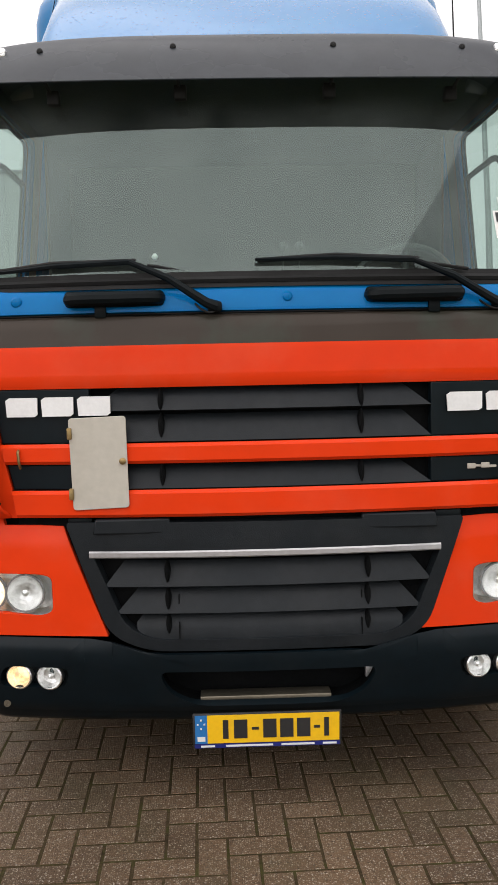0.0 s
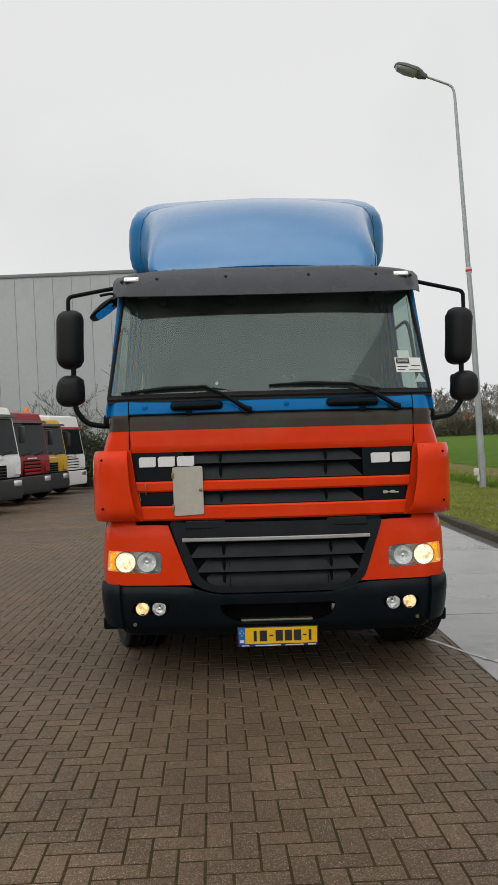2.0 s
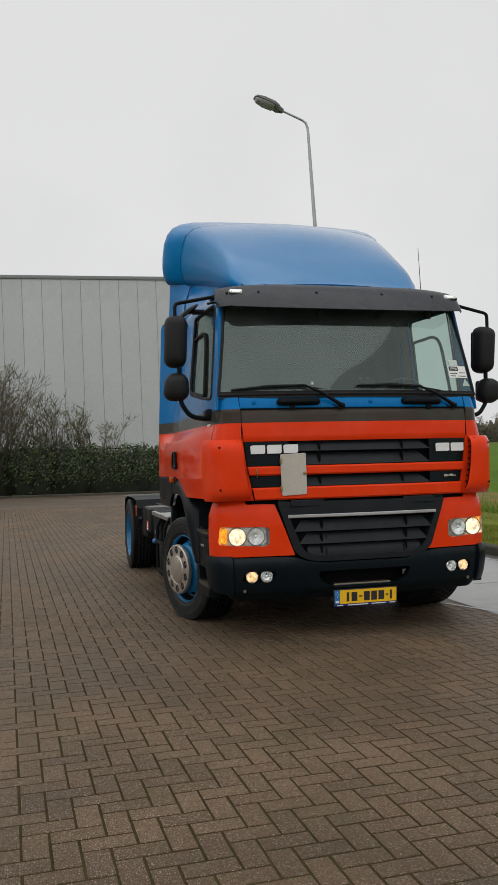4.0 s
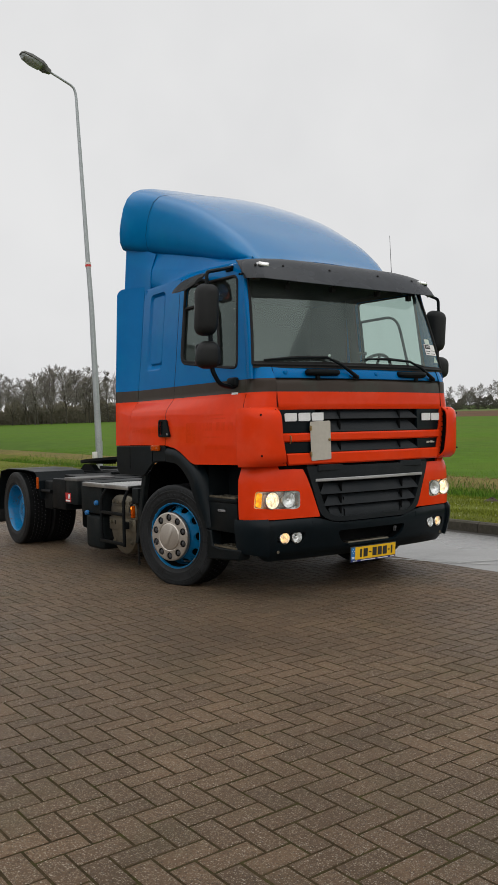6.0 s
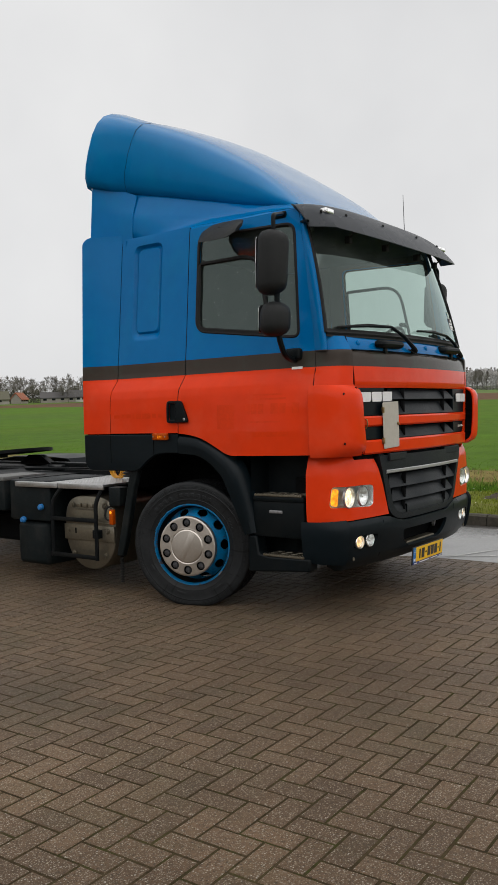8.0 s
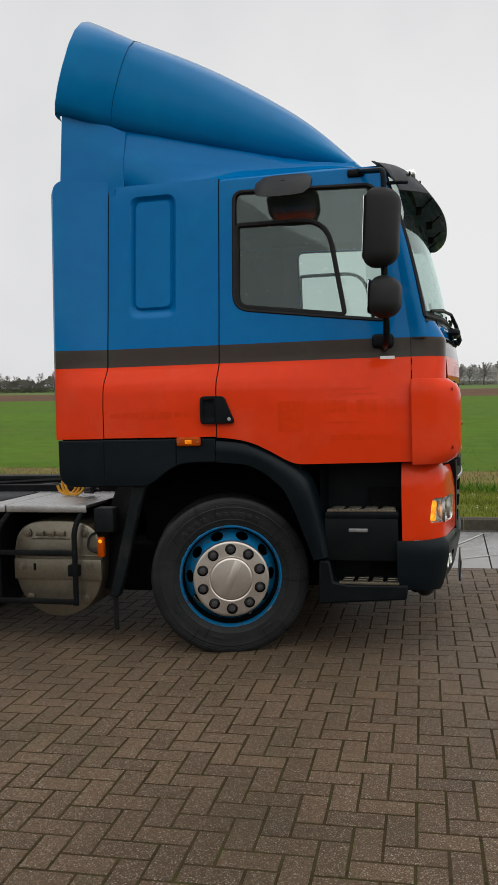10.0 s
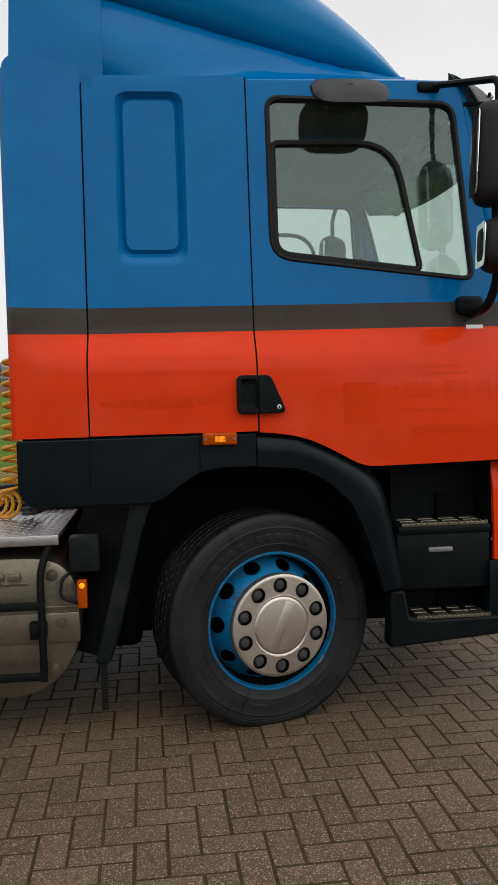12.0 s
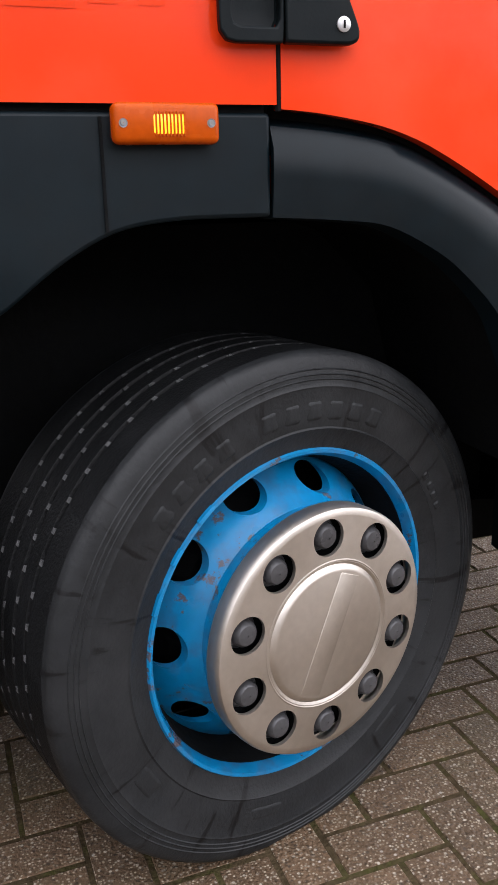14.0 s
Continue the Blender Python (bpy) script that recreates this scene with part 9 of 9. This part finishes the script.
blades("reed_clump", 2500, lambda r: (r.gauss(8.9, 0.35), r.gauss(46.2, 0.6)), lambda r, x, y: r.uniform(0.8, 1.9), 0.015, DRY_BLADE, "dry brown reeds beside the corner bush", "reeds", 21, 0.25)
fence = thing("bar_fence", "dark steel bar fence behind the hedge", "fence")
bm = B()
fz = yard_z(-4, 40)
box(bm, 0, 0.02, 0, 0.02, fz, fz + 2.3)
fb = part("fence_bar", bm, CHASSIS, fence, "", 0)
fb.matrix_basis = Matrix.Translation((-8, 40.3, 0))
for k in range(1, 80):
    o = new("fence_bar", fb.data)
    o.parent = fence
    o.matrix_basis = Matrix.Translation((-8 + 0.13 * k, 40.3, 0))
for z in (0.3, 2.1):
    bm = B()
    box(bm, -8.1, 2.5, 40.29, 40.34, fz + z, fz + z + 0.05)
    part("fence_rail", bm, CHASSIS, fence, "", 0)


# ---- parked lorries by the hedge ----
TRUCK_RED = mat("parked_red", (0.26, 0.012, 0.014), 0.4, 0, 0.08, 1, 12, spec=0.25)
TRUCK_YELLOW = mat("parked_yellow", (0.62, 0.36, 0.03), 0.4, 0, 0.08, 1, 12, spec=0.25)
TRUCK_WHITE = mat("parked_white", (0.80, 0.80, 0.79), 0.4, 0, 0.06, 1, 12, spec=0.25)
TRUCK_GREY = mat("parked_grey", (0.024, 0.026, 0.028), 0.5, 0, 0.15, 1, 12)
BEACON = glow("beacon_orange", (1.0, 0.22, 0.02), 0.25, (0.7, 0.14, 0.02))


def parked_lorry(x, y, turn, body_m, low_m, height, label, beacons=False, stripe=None, grille_m=None, roof_m=None):
    """A cab-over lorry that faces local +x, its cab 2.2 m long, 2.45 m wide."""
    z0 = yard_z(x, y)
    t = thing("parked_lorry", label, "truck", "lorries parked by the hedge", Matrix.Translation((x, y, z0)) @ Matrix.Rotation(radians(turn), 4, "Z"))
    W = 1.22
    bm = B()
    prism(bm, [(-2.15, 0.95), (0.0, 0.95), (0.06, 1.25), (0.06, 1.50), (0.03, 1.58), (-0.16, 2.72), (-0.28, height - 0.06), (-0.8, height), (-2.15, height)], -W, W, "y")
    cab = part("cab", bm, body_m, t, "", 30, 0.05, 3)
    bm = B()
    prism(bm, [(-0.35, 0.35), (0.05, 0.35), (0.10, 0.5), (0.09, 0.94), (-0.5, 0.94), (-0.5, 0.5)], -W - 0.01, W + 0.01, "y")
    bp = part("bumper", bm, low_m, t, "", 30, 0.03)
    bm = B()
    sheet(bm, [[(0.036 - 0.170 * f, yy, 1.64 + 1.02 * f) for yy in (-W * 0.91, -0.6, 0, 0.6, W * 0.91)] for f in (0, 0.33, 0.66, 1)])
    solid(bm, 0.02)
    part("windscreen", bm, PANE_DARK, cab, "dark windscreen")
    for s in (-1, 1):
        bm = B()
        prism(bm, [(-0.16, 1.70), (-0.30, 2.56), (-1.15, 2.56), (-1.15, 1.80)], s * W, s * (W + 0.012), "y")
        part("side_window", bm, PANE_DARK, cab)
        bm = B()
        box(bm, -0.10, 0.04, s * (W + 0.16), s * (W + 0.36), 1.95, 2.45, 0.04, 2)
        tube(bm, [(-0.15, s * W, 2.5), (-0.03, s * (W + 0.25), 2.5)], 0.02, 6)
        part("side_mirror", bm, TRUCK_GREY, t)
        bm = B()
        box(bm, 0.055, 0.108, s * 0.72, s * 1.16, 0.72, 0.90, 0.03, 2)
        part("headlamp", bm, REFLECTOR, bp)
        for wx in (-1.05, -4.6):
            w = new("wheel")
            w.parent = t
            m = Matrix.Translation((wx, s * 1.12, 0.5)) @ Matrix.Rotation(radians(90 * s), 4, "Z")
            bm = B()
            lathe(bm, [(0.29, 0), (0.40, 0.04), (0.48, 0.0), (0.5, -0.05), (0.5, -0.25), (0.3, -0.28)], 28, m)
            part("tyre", bm, TYRE_RUBBER, w)
            bm = B()
            lathe(bm, [(0.29, 0), (0.24, -0.05), (0.10, -0.02), (0.001, 0.0)], 20, m)
            part("rim", bm, SILVER, w)
        if beacons:
            bm = B()
            lathe(bm, [(0.07, 0.0), (0.075, 0.10), (0.05, 0.16), (0.001, 0.17)], 12, Matrix.Translation((-0.55, s * 0.85, height)) @ Matrix.Rotation(radians(-90), 4, "Y"))
            part("beacon", bm, BEACON, cab, "orange beacon")
    # mesh block on the plain ones, slots between body-coloured bars on the others
    gy0, gy1, gz1 = (-0.55, 0.55, 1.46) if grille_m else (-0.42, 0.42, 1.34)
    bm = B()
    box(bm, 0.03, 0.070, gy0, gy1, 0.98, gz1, 0.01)
    gb = part("grille", bm, DARK, cab)
    for k in range(4):
        bm = B()
        z = 0.99 + (gz1 - 1.0) * k / 4
        box(bm, 0.05, 0.085, gy0 + 0.02, gy1 - 0.02, z, z + (0.075 if grille_m else 0.028), 0.008)
        part("grille_bar", bm, grille_m or TRUCK_GREY, gb)
    bm = B()
    box(bm, 0.05, 0.080, -0.30, 0.30, 1.50, 1.545, 0.01)
    part("badge_bar", bm, LETTER, cab)
    bm = B()
    box(bm, -0.45, 0.055, -W + 0.06, W - 0.06, 0.93, 0.985)
    part("bumper_gap", bm, DARK, t, "", 0)
    bm = B()
    prism(bm, [(-0.30, 2.80), (-0.05, 2.78), (0.02, 2.70), (-0.01, 2.69), (-0.30, 2.74)], -W + 0.04, W - 0.04, "y")
    part("sun_visor", bm, TRUCK_GREY if body_m is not TRUCK_WHITE or not stripe else TRUCK_RED, cab)
    for s in (-1, 1):
        bm = B()
        prism(bm, [(-1.55, 0.52), (-1.50, 0.86), (-1.30, 1.06), (-0.80, 1.06), (-0.60, 0.86), (-0.55, 0.52)], s * (W - 0.25), s * (W + 0.014), "y")
        part("wheel_arch", bm, DARK, t)
        for y0 in (-1.16, -0.36):
            bm = B()
            box(bm, y0, y0 + 0.012, s * W, s * (W + 0.004), 1.08, 2.55)
            part("door_seam", bm, DARK, cab, "", 0)
        bm = B()
        box(bm, -0.52, -0.40, s * W, s * (W + 0.03), 1.62, 1.66, 0.01)
        part("door_handle", bm, TRUCK_GREY, cab)
        bm = B()
        prism(bm, [(-0.05, 1.05), (0.075, 1.05), (0.07, 1.45), (-0.05, 1.45)], s * 0.86, s * (W - 0.06), "y")
        part("corner_vent", bm, body_m, cab, "", 30, 0.02)
    for k in range(2):
        bm = B()
        tube(bm, [(0.055, -0.55 + 0.8 * k, 1.62), (0.02, 0.05 + 0.8 * k, 1.72)], 0.015, 5)
        part("wiper", bm, DARK, cab)
    bm = B()
    box(bm, -7.5, -0.6, -0.45, 0.45, 0.65, 0.95)
    part("chassis", bm, TRUCK_GREY, t, "", 0)
    bm = B()
    box(bm, -8.0, -2.5, -1.2, 1.2, 1.0, height - 0.55, 0.02)
    part("load_body", bm, roof_m or TRUCK_GREY, t)
    if stripe:
        bm = B()
        for q in range(4):
            prism(bm, [(-1.5 + 0.12 * q, height - 0.30), (-1.4 + 0.12 * q, height - 0.30), (-1.4 + 0.12 * q, height - 0.16), (-1.5 + 0.12 * q, height - 0.16)], -W - 0.006, -W, "y")
        part("roof_stripe", bm, stripe, cab)
        bm = B()
        prism(bm, [(-1.9, 1.55), (-0.8, 1.45), (-0.25, 1.05), (-0.05, 0.96), (-0.5, 0.96), (-0.9, 1.25), (-1.9, 1.40)], -W - 0.008, -W, "y")
        part("flank_swoosh", bm, stripe, cab)
        bm = B()
        box(bm, 0.02, 0.075, -1.21, -0.82, 0.97, 1.35, 0.01)
        part("corner_field", bm, stripe, cab)
        for q in range(5):
            bm = B()
            box(bm, 0.04, 0.068, -0.42 + 0.17 * q, -0.32 + 0.17 * q, 1.49, 1.57)
            part("sign_bar", bm, stripe, cab)
    return t


parked_lorry(-6.85, 20.7, -16, TRUCK_WHITE, TRUCK_GREY, 3.05, "white lorry parked in a row by the hedge", roof_m=TRUCK_YELLOW)
parked_lorry(-7.06, 25.4, -16, TRUCK_RED, TRUCK_GREY, 3.1, "dark red lorry with orange beacons parked in a row", True, None, TRUCK_RED)
parked_lorry(-7.09, 28.6, -16, TRUCK_YELLOW, TRUCK_GREY, 3.0, "yellow lorry parked in a row by the hedge")
parked_lorry(-7.14, 32.6, -16, TRUCK_WHITE, TRUCK_WHITE, 3.30, "white and red lorry parked in a row", False, TRUCK_RED, TRUCK_WHITE)

# single bricks nearest to the path
for cx, cy, dz, tx_, ty_, kind in pieces:
    o = new("brick", shapes[kind][2])
    o.parent = pavement
    o.matrix_basis = Matrix.Translation((cx, cy, dz)) @ Euler((tx_, -ty_, 0)).to_matrix().to_4x4()
